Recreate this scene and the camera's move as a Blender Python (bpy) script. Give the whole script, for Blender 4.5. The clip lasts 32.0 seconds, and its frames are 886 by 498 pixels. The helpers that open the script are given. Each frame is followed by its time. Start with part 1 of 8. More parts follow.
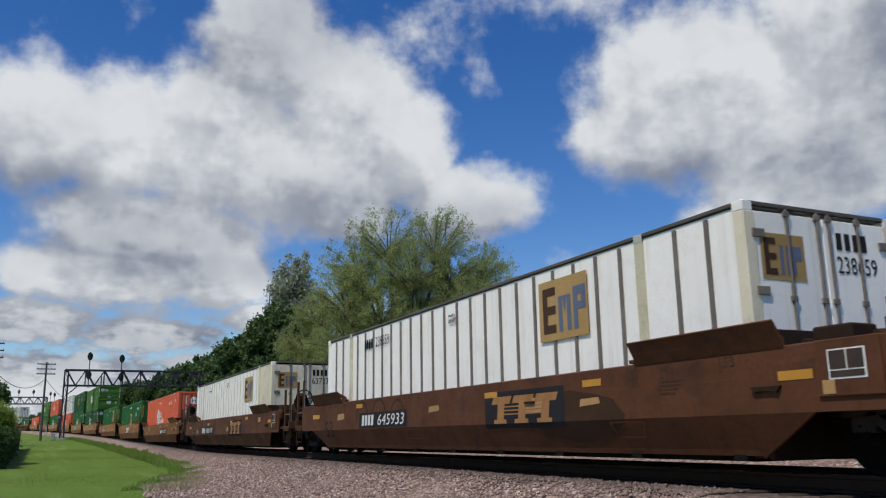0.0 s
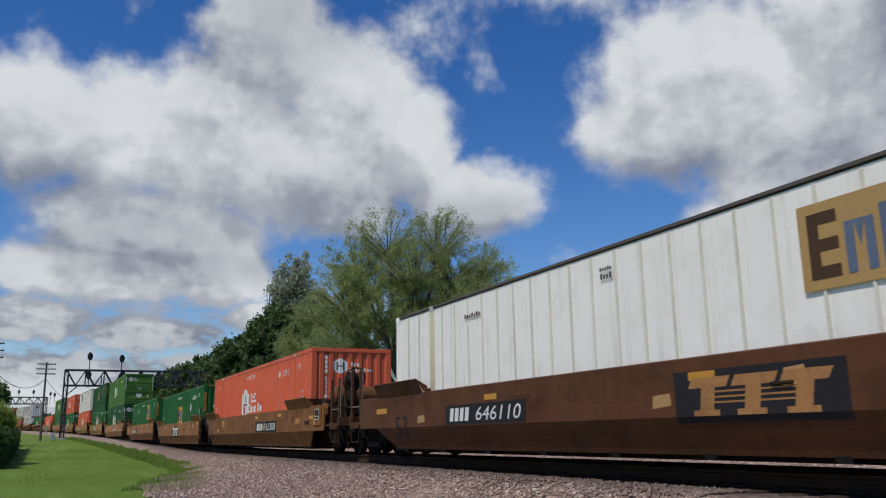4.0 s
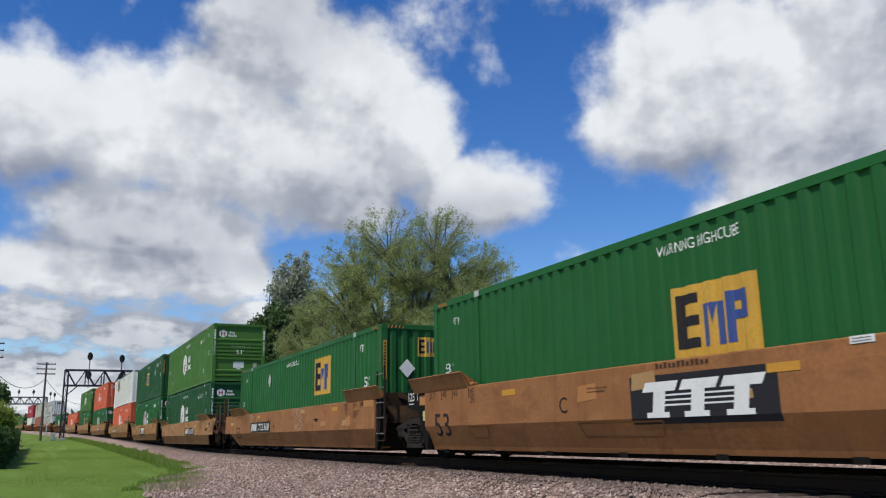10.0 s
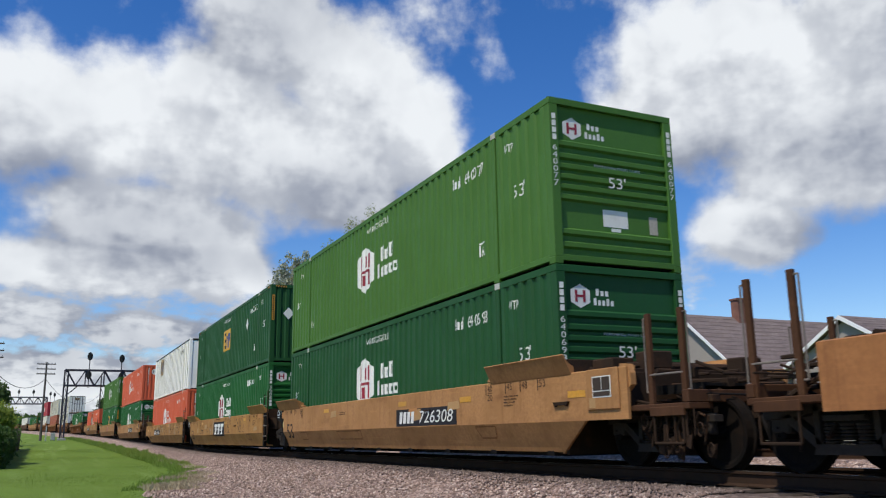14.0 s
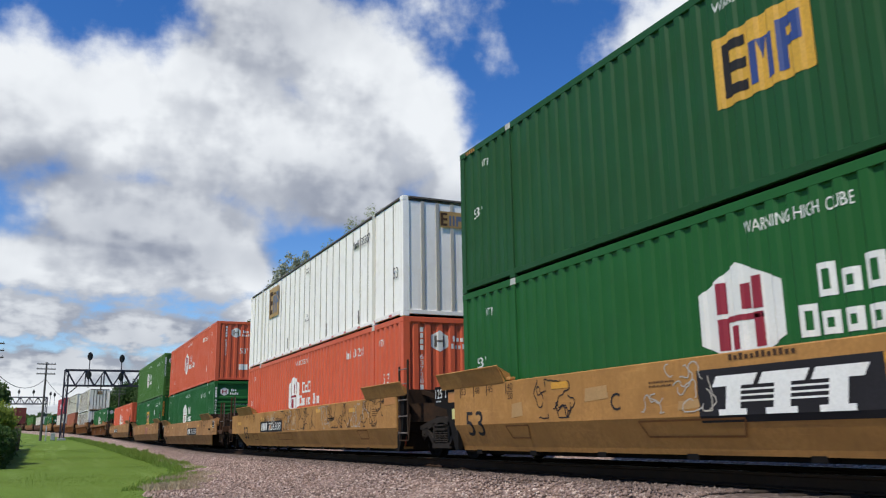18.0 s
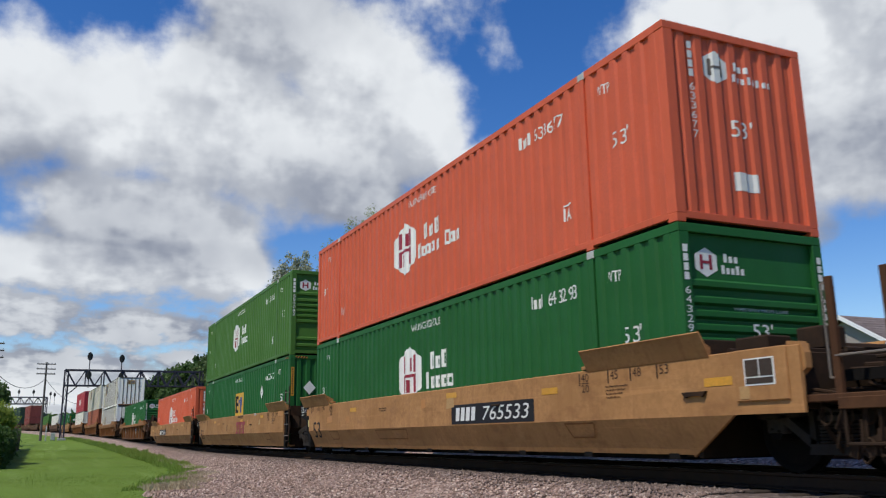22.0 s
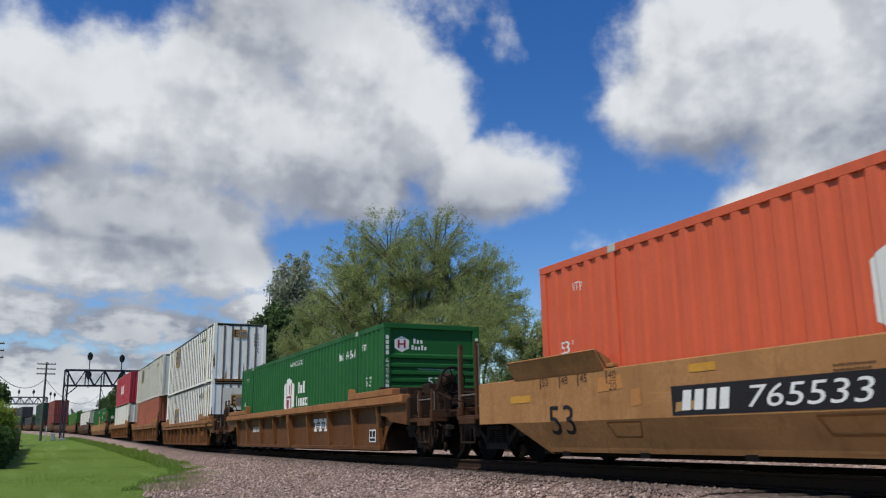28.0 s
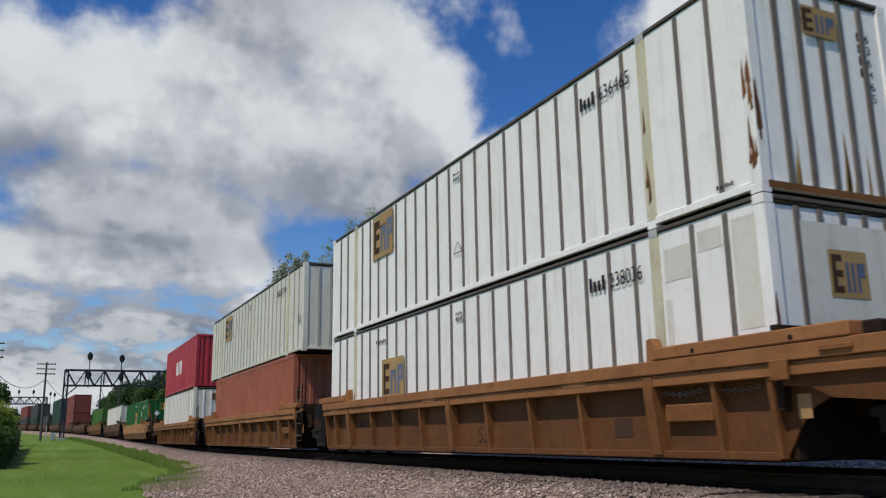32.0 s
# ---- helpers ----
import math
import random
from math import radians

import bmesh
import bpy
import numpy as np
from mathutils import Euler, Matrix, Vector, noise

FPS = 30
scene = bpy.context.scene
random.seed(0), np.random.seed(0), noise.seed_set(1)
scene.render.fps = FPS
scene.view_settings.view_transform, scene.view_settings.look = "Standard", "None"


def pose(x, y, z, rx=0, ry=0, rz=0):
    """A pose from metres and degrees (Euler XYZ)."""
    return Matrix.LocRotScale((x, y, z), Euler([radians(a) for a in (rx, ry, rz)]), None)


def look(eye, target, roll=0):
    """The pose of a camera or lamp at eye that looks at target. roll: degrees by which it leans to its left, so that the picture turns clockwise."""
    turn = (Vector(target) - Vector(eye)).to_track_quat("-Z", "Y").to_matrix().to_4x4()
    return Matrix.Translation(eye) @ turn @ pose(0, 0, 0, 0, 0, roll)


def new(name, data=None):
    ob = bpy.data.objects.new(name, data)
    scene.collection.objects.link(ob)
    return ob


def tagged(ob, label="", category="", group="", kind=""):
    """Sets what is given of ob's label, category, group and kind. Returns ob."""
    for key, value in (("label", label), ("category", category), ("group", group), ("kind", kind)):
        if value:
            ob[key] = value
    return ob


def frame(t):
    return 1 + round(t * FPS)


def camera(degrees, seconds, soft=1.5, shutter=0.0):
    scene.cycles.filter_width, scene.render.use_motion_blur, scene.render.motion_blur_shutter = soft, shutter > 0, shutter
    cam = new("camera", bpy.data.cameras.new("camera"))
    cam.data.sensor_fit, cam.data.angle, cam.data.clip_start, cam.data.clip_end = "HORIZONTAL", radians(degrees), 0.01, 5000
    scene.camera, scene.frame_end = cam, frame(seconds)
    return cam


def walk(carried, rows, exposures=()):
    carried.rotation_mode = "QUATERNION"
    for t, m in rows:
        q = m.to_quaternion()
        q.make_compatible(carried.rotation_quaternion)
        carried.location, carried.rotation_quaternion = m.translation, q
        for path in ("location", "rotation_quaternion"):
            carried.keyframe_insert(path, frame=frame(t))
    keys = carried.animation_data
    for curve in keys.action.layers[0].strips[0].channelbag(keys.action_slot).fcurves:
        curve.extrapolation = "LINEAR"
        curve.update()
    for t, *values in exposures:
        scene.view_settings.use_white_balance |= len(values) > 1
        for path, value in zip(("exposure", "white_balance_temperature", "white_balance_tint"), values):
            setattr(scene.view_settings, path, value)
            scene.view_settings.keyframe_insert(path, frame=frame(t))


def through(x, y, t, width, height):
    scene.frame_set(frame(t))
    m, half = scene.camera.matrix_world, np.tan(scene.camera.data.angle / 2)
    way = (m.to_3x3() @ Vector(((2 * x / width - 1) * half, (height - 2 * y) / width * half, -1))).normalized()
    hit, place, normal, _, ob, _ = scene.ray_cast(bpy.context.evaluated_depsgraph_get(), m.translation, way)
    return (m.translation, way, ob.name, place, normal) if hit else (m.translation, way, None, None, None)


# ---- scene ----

# ---------- camera: it stands still beside the track ----------
EYE = Vector((0.0, 0.0, 0.494))
YAW, PITCH = radians(64.571), radians(12.578)
AIM = EYE + Vector((-math.sin(YAW) * math.cos(PITCH), math.cos(YAW) * math.cos(PITCH), math.sin(PITCH)))
cam = camera(56.087, 32.0, soft=1.15, shutter=0.12)
walk(cam, [(0.0, look(EYE, AIM, -0.92)), (32.0, look(EYE, AIM, -0.92))], exposures=[
    (0.0, -0.55), (2.0, -0.66), (6.0, -0.53), (8.0, -0.45), (9.0, -0.4), (10.0, -0.32), (13.0, -0.3), (15.0, -0.2), (17.0, -0.08), (18.0, -0.25), (19.0, -0.45), (20.0, -0.68),
    (21.0, -0.68), (22.0, -0.35), (23.0, -0.25), (24.0, -0.06), (25.0, -0.06), (27.0, -0.3), (28.0, -0.48), (29.0, -0.38), (30.0, -0.3), (31.0, -0.5), (32.0, -0.6)])

# ---------- daylight ----------
SUN_TO = Vector((0.22, -0.46, 0.86)).normalized()
world = bpy.data.worlds.new("sky")
scene.world = world
world.use_nodes = True
wn = world.node_tree.nodes
sky = wn.new("ShaderNodeTexSky")
sky.sky_type, sky.sun_disc = "NISHITA", False
sky.sun_elevation = math.asin(SUN_TO.z)
sky.sun_rotation = math.atan2(SUN_TO.x, SUN_TO.y)
sky.altitude, sky.air_density, sky.dust_density, sky.ozone_density = 300, 1.0, 0.3, 2.6
wn["Background"].inputs["Strength"].default_value = 0.165
rich = wn.new("ShaderNodeHueSaturation")
rich.inputs["Saturation"].default_value = 1.35
rich.inputs["Hue"].default_value = 0.512
world.node_tree.links.new(sky.outputs[0], rich.inputs["Color"])
world.node_tree.links.new(rich.outputs[0], wn["Background"].inputs["Color"])
sun = new("sun", bpy.data.lights.new("sun", "SUN"))
sun.data.energy, sun.data.angle, sun.data.color = 5.0, radians(0.5), (1.0, 0.93, 0.82)
sun.matrix_world = look((0, 0, 60), Vector((0, 0, 60)) - SUN_TO)

# ---------- the track's line ----------
TRACK_Y = 8.632


def grade(x):
    """Height of the line over the rail head abreast of the camera."""
    d = max(0.0, min(-x - 40.0, 460.0))
    return 0.0172 * (d * d / (d + 12.0))


def track(x):
    """Centre of the track at x, and its heading in degrees: straight, then a wide bend."""
    d = max(0.0, -x - 50.0)
    return TRACK_Y - 0.0003 * d * d, grade(x), math.degrees(math.atan(0.0006 * d))


def travel(t):
    """Metres the train has gone at t seconds; it gathers speed from 6.9 to 8.9 m/s."""
    u = (t - 16.0) / 16.0
    return 7.994 * t + 16.0 * (0.9973 * u * u / 2 - 0.1198 * u ** 3 / 3 + 0.0204 * u ** 4 / 4)

# ---------- materials ----------
class Nodes:
    """A short way to write node trees."""

    def __init__(self, tree):
        self.tree = tree

    def add(self, kind, **fields):
        n = self.tree.nodes.new("ShaderNode" + kind)
        for key, value in fields.items():
            if key == "operation":
                n.operation = value
            elif key == "blend":
                n.data_type, n.blend_type = "RGBA", value
            elif key == "dims":
                n.noise_dimensions = value
        return n

    def put(self, socket, value):
        if isinstance(value, bpy.types.NodeSocket):
            self.tree.links.new(value, socket)
        elif value is not None:
            socket.default_value = value

    def math(self, op, a, b=0.0, c=None):
        n = self.add("Math", operation=op)
        self.put(n.inputs[0], a), self.put(n.inputs[1], b)
        if c is not None:
            self.put(n.inputs[2], c)
        return n.outputs[0]

    def mix(self, fac, a, b, blend="MIX"):
        n = self.add("Mix", blend=blend)
        self.put(n.inputs[0], fac), self.put(n.inputs[6], a), self.put(n.inputs[7], b)
        return n.outputs[2]

    def noise(self, vec, scale, detail=3.0, rough=0.55):
        n = self.add("TexNoise")
        self.put(n.inputs["Vector"], vec)
        n.inputs["Scale"].default_value, n.inputs["Detail"].default_value, n.inputs["Roughness"].default_value = scale, detail, rough
        return n.outputs["Fac"]

    def scaled(self, vec, s, at=(0, 0, 0)):
        n = self.add("Mapping")
        self.put(n.inputs["Vector"], vec)
        n.inputs["Scale"].default_value, n.inputs["Location"].default_value = s, at
        return n.outputs[0]

    def step(self, value, low, high, a=0.0, b=1.0):
        n = self.add("MapRange")
        n.interpolation_type = "SMOOTHSTEP"
        for i, v in enumerate((value, low, high, a, b)):
            self.put(n.inputs[i], v)
        return n.outputs[0]


def rgba(c, k=1.0):
    return (min(c[0] * k, 1), min(c[1] * k, 1), min(c[2] * k, 1), 1)


def blank(name):
    m = bpy.data.materials.new(name)
    m.use_nodes = True
    return m, Nodes(m.node_tree), m.node_tree.nodes["Principled BSDF"]


def surface(name, col, rough=0.6, metal=0.0, grain=30.0, spread=0.12, dirt=None, dirt_amount=0.35, streak=0.0, bump=0.004, per_thing=0.06, spec=0.5, scuff=0.0):
    """Paint, rust, wood or stone: fine grain, broad stains, and streaks that run down."""
    m, n, b = blank(name)
    at = n.add("TexCoord").outputs["Object"]
    who = n.add("ObjectInfo").outputs["Random"]
    spot = n.add("VectorMath", operation="ADD")
    n.put(spot.inputs[0], at)
    hop = n.add("VectorMath", operation="SCALE")
    hop.inputs[0].default_value = (13.7, 7.1, 3.3)
    n.put(hop.inputs["Scale"], who)
    n.put(spot.inputs[1], hop.outputs[0])
    p = spot.outputs[0]
    fine = n.noise(p, grain, 4)
    broad = n.noise(p, 0.9, 5)
    c = n.mix(n.step(fine, 0.3, 0.7), rgba(col, 1 - spread), rgba(col, 1 + spread))
    c = n.mix(n.step(broad, 0.35, 0.7), c, rgba(col, 1 - spread * 1.3))
    if dirt:
        patch = n.step(n.noise(p, 2.3, 6, 0.65), 0.48, 0.75, 0.0, dirt_amount)
        c = n.mix(patch, c, rgba(dirt))
        if streak:
            runs = n.step(n.noise(n.scaled(p, (5.0, 5.0, 0.25)), 1.6, 5, 0.6), 0.5, 0.75, 0.0, streak)
            c = n.mix(runs, c, rgba(dirt))
    if scuff:
        # rubbed level marks, and faded blotches with soft rims
        rub = n.step(n.noise(n.scaled(p, (0.35, 4.0, 7.0)), 1.3, 6, 0.7), 0.55, 0.72, 0.0, scuff)
        c = n.mix(rub, c, rgba(col, 1.35))
        blotch = n.step(n.noise(n.scaled(p, (0.7, 1.0, 1.6), (5.0, 2.0, 1.0)), 1.1, 7, 0.62), 0.56, 0.66, 0.0, scuff)
        c = n.mix(blotch, c, rgba(dirt or col, 1.0 if dirt else 0.7))
        pale = n.step(n.noise(n.scaled(p, (0.8, 1.0, 1.3), (1.0, 7.0, 3.0)), 1.4, 5, 0.6), 0.6, 0.7, 0.0, scuff * 0.7)
        c = n.mix(pale, c, rgba((col[0] * 1.3, col[1] * 1.45, col[2] * 1.6)))
    shift = n.math("MULTIPLY_ADD", who, per_thing * 2, 1 - per_thing)
    hsv = n.add("HueSaturation")
    n.put(hsv.inputs["Value"], shift), n.put(hsv.inputs["Color"], c)
    n.put(b.inputs["Base Color"], hsv.outputs[0])
    n.put(b.inputs["Roughness"], n.step(broad, 0.2, 0.8, max(rough - 0.12, 0.05), min(rough + 0.12, 1)))
    b.inputs["Metallic"].default_value = metal
    b.inputs["Specular IOR Level"].default_value = spec
    if bump:
        bp = n.add("Bump")
        bp.inputs["Strength"].default_value, bp.inputs["Distance"].default_value = 0.5, bump
        n.put(bp.inputs["Height"], fine)
        n.put(b.inputs["Normal"], bp.outputs[0])
    return m


RUST = (0.16, 0.06, 0.025)
GRIME = (0.09, 0.075, 0.06)
M_RED = surface("red_paint", (0.62, 0.112, 0.048), 0.55, spread=0.05, dirt=(0.33, 0.075, 0.045), dirt_amount=0.2, streak=0.3, bump=0.001, spec=0.28)
M_CRIMSON = surface("crimson_paint", (0.42, 0.02, 0.035), 0.5, dirt=GRIME, dirt_amount=0.2, streak=0.15, bump=0.001)
M_MAROON = surface("maroon_paint", (0.22, 0.04, 0.03), 0.6, dirt=GRIME, dirt_amount=0.3, bump=0.001)
M_OXIDE = surface("oxide_paint", (0.33, 0.09, 0.045), 0.65, dirt=GRIME, dirt_amount=0.25, streak=0.2, bump=0.001)
M_GREEN = surface("green_paint", (0.011, 0.1, 0.019), 0.6, spread=0.05, dirt=(0.016, 0.07, 0.026), dirt_amount=0.2, streak=0.2, bump=0.001, spec=0.28)
M_DEEP = surface("deep_green_paint", (0.010, 0.07, 0.017), 0.6, spread=0.05, dirt=(0.018, 0.05, 0.022), dirt_amount=0.25, streak=0.25, bump=0.001, spec=0.28)
M_LEAF = surface("leaf_green_paint", (0.055, 0.145, 0.022), 0.6, spread=0.05, dirt=(0.05, 0.12, 0.026), dirt_amount=0.22, streak=0.2, bump=0.001, spec=0.28)
M_WHITE = surface("white_paint", (0.89, 0.865, 0.81), 0.55, spread=0.03, dirt=(0.50, 0.43, 0.32), dirt_amount=0.2, streak=0.3, spec=0.3, bump=0.001)
M_AGED = surface("aged_white_paint", (0.66, 0.63, 0.54), 0.6, spread=0.05, dirt=(0.40, 0.35, 0.26), dirt_amount=0.4, streak=0.4, bump=0.001)
M_RIB = surface("grey_post_steel", (0.15, 0.125, 0.105), 0.75, dirt=(0.3, 0.27, 0.22), dirt_amount=0.4, bump=0.001)
M_CREAM = surface("cream_post_paint", (0.6, 0.55, 0.38), 0.6, dirt=RUST, dirt_amount=0.3, streak=0.2, bump=0.001)
M_CREAMSKIN = surface("cream_sheet_paint", (0.70, 0.63, 0.47), 0.6, spread=0.05, dirt=(0.36, 0.28, 0.17), dirt_amount=0.45, streak=0.5, bump=0.001)
M_DARKRAIL = surface("dark_rail_paint", (0.09, 0.075, 0.06), 0.6, dirt=RUST, dirt_amount=0.3)
M_STEEL = surface("galvanised_casting", (0.5, 0.5, 0.46), 0.6, 0.1, dirt=RUST, dirt_amount=0.35)
CAR_DIRT = (0.13, 0.07, 0.035)
M_TAN = surface("tan_car_paint", (0.37, 0.185, 0.07), 0.7, dirt=(0.2, 0.09, 0.035), dirt_amount=0.5, streak=0.45, grain=18, bump=0.002, spec=0.2, scuff=0.45)
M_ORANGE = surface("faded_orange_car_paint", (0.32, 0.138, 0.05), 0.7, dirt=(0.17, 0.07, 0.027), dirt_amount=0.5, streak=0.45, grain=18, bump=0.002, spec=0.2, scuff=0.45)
M_BROWN = surface("brown_car_paint", (0.102, 0.039, 0.0165), 0.7, dirt=(0.05, 0.022, 0.011), dirt_amount=0.75, streak=0.45, grain=18, bump=0.002, spec=0.2, scuff=0.45)
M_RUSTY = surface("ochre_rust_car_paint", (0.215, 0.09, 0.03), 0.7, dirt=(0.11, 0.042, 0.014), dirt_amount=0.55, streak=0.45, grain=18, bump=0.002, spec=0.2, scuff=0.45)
M_UMBER = surface("umber_car_paint", (0.135, 0.054, 0.018), 0.7, dirt=(0.075, 0.032, 0.013), dirt_amount=0.55, streak=0.45, grain=18, bump=0.002, spec=0.2, scuff=0.45)
M_OCHRE = surface("yellow_ochre_car_paint", (0.4, 0.2, 0.06), 0.7, dirt=(0.24, 0.115, 0.04), dirt_amount=0.45, streak=0.45, grain=18, bump=0.002, spec=0.2, scuff=0.45)
M_UNDER = surface("oily_black_steel", (0.009, 0.008, 0.0075), 0.85, dirt=(0.022, 0.016, 0.012), dirt_amount=0.5, bump=0.003, spec=0.12)
M_GEAR = surface("brown_grimy_steel", (0.03, 0.018, 0.011), 0.85, dirt=(0.075, 0.034, 0.015), dirt_amount=0.6, bump=0.003, spec=0.15)
M_WHEEL = surface("worn_wheel_steel", (0.008, 0.007, 0.0063), 0.85, dirt=(0.025, 0.015, 0.009), dirt_amount=0.5, bump=0.002, spec=0.05)
M_POST = surface("rusty_brown_post_paint", (0.07, 0.032, 0.016), 0.8, dirt=(0.12, 0.055, 0.022), dirt_amount=0.5, streak=0.3, bump=0.001, spec=0.15)
M_CAST = surface("grey_cast_steel", (0.03, 0.025, 0.021), 0.85, dirt=(0.014, 0.010, 0.008), dirt_amount=0.6, bump=0.003, spec=0.15)
M_RAILTOP = surface("polished_rail_steel", (0.42, 0.40, 0.38), 0.3, 0.9, bump=0.0)
M_RAIL = surface("rusty_rail_steel", (0.045, 0.027, 0.018), 0.85, dirt=(0.09, 0.04, 0.02), bump=0.002, spec=0.08)
M_TIE = surface("creosoted_wood", (0.045, 0.036, 0.029), 0.9, dirt=(0.11, 0.09, 0.075), dirt_amount=0.5, grain=24, bump=0.006, spec=0.1)
M_INK = surface("black_marking", (0.022, 0.021, 0.024), 0.75, bump=0.0, spec=0.15)
M_CHALK = surface("white_marking", (0.72, 0.72, 0.68), 0.6, spread=0.06, dirt=(0.45, 0.42, 0.36), dirt_amount=0.3, bump=0.0)
M_SLATE = surface("worn_black_panel", (0.055, 0.042, 0.034), 0.8, dirt=(0.1, 0.06, 0.035), dirt_amount=0.5, bump=0.0, spec=0.12)
M_GHOST = surface("faded_brown_marking", (0.07, 0.04, 0.025), 0.85, bump=0.0, spec=0.12)
M_AMBER = surface("amber_decal", (0.60, 0.33, 0.03), 0.5, dirt=(0.4, 0.22, 0.04), dirt_amount=0.3, bump=0.0)
M_FADEDAMBER = surface("faded_amber_decal", (0.40, 0.245, 0.08), 0.6, dirt=(0.3, 0.22, 0.12), dirt_amount=0.4, bump=0.0)
M_NAVY = surface("blue_decal", (0.03, 0.06, 0.22), 0.5, bump=0.0)
M_DULLBLUE = surface("dull_blue_decal", (0.10, 0.13, 0.2), 0.6, bump=0.0)
M_MARK = surface("dark_red_decal", (0.28, 0.012, 0.03), 0.5, bump=0.0)
M_SAFETY = surface("yellow_reflector", (0.55, 0.26, 0.02), 0.5, dirt=(0.4, 0.2, 0.04), dirt_amount=0.4, bump=0.0)
M_PATCH = surface("fresh_orange_patch", (0.43, 0.18, 0.045), 0.6, dirt=(0.42, 0.2, 0.07), dirt_amount=0.5, bump=0.0)
M_TAG = surface("yellow_tag", (0.62, 0.58, 0.22), 0.6, dirt=(0.4, 0.34, 0.12), dirt_amount=0.4, bump=0.0)
M_TAPE = surface("red_reflective_tape", (0.45, 0.03, 0.03), 0.5, bump=0.0)
M_SEAM = surface("grey_panel_seam", (0.42, 0.40, 0.35), 0.7, bump=0.0)
M_PALE = surface("pale_touch_up_patch", (0.40, 0.235, 0.09), 0.6, dirt=(0.4, 0.2, 0.07), dirt_amount=0.5, bump=0.0)
M_SCRAWL = surface("grey_spray_paint", (0.40, 0.36, 0.30), 0.7, bump=0.0)
M_STONE_HOUSE = surface("roof_shingle", (0.17, 0.132, 0.12), 0.85, grain=9, spread=0.2, bump=0.01)
M_SIDING = surface("house_siding", (0.62, 0.62, 0.6), 0.6, spread=0.04, bump=0.001)
M_TAUPE = surface("taupe_siding", (0.33, 0.29, 0.26), 0.7, spread=0.05, bump=0.001)
M_TRIM = surface("white_trim", (0.8, 0.8, 0.79), 0.5, spread=0.03, bump=0.0)
M_BRICK = surface("chimney_brick", (0.22, 0.10, 0.07), 0.85, grain=14, spread=0.25, bump=0.006)
M_GLASS = surface("window_glass", (0.03, 0.035, 0.04), 0.08, bump=0.0)
M_TWIG = surface("grey_brown_twig_bark", (0.13, 0.11, 0.085), 0.9, grain=12, spread=0.25, bump=0.0)
M_BARK = surface("bark", (0.085, 0.07, 0.055), 0.9, grain=12, spread=0.3, bump=0.02)
M_POLE = surface("weathered_pole_wood", (0.09, 0.08, 0.075), 0.9, grain=16, bump=0.006)
M_GANTRY = surface("gantry_paint", (0.022, 0.024, 0.045), 0.7, dirt=RUST, dirt_amount=0.2, bump=0.001)
M_BLACK = surface("signal_black", (0.012, 0.012, 0.013), 0.7, bump=0.0)
M_LENS = surface("signal_lens", (0.02, 0.012, 0.012), 0.15, bump=0.0)
M_WIRE = surface("line_wire", (0.03, 0.03, 0.035), 0.6, bump=0.0)
M_CABINET = surface("aluminium_cabinet", (0.4, 0.42, 0.42), 0.4, 0.4, bump=0.0)
M_FENCE = surface("weathered_fence_board", (0.085, 0.065, 0.05), 0.9, grain=20, spread=0.3, bump=0.008)
M_DUSK = surface("dusky_green_paint", (0.008, 0.035, 0.018), 0.6, dirt=GRIME, dirt_amount=0.3)
M_COAL = surface("dark_grey_wagon_paint", (0.045, 0.045, 0.05), 0.6, dirt=RUST, dirt_amount=0.3)


def leafage(name, low, high, dry=None, through=0.35):
    """Leaves: each clump its own green, light shining through a little."""
    m, n, b = blank(name)
    isle = n.add("NewGeometry").outputs["Random Per Island"]
    c = n.mix(isle, rgba(low), rgba(high))
    spot = n.noise(n.add("TexCoord").outputs["Object"], 0.35, 3)
    c = n.mix(n.step(spot, 0.4, 0.65, 0.0, 0.55), c, rgba(dry or low))
    n.put(b.inputs["Base Color"], c)
    b.inputs["Roughness"].default_value = 0.65
    b.inputs["Specular IOR Level"].default_value = 0.25
    thin = n.add("BsdfTranslucent")
    n.put(thin.inputs["Color"], c)
    both = n.add("MixShader")
    both.inputs[0].default_value = through
    n.put(both.inputs[1], b.outputs[0]), n.put(both.inputs[2], thin.outputs[0])
    n.put(m.node_tree.nodes["Material Output"].inputs["Surface"], both.outputs[0])
    return m


M_WILLOW = leafage("willow_leaf", (0.22, 0.28, 0.085), (0.46, 0.52, 0.21), (0.32, 0.345, 0.15), 0.55)
M_MAPLE = leafage("dark_leaf", (0.035, 0.075, 0.02), (0.15, 0.22, 0.075), (0.05, 0.09, 0.03), 0.3)
M_PALELEAF = leafage("silvery_leaf", (0.22, 0.25, 0.15), (0.52, 0.53, 0.42), (0.26, 0.29, 0.19))
M_SOOT = surface("black_grime", (0.05, 0.026, 0.014), 0.8, dirt=(0.09, 0.045, 0.02), dirt_amount=0.6, bump=0.0, spec=0.15)
M_HEDGE = leafage("hedge_leaf", (0.026, 0.06, 0.013), (0.075, 0.14, 0.03), (0.045, 0.08, 0.02), 0.25)
M_SHRUB = leafage("bright_shrub_leaf", (0.2, 0.29, 0.045), (0.38, 0.46, 0.09), (0.18, 0.22, 0.05), 0.45)
M_BLADE = leafage("grass_blade", (0.125, 0.20, 0.028), (0.215, 0.30, 0.058), (0.165, 0.235, 0.042), 0.5)
M_WEED = leafage("weed_blade", (0.16, 0.255, 0.04), (0.32, 0.43, 0.10), (0.22, 0.31, 0.06), 0.6)
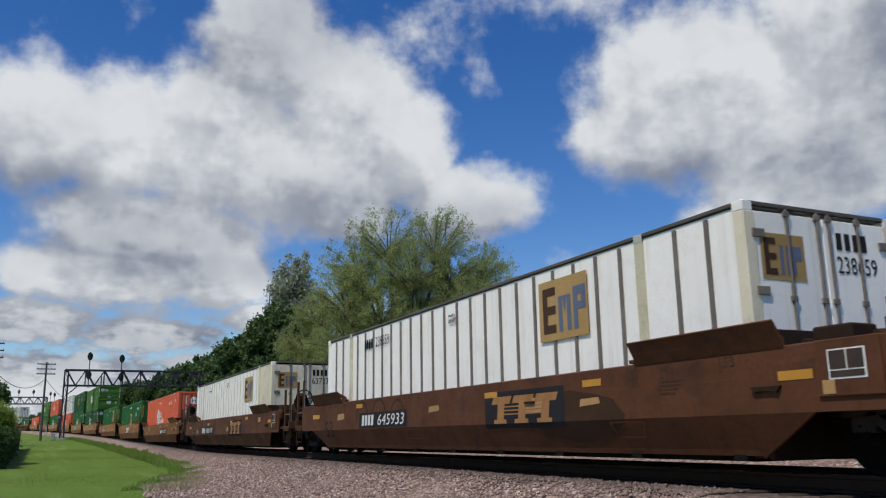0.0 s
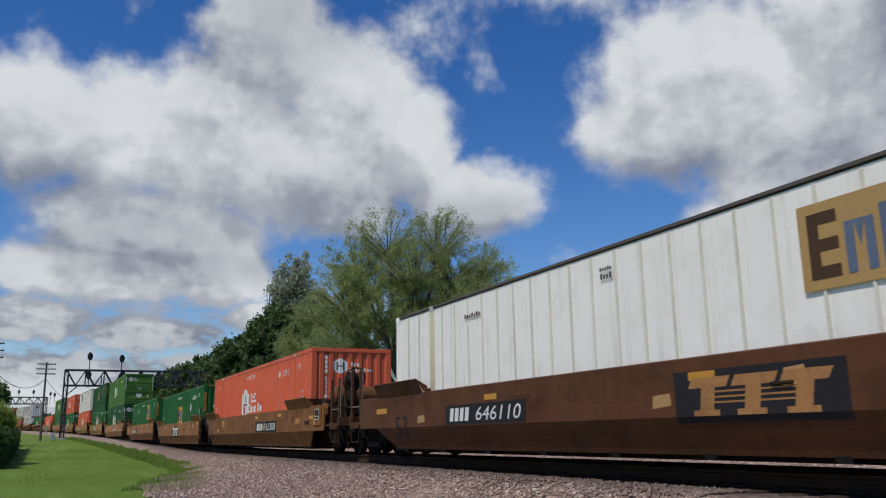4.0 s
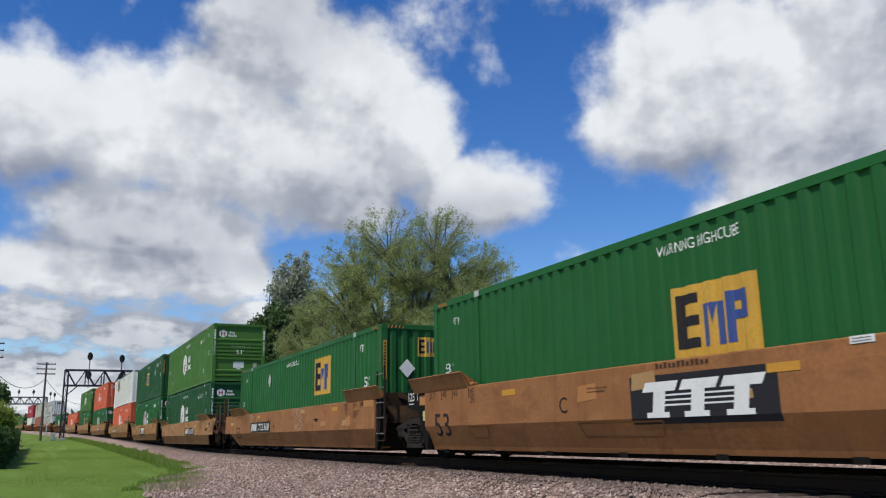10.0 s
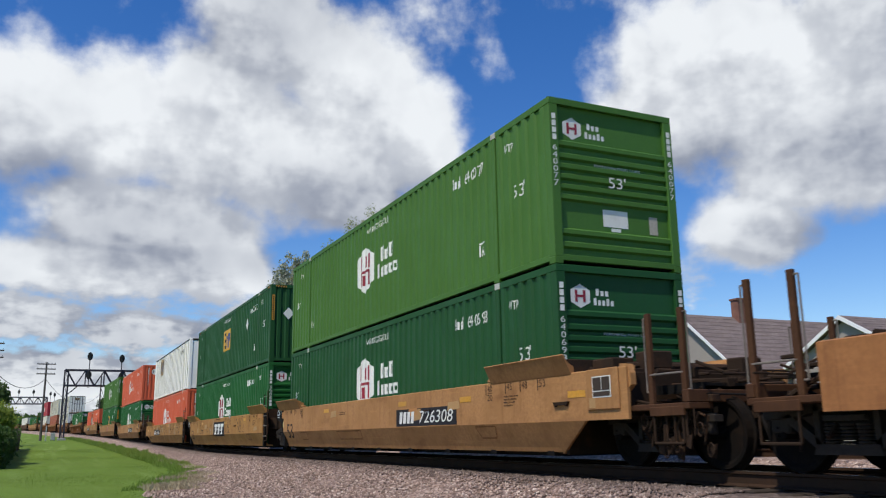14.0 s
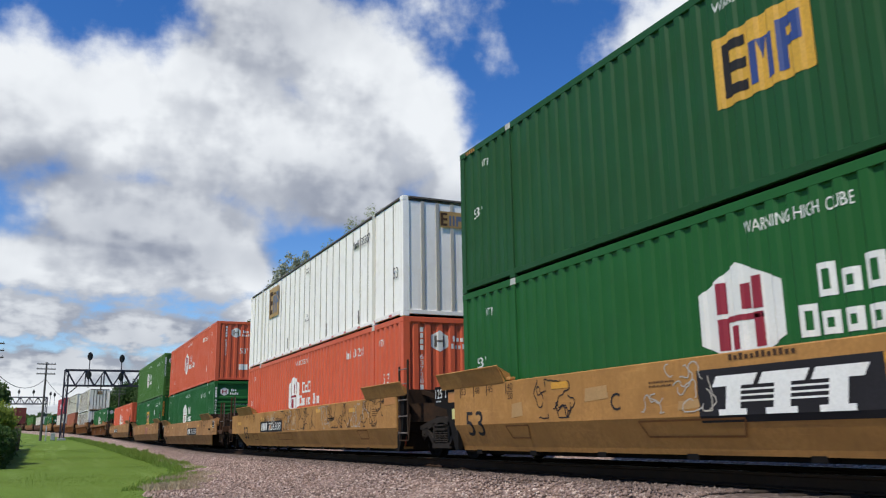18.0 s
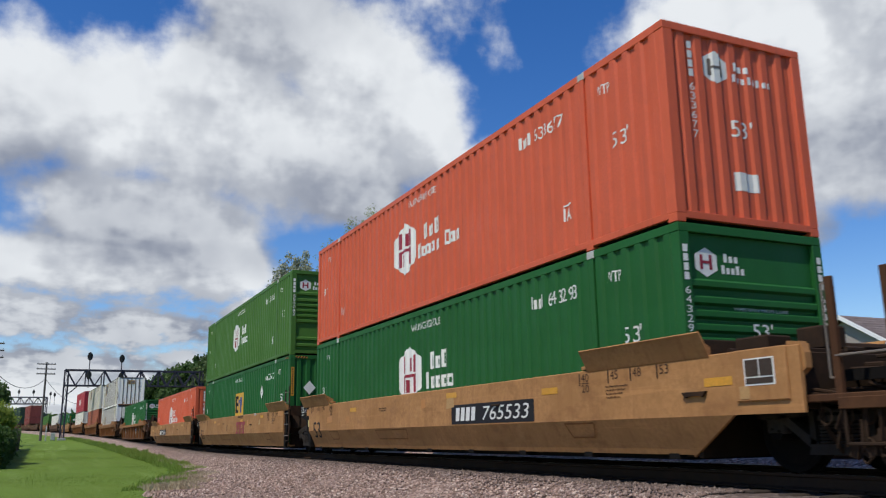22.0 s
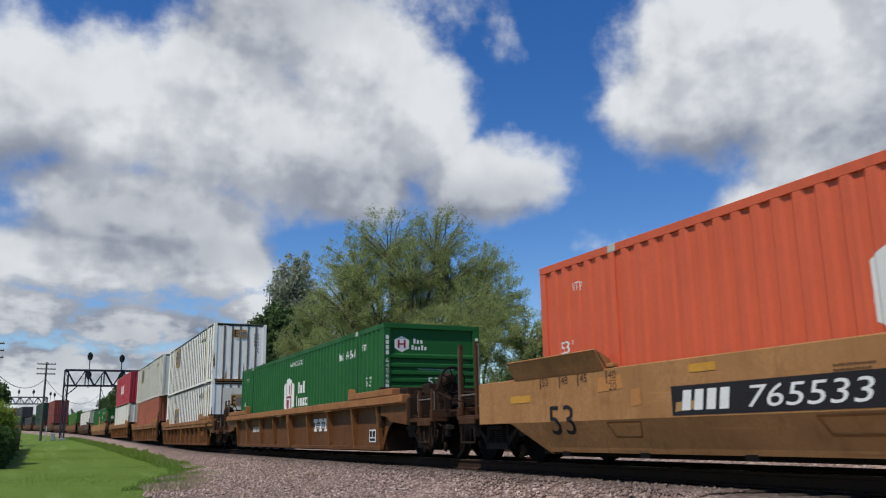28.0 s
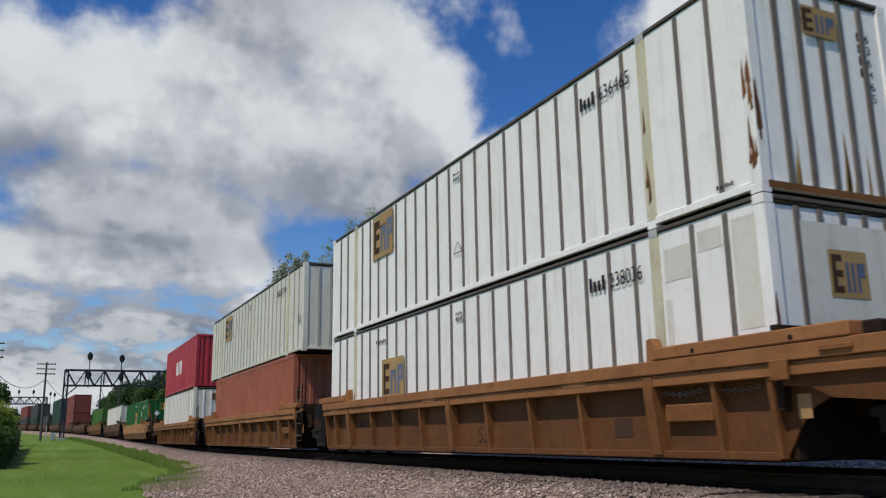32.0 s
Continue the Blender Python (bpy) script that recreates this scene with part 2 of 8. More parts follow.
M_STRAW = leafage("dry_grass_blade", (0.30, 0.24, 0.14), (0.56, 0.48, 0.32), (0.34, 0.28, 0.17), 0.3)


def lawn():
    m, n, b = blank("mown_lawn")
    p = n.add("TexCoord").outputs["Object"]
    fine, mid, big = n.noise(p, 14.0, 4, 0.7), n.noise(p, 0.5, 3), n.noise(p, 0.12, 3)
    c = n.mix(n.step(fine, 0.2, 0.8), rgba((0.095, 0.15, 0.02)), rgba((0.125, 0.19, 0.03)))
    c = n.mix(n.step(mid, 0.4, 0.7, 0.0, 0.6), c, rgba((0.125, 0.21, 0.03)))
    c = n.mix(n.step(big, 0.4, 0.7, 0.0, 0.3), c, rgba((0.09, 0.165, 0.02)))
    stripe = n.noise(n.scaled(p, (0.06, 0.9, 1.0)), 1.0, 4, 0.6)
    c = n.mix(n.step(stripe, 0.5, 0.68, 0.0, 0.7), c, rgba((0.17, 0.25, 0.06)))
    n.put(b.inputs["Base Color"], c)
    b.inputs["Roughness"].default_value = 0.9
    b.inputs["Specular IOR Level"].default_value = 0.1
    bp = n.add("Bump")
    bp.inputs["Strength"].default_value, bp.inputs["Distance"].default_value = 0.35, 0.012
    n.put(bp.inputs["Height"], fine), n.put(b.inputs["Normal"], bp.outputs[0])
    return m


def crushed(name, stones):
    """Crushed pink-grey rock: the loose stones vary one by one, the bed below by cells."""
    m, n, b = blank(name)
    p = n.add("TexCoord").outputs["Object"]
    if stones:
        one = n.add("NewGeometry").outputs["Random Per Island"]
    else:
        v = n.add("TexVoronoi")
        n.put(v.inputs["Vector"], p)
        v.inputs["Scale"].default_value = 17.0
        sep = n.add("SeparateColor")
        n.put(sep.inputs[0], v.outputs["Color"])
        one = sep.outputs[0]
        bp = n.add("Bump")
        bp.inputs["Strength"].default_value, bp.inputs["Distance"].default_value = 1.0, 0.045
        n.put(bp.inputs["Height"], v.outputs["Distance"])
        bp.invert = True
        n.put(b.inputs["Normal"], bp.outputs[0])
    ramp = n.add("ValToRGB")
    e = ramp.color_ramp.elements
    e[0].color, e[1].color = rgba((0.085, 0.055, 0.042)), rgba((0.68, 0.56, 0.47))
    for at, col in ((0.3, (0.22, 0.148, 0.118)), (0.65, (0.335, 0.232, 0.187)), (0.88, (0.47, 0.35, 0.29))):
        e.new(at).color = rgba(col)
    n.put(ramp.inputs[0], one)
    c = n.mix(n.step(n.noise(p, 0.5, 4), 0.4, 0.7, 0.0, 0.35), ramp.outputs[0], rgba((0.245, 0.172, 0.14)))
    c = n.mix(n.step(n.noise(p, 60, 3), 0.35, 0.7, 0.0, 0.3), c, rgba((0.2, 0.15, 0.13)))
    # oil and brake dust between and beside the near rails, the train's shade painted in with it
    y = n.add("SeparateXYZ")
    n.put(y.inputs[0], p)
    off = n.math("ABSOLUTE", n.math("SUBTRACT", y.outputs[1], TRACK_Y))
    fouled_shade = n.step(n.math("ADD", off, n.math("MULTIPLY_ADD", n.noise(p, 1.1, 4), 0.5, -0.25)), 1.55, 2.3, 0.72, 0.0)
    c = n.mix(fouled_shade, c, rgba((0.05, 0.037, 0.03)))
    n.put(b.inputs["Base Color"], c)
    b.inputs["Roughness"].default_value = 0.9
    return m


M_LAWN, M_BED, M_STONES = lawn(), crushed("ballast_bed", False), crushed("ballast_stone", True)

# ---------- mesh helpers ----------
def to_mesh(name, bm, material, smooth=False):
    me = bpy.data.meshes.new(name)
    bmesh.ops.recalc_face_normals(bm, faces=bm.faces)
    bm.to_mesh(me)
    bm.free()
    me.materials.append(material)
    if smooth:
        me.shade_smooth()
    return me


def part(name, bm, material, parent, label="", smooth=False, at=None):
    """One mesh object under a thing or under a part; bm may also be a ready mesh."""
    ob = new(name, bm if isinstance(bm, bpy.types.Mesh) else to_mesh(name, bm, material, smooth))
    ob.parent = parent
    if at is not None:
        ob.matrix_basis = at
    return tagged(ob, label)


def thing(name, label, category, group="", kind="", at=None):
    ob = tagged(new(name), label, category, group, kind)
    if at is not None:
        ob.matrix_basis = at
    return ob


def block(bm, x0, x1, y0, y1, z0, z1, bevel=0.0, turn=None):
    m = Matrix.Translation(((x0 + x1) / 2, (y0 + y1) / 2, (z0 + z1) / 2)) @ (turn or Matrix()) @ Matrix.Diagonal((x1 - x0, y1 - y0, z1 - z0, 1))
    made = bmesh.ops.create_cube(bm, size=1, matrix=m)
    if bevel:
        edges = {e for v in made["verts"] for e in v.link_edges}
        bmesh.ops.bevel(bm, geom=list(edges), offset=bevel, segments=1, affect="EDGES")
    return bm


def rod(bm, a, b, r, r2=None, sides=8):
    """A round bar from a to b."""
    a, b = Vector(a), Vector(b)
    turn = (b - a).to_track_quat("Z", "Y").to_matrix().to_4x4()
    bmesh.ops.create_cone(bm, cap_ends=True, segments=sides, radius1=r, radius2=r if r2 is None else r2, depth=(b - a).length,
                          matrix=Matrix.Translation((a + b) / 2) @ turn)
    return bm


def beam(bm, a, b, w, h):
    """A square bar from a to b, w wide and h high."""
    a, b = Vector(a), Vector(b)
    turn = (b - a).to_track_quat("X", "Z").to_matrix().to_4x4()
    bmesh.ops.create_cube(bm, size=1, matrix=Matrix.Translation((a + b) / 2) @ turn @ Matrix.Diagonal(((b - a).length, w, h, 1)))
    return bm


def extrude(bm, outline, axis, a, b):
    """A closed outline (pairs) drawn out along an axis: x takes (y, z) pairs, y takes (x, z) pairs, z takes (x, y) pairs."""
    def spot(p, d):
        return {"x": (d, p[0], p[1]), "y": (p[0], d, p[1]), "z": (p[0], p[1], d)}[axis]
    low = [bm.verts.new(spot(p, a)) for p in outline]
    high = [bm.verts.new(spot(p, b)) for p in outline]
    n = len(outline)
    for i in range(n):
        bm.faces.new((low[i], low[(i + 1) % n], high[(i + 1) % n], high[i]))
    bm.faces.new(low), bm.faces.new(high[::-1])
    return bm


def torus(bm, centre, axis, big, small, sides=20, ring=6):
    m = Matrix.Translation(centre) @ Vector(axis).to_track_quat("Z", "Y").to_matrix().to_4x4()
    rows = []
    for i in range(sides):
        a = 2 * math.pi * i / sides
        rows.append([bm.verts.new(m @ Vector(((big + small * math.cos(2 * math.pi * j / ring)) * math.cos(a),
                                             (big + small * math.cos(2 * math.pi * j / ring)) * math.sin(a),
                                             small * math.sin(2 * math.pi * j / ring)))) for j in range(ring)])
    for i in range(sides):
        for j in range(ring):
            k, l = (i + 1) % sides, (j + 1) % ring
            bm.faces.new((rows[i][j], rows[k][j], rows[k][l], rows[i][l]))
    return bm


def scatter_mesh(name, verts, faces, material):
    me = bpy.data.meshes.new(name)
    if isinstance(verts, np.ndarray):
        n, k = faces.shape
        me.vertices.add(len(verts)), me.loops.add(n * k), me.polygons.add(n)
        me.vertices.foreach_set("co", verts.astype(np.float32).ravel())
        me.loops.foreach_set("vertex_index", faces.astype(np.int32).ravel())
        me.polygons.foreach_set("loop_start", np.arange(0, n * k, k, dtype=np.int32))
        me.update(calc_edges=True)
    else:
        me.from_pydata(verts, [], faces)
    me.materials.append(material)
    return me


# ---------- sky: far clouds that drift towards the camera ----------
# azimuth from the view's middle (left is plus) and elevation, in degrees; half width, half height
HEAPS = [(27.5, 19.4, 6.5, 4.2), (21.5, 19.2, 6.0, 5.0), (21.5, 13.4, 6.3, 3.4), (16, 20.0, 6.5, 6.5), (13, 26.0, 6.0, 4.8), (6.4, 22.5, 5.4, 5.2),
         (2.4, 19.5, 4.0, 4.4), (9, 17.6, 10, 4.8), (-1.8, 15.8, 5.6, 3.0), (6.8, 14.9, 5.0, 2.2), (19, 13.2, 7.2, 2.8), (22.5, 10.4, 8.5, 2.2), (15, 10.2, 4.2, 2.4),
         (15.0, 10.4, 3.4, 2.8), (27, 7.2, 5.0, 1.6), (20, 6.6, 5.0, 1.5), (12.8, 7.8, 2.6, 1.3), (25, 4.2, 9, 1.2), (17, 4.6, 2.4, 0.9), (24, 2.4, 10, 1.2)]
HEAPS_EAST = [(-19, 22.0, 9.5, 6.5), (-14.5, 19.6, 5.2, 3.8), (-25, 18.0, 8.5, 4.2), (-29, 24.5, 9, 7.5), (-19.6, 12.3, 4.0, 2.8), (-11.6, 9.4, 3.2, 2.3), (-9.0, 8.2, 2.6, 1.6), (-22.5, 15.2, 4.6, 2.6), (-27, 15.4, 6.0, 3.2), (-42, 14, 9, 5), (-55, 20, 12, 7), (44, 22, 10, 6), (58, 14, 12, 5), (40, 8, 10, 2.5), (-40, 6, 10, 2)]
# thin veils
VEILS = [(-9, 29.0, 5.5, 1.6), (-8.6, 11.4, 2.6, 1.4), (-2.6, 24.4, 1.8, 2.0), (1.5, 27.0, 4.5, 3.0), (14, 29, 9, 4), (-13, 9.5, 5, 2), (20, 7, 16, 5.5), (10, 8, 6, 3)]
# grey undersides
SHADES = [(20, 13.0, 8, 2.1), (15, 11.2, 8, 1.6), (12, 27, 6, 4), (8, 15.2, 8, 2.6), (-0.5, 14.4, 6, 1.9), (22, 6.0, 12, 2.6), (-27, 16.4, 8, 2.8), (-31, 23, 4, 4), (-16, 17, 4, 1.6), (-24, 11.2, 7, 1.8), (27, 15.6, 5, 1.6)]


def heap_group(name, heaps):
    """A field that is 1 at the middle of the nearest heap and falls to 0 at its rim."""
    g = bpy.data.node_groups.new(name, "ShaderNodeTree")
    g.interface.new_socket("At", in_out="INPUT", socket_type="NodeSocketVector")
    g.interface.new_socket("Field", in_out="OUTPUT", socket_type="NodeSocketFloat")
    n = Nodes(g)
    way_in, way_out = g.nodes.new("NodeGroupInput"), g.nodes.new("NodeGroupOutput")
    best = None
    for az, el, w, h in heaps:
        sub = n.add("VectorMath", operation="SUBTRACT")
        n.put(sub.inputs[0], way_in.outputs[0])
        sub.inputs[1].default_value = (az, el, 0)
        mul = n.add("VectorMath", operation="MULTIPLY")
        n.put(mul.inputs[0], sub.outputs[0])
        mul.inputs[1].default_value = (1 / w, 1 / h, 0)
        far = n.add("VectorMath", operation="LENGTH")
        n.put(far.inputs[0], mul.outputs[0])
        near = n.math("SUBTRACT", 1.0, far.outputs["Value"])
        best = near if best is None else n.math("SMOOTH_MAX", best, near, 0.12)
    n.put(way_out.inputs[0], best)
    return g


def cloud_material():
    m = bpy.data.materials.new("drifting_cloud")
    m.use_nodes = True
    t = m.node_tree
    t.nodes.clear()
    n = Nodes(t)
    uv = n.add("UVMap").outputs[0]
    fields = [heap_group("heaps_west", HEAPS), heap_group("heaps_east", HEAPS_EAST), heap_group("shades", SHADES), heap_group("veils", VEILS)]

    def field(i, at):
        g = t.nodes.new("ShaderNodeGroup")
        g.node_tree = fields[i]
        n.put(g.inputs[0], at)
        return g.outputs[0]

    def thick(at, fine):
        """Cloud thickness at a place of the sky."""
        body = n.math("SMOOTH_MAX", field(0, at), field(1, at), 0.1)
        body = n.math("MINIMUM", n.math("MULTIPLY", body, 1.3), 0.72)
        body = n.math("SMOOTH_MAX", body, n.math("MULTIPLY_ADD", field(3, at), 0.3, -0.12), 0.1)
        lumps = n.noise(at, 0.13, 4, 0.5)
        puffs = n.noise(at, 0.42, fine, 0.55)
        rough = n.math("ADD", n.math("MULTIPLY_ADD", lumps, 1.0, -0.5), n.math("MULTIPLY_ADD", puffs, 0.85, -0.425))
        # towards the horizon the heaps are far away and crumble finer
        low = n.add("SeparateXYZ")
        n.put(low.inputs[0], at)
        crumbs = n.math("MULTIPLY_ADD", n.noise(n.scaled(at, (0.75, 1.5, 1.0)), 1.0, fine, 0.55), 1.7, -0.85)
        rough = n.math("ADD", rough, n.math("MULTIPLY", crumbs, n.step(low.outputs[1], 5.5, 12.0, 1.0, 0.12)))
        return n.math("ADD", body, rough), rough

    def moved(dx, dy):
        v = n.add("VectorMath", operation="ADD")
        n.put(v.inputs[0], uv)
        v.inputs[1].default_value = (dx, dy, 0)
        return v.outputs[0]

    here, rough = thick(uv, 8)
    soft, _ = thick(uv, 3.0)
    above, _ = thick(moved(-0.9, 2.6), 2.0)
    cover = n.step(here, -0.16, 0.46)
    rim = n.step(n.math("SUBTRACT", soft, above), -0.35, 0.35)
    billow = n.noise(moved(3.0, 7.0), 0.16, 3, 0.4)
    curl = n.noise(moved(9.0, 2.0), 0.5, 3, 0.45)
    # grey bellies under white billows, all in soft steps
    grey = n.step(n.math("ADD", field(2, uv), n.math("MULTIPLY_ADD", billow, 0.9, -0.45)), -0.55, 0.75)
    puff = n.noise(moved(1.0, 4.0), 0.24, 3.5, 0.45)
    lit = n.math("ADD", n.math("MULTIPLY_ADD", rim, 0.44, 0.54), n.math("MULTIPLY_ADD", curl, 0.3, -0.15))
    lit = n.math("ADD", lit, n.math("MULTIPLY_ADD", puff, 0.5, -0.25))
    lit = n.math("SUBTRACT", lit, n.math("MULTIPLY", grey, 0.42))
    tone = n.mix(n.math("MINIMUM", n.math("MAXIMUM", lit, 0.0), 1.0), rgba((0.235, 0.27, 0.36)), rgba((0.93, 0.965, 1.0)))
    glow = n.add("Emission")
    n.put(glow.inputs["Color"], tone)
    glow.inputs["Strength"].default_value = 1.12
    clear = n.add("BsdfTransparent")
    blend = n.add("MixShader")
    n.put(blend.inputs[0], n.math("MULTIPLY", cover, 0.985)), n.put(blend.inputs[1], clear.outputs[0]), n.put(blend.inputs[2], glow.outputs[0])
    out = n.add("OutputMaterial")
    n.put(out.inputs["Surface"], blend.outputs[0])
    return m


def cloud_sheet():
    """A wide tent of sky, far off and nearer towards its top, open behind the camera where the sun stands."""
    bm = bmesh.new()
    uv = bm.loops.layers.uv.new("UVMap")
    mid = math.degrees(YAW)
    rows = []
    for e in range(0, 23):
        el = -1.0 + e * 2.1
        t = math.tan(radians(el))
        z = 4000 * t / (1 + 1.6 * t)
        rows.append([(bm.verts.new((-(4000 - 1.6 * z) * math.sin(radians(mid + a)), (4000 - 1.6 * z) * math.cos(radians(mid + a)), z)), (a, el)) for a in range(-76, 77, 4)])
    for low, high in zip(rows, rows[1:]):
        for (a, b), (d, c) in zip(zip(low, low[1:]), zip(high, high[1:])):
            f = bm.faces.new((a[0], b[0], c[0], d[0]))
            for loop, (_, place) in zip(f.loops, (a, b, c, d)):
                loop[uv].uv = place
    ob = new("backdrop", to_mesh("backdrop", bm, cloud_material(), True))
    return tagged(ob, "white and grey cumulus clouds drifting over a blue sky", "clouds", kind="structure")


CLOUDS = cloud_sheet()

# ---------- ground, ballast and rails ----------
def lawn_edge(x):
    """Where the lawn ends and the gravel begins, towards the track."""
    if x > -17:
        return 2.2 + (x + 17) * 0.06
    if x > -34:
        k = (-17 - x) / 17
        return 2.2 + 3.1 * k * k * (3 - 2 * k) + 0.5 * noise.noise((x * 0.5, 0, 0))
    k = min(1.0, (-34 - x) / 14)
    return track(x)[0] - 3.3 + 0.3 * k + 0.3 * noise.noise((x * 0.4, 3, 0))


def ground():
    bm = bmesh.new()
    xs = [-4500, -3000, -1800, -1000, -700, -560, -500] + list(range(-480, -80, 10)) + list(range(-80, 13, 2)) + [30, 80, 250, 800, 2000, 4500]
    ys = [-4500, -2000, -800, -300, -120, -60, -30, -16] + [i * 0.8 for i in range(-12, 10)] + [9, 14, 18, 24, 34, 50, 80, 160, 400, 1000, 2200, 4500]
    grid = []
    for x in xs:
        row = []
        for y in ys:
            z = -0.66 + grade(x)
            if -80 < x < 12 and -12 < y < 7:
                z += 0.02 * noise.noise((x * 0.12, y * 0.12, 5))
            row.append(bm.verts.new((x, y, z)))
        grid.append(row)
    for a, b in zip(grid, grid[1:]):
        for i in range(len(ys) - 1):
            bm.faces.new((a[i], b[i], b[i + 1], a[i + 1]))
    return tagged(new("ground", to_mesh("ground", bm, M_LAWN, True)), "mown green lawn and meadow reaching the horizon", "ground", kind="structure")


FAR_BANK = ((1.85, -0.21), (2.8, -0.31), (3.35, -0.04), (6.7, -0.04), (7.8, -0.5), (9.0, -0.9))


def bed_height(off):
    """Ballast height over the rail head, by the distance from the near track's middle (towards the camera is minus)."""
    if off > 1.85:
        # the far track lies on its own bank, a little higher
        for (a, za), (b, zb) in zip(FAR_BANK, FAR_BANK[1:]):
            if off <= b:
                return za + (zb - za) * (off - a) / (b - a)
        return -0.9
    a = abs(off)
    if a < 1.85:
        return -0.21
    if a < 2.95:
        return -0.21 - (a - 1.85) / 1.1 * 0.34
    return -0.55 - (a - 2.95) * 0.022


def ballast():
    bm = bmesh.new()
    grid = []
    xs = [-500 + 10 * i for i in range(42)] + [-80 + 0.8 * i for i in range(118)] + [20, 40, 80]
    for x in xs:
        y0, z0, _ = track(x)
        edge = min(lawn_edge(x), y0 - 2.6)
        offs = [edge - y0 - 0.35, edge - y0] + [(edge - y0) + (-(edge - y0) - 2.95) * k / 6 for k in range(1, 6)] + [-2.95, -2.6, -2.2, -1.85, -1.5, -0.9, 0, 0.9, 1.85, 2.3, 2.8, 3.1, 3.35, 3.9, 5.0, 6.0, 6.7, 7.8, 9.0]
        row = []
        for i, off in enumerate(offs):
            z = bed_height(off) + z0 + 0.03 * noise.noise((x * 1.3, off * 1.3, 2))
            if i == 0:
                z = -0.80 + z0
            if i == len(offs) - 1:
                z = -0.9 + z0
            row.append(bm.verts.new((x, y0 + off, z)))
        grid.append(row)
    for a, b in zip(grid, grid[1:]):
        for i in range(len(a) - 1):
            bm.faces.new((a[i], b[i], b[i + 1], a[i + 1]))
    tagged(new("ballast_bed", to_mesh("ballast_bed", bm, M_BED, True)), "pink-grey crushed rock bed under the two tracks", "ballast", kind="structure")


def stones():
    """Loose ballast stones, one joined mesh."""
    rng = np.random.default_rng(4)
    spots = []
    while len(spots) < 44000:
        x = -7.5 - 52 * rng.random() ** 1.7
        y0, z0, _ = track(x)
        y = lawn_edge(x) - 0.25 + (y0 - 1.2 - lawn_edge(x) + 0.25) * rng.random()
        spots.append((x, y, z0 + bed_height(y - y0)))
    p = np.array(spots)
    n = len(p)
    size = 0.017 + 0.022 * rng.random((n, 1, 1)) ** 1.5
    base = np.array([(1, 0, 0), (0, 1, 0), (-1, 0, 0), (0, -1, 0), (0, 0, 1), (0.3, 0.3, -0.8)], float)
    v = base[None] * (0.65 + 0.7 * rng.random((n, 6, 1))) + 0.25 * (rng.random((n, 6, 3)) - 0.5)
    a = rng.random(n) * 6.283
    c, s = np.cos(a)[:, None], np.sin(a)[:, None]
    v = np.stack((v[..., 0] * c - v[..., 1] * s, v[..., 0] * s + v[..., 1] * c, v[..., 2] * 0.8), -1) * size + p[:, None] + np.array((0, 0, 0.012))
    f = np.array([(0, 1, 4), (1, 2, 4), (2, 3, 4), (3, 0, 4), (1, 0, 5), (2, 1, 5), (3, 2, 5), (0, 3, 5)])
    faces = (f[None] + 6 * np.arange(n)[:, None, None]).reshape(-1, 3)
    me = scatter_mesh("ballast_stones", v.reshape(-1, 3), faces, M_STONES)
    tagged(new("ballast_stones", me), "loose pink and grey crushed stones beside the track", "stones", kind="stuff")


def blades(name, label, count, spot, tall, wide, material, seed):
    """Grass blades, each a bent sliver, in one joined mesh."""
    rng = np.random.default_rng(seed)
    verts, faces = [], []
    for i in range(count):
        x, y, z, k = spot(rng)
        h, a = tall * (0.5 + rng.random()) * k, rng.random() * 6.283
        dx, dy = math.cos(a) * wide, math.sin(a) * wide
        lx, ly = (rng.random() - 0.5) * h * 0.9, (rng.random() - 0.5) * h * 0.9
        b = len(verts)
        verts += [(x - dx, y - dy, z), (x + dx, y + dy, z), (x + lx * 0.4 + dx * 0.7, y + ly * 0.4 + dy * 0.7, z + h * 0.6),
                  (x + lx * 0.4 - dx * 0.7, y + ly * 0.4 - dy * 0.7, z + h * 0.6), (x + lx, y + ly, z + h)]
        faces += [(b, b + 1, b + 2, b + 3), (b + 3, b + 2, b + 4)]
    tagged(new(name, scatter_mesh(name, verts, faces, material)), label, "grass", kind="stuff")


def lawn_spot(rng):
    x = -14.5 - 60 * rng.random() ** 1.6
    y = lawn_edge(x) - 7.5 * rng.random() ** 1.3
    return x, y, grade(x) - 0.67, 1.0 + 0.2 * noise.noise((x * 0.4, y * 0.4, 0))


def verge_spot(rng):
    x = -21 - 55 * rng.random() ** 1.4
    y = lawn_edge(x) - 0.9 * rng.random() ** 2 + 0.12
    return x, y, grade(x) - 0.66, 0.35 + 0.9 * max(0.0, noise.noise((x * 0.55, y * 0.5, 9)) + 0.35) + (0.5 if x < -36 else 0.0)


def lineside_spot(rng):
    x = -47 - 85 * rng.random() ** 1.2
    y0, z0, _ = track(x)
    off = -3.9 + 1.2 * rng.random()
    return x, y0 + off, z0 + bed_height(off) - 0.03, 0.4 + 0.9 * max(0.0, noise.noise((x * 0.3, 4.0, 2.0)) + 0.35)


def straw_spot(rng):
    x = -19.5 - 9.0 * rng.random()
    y = lawn_edge(x) + 0.3 + (rng.random() + rng.random() - 1) * 0.7
    return x, y, -0.585 + grade(x), 0.5 + rng.random()


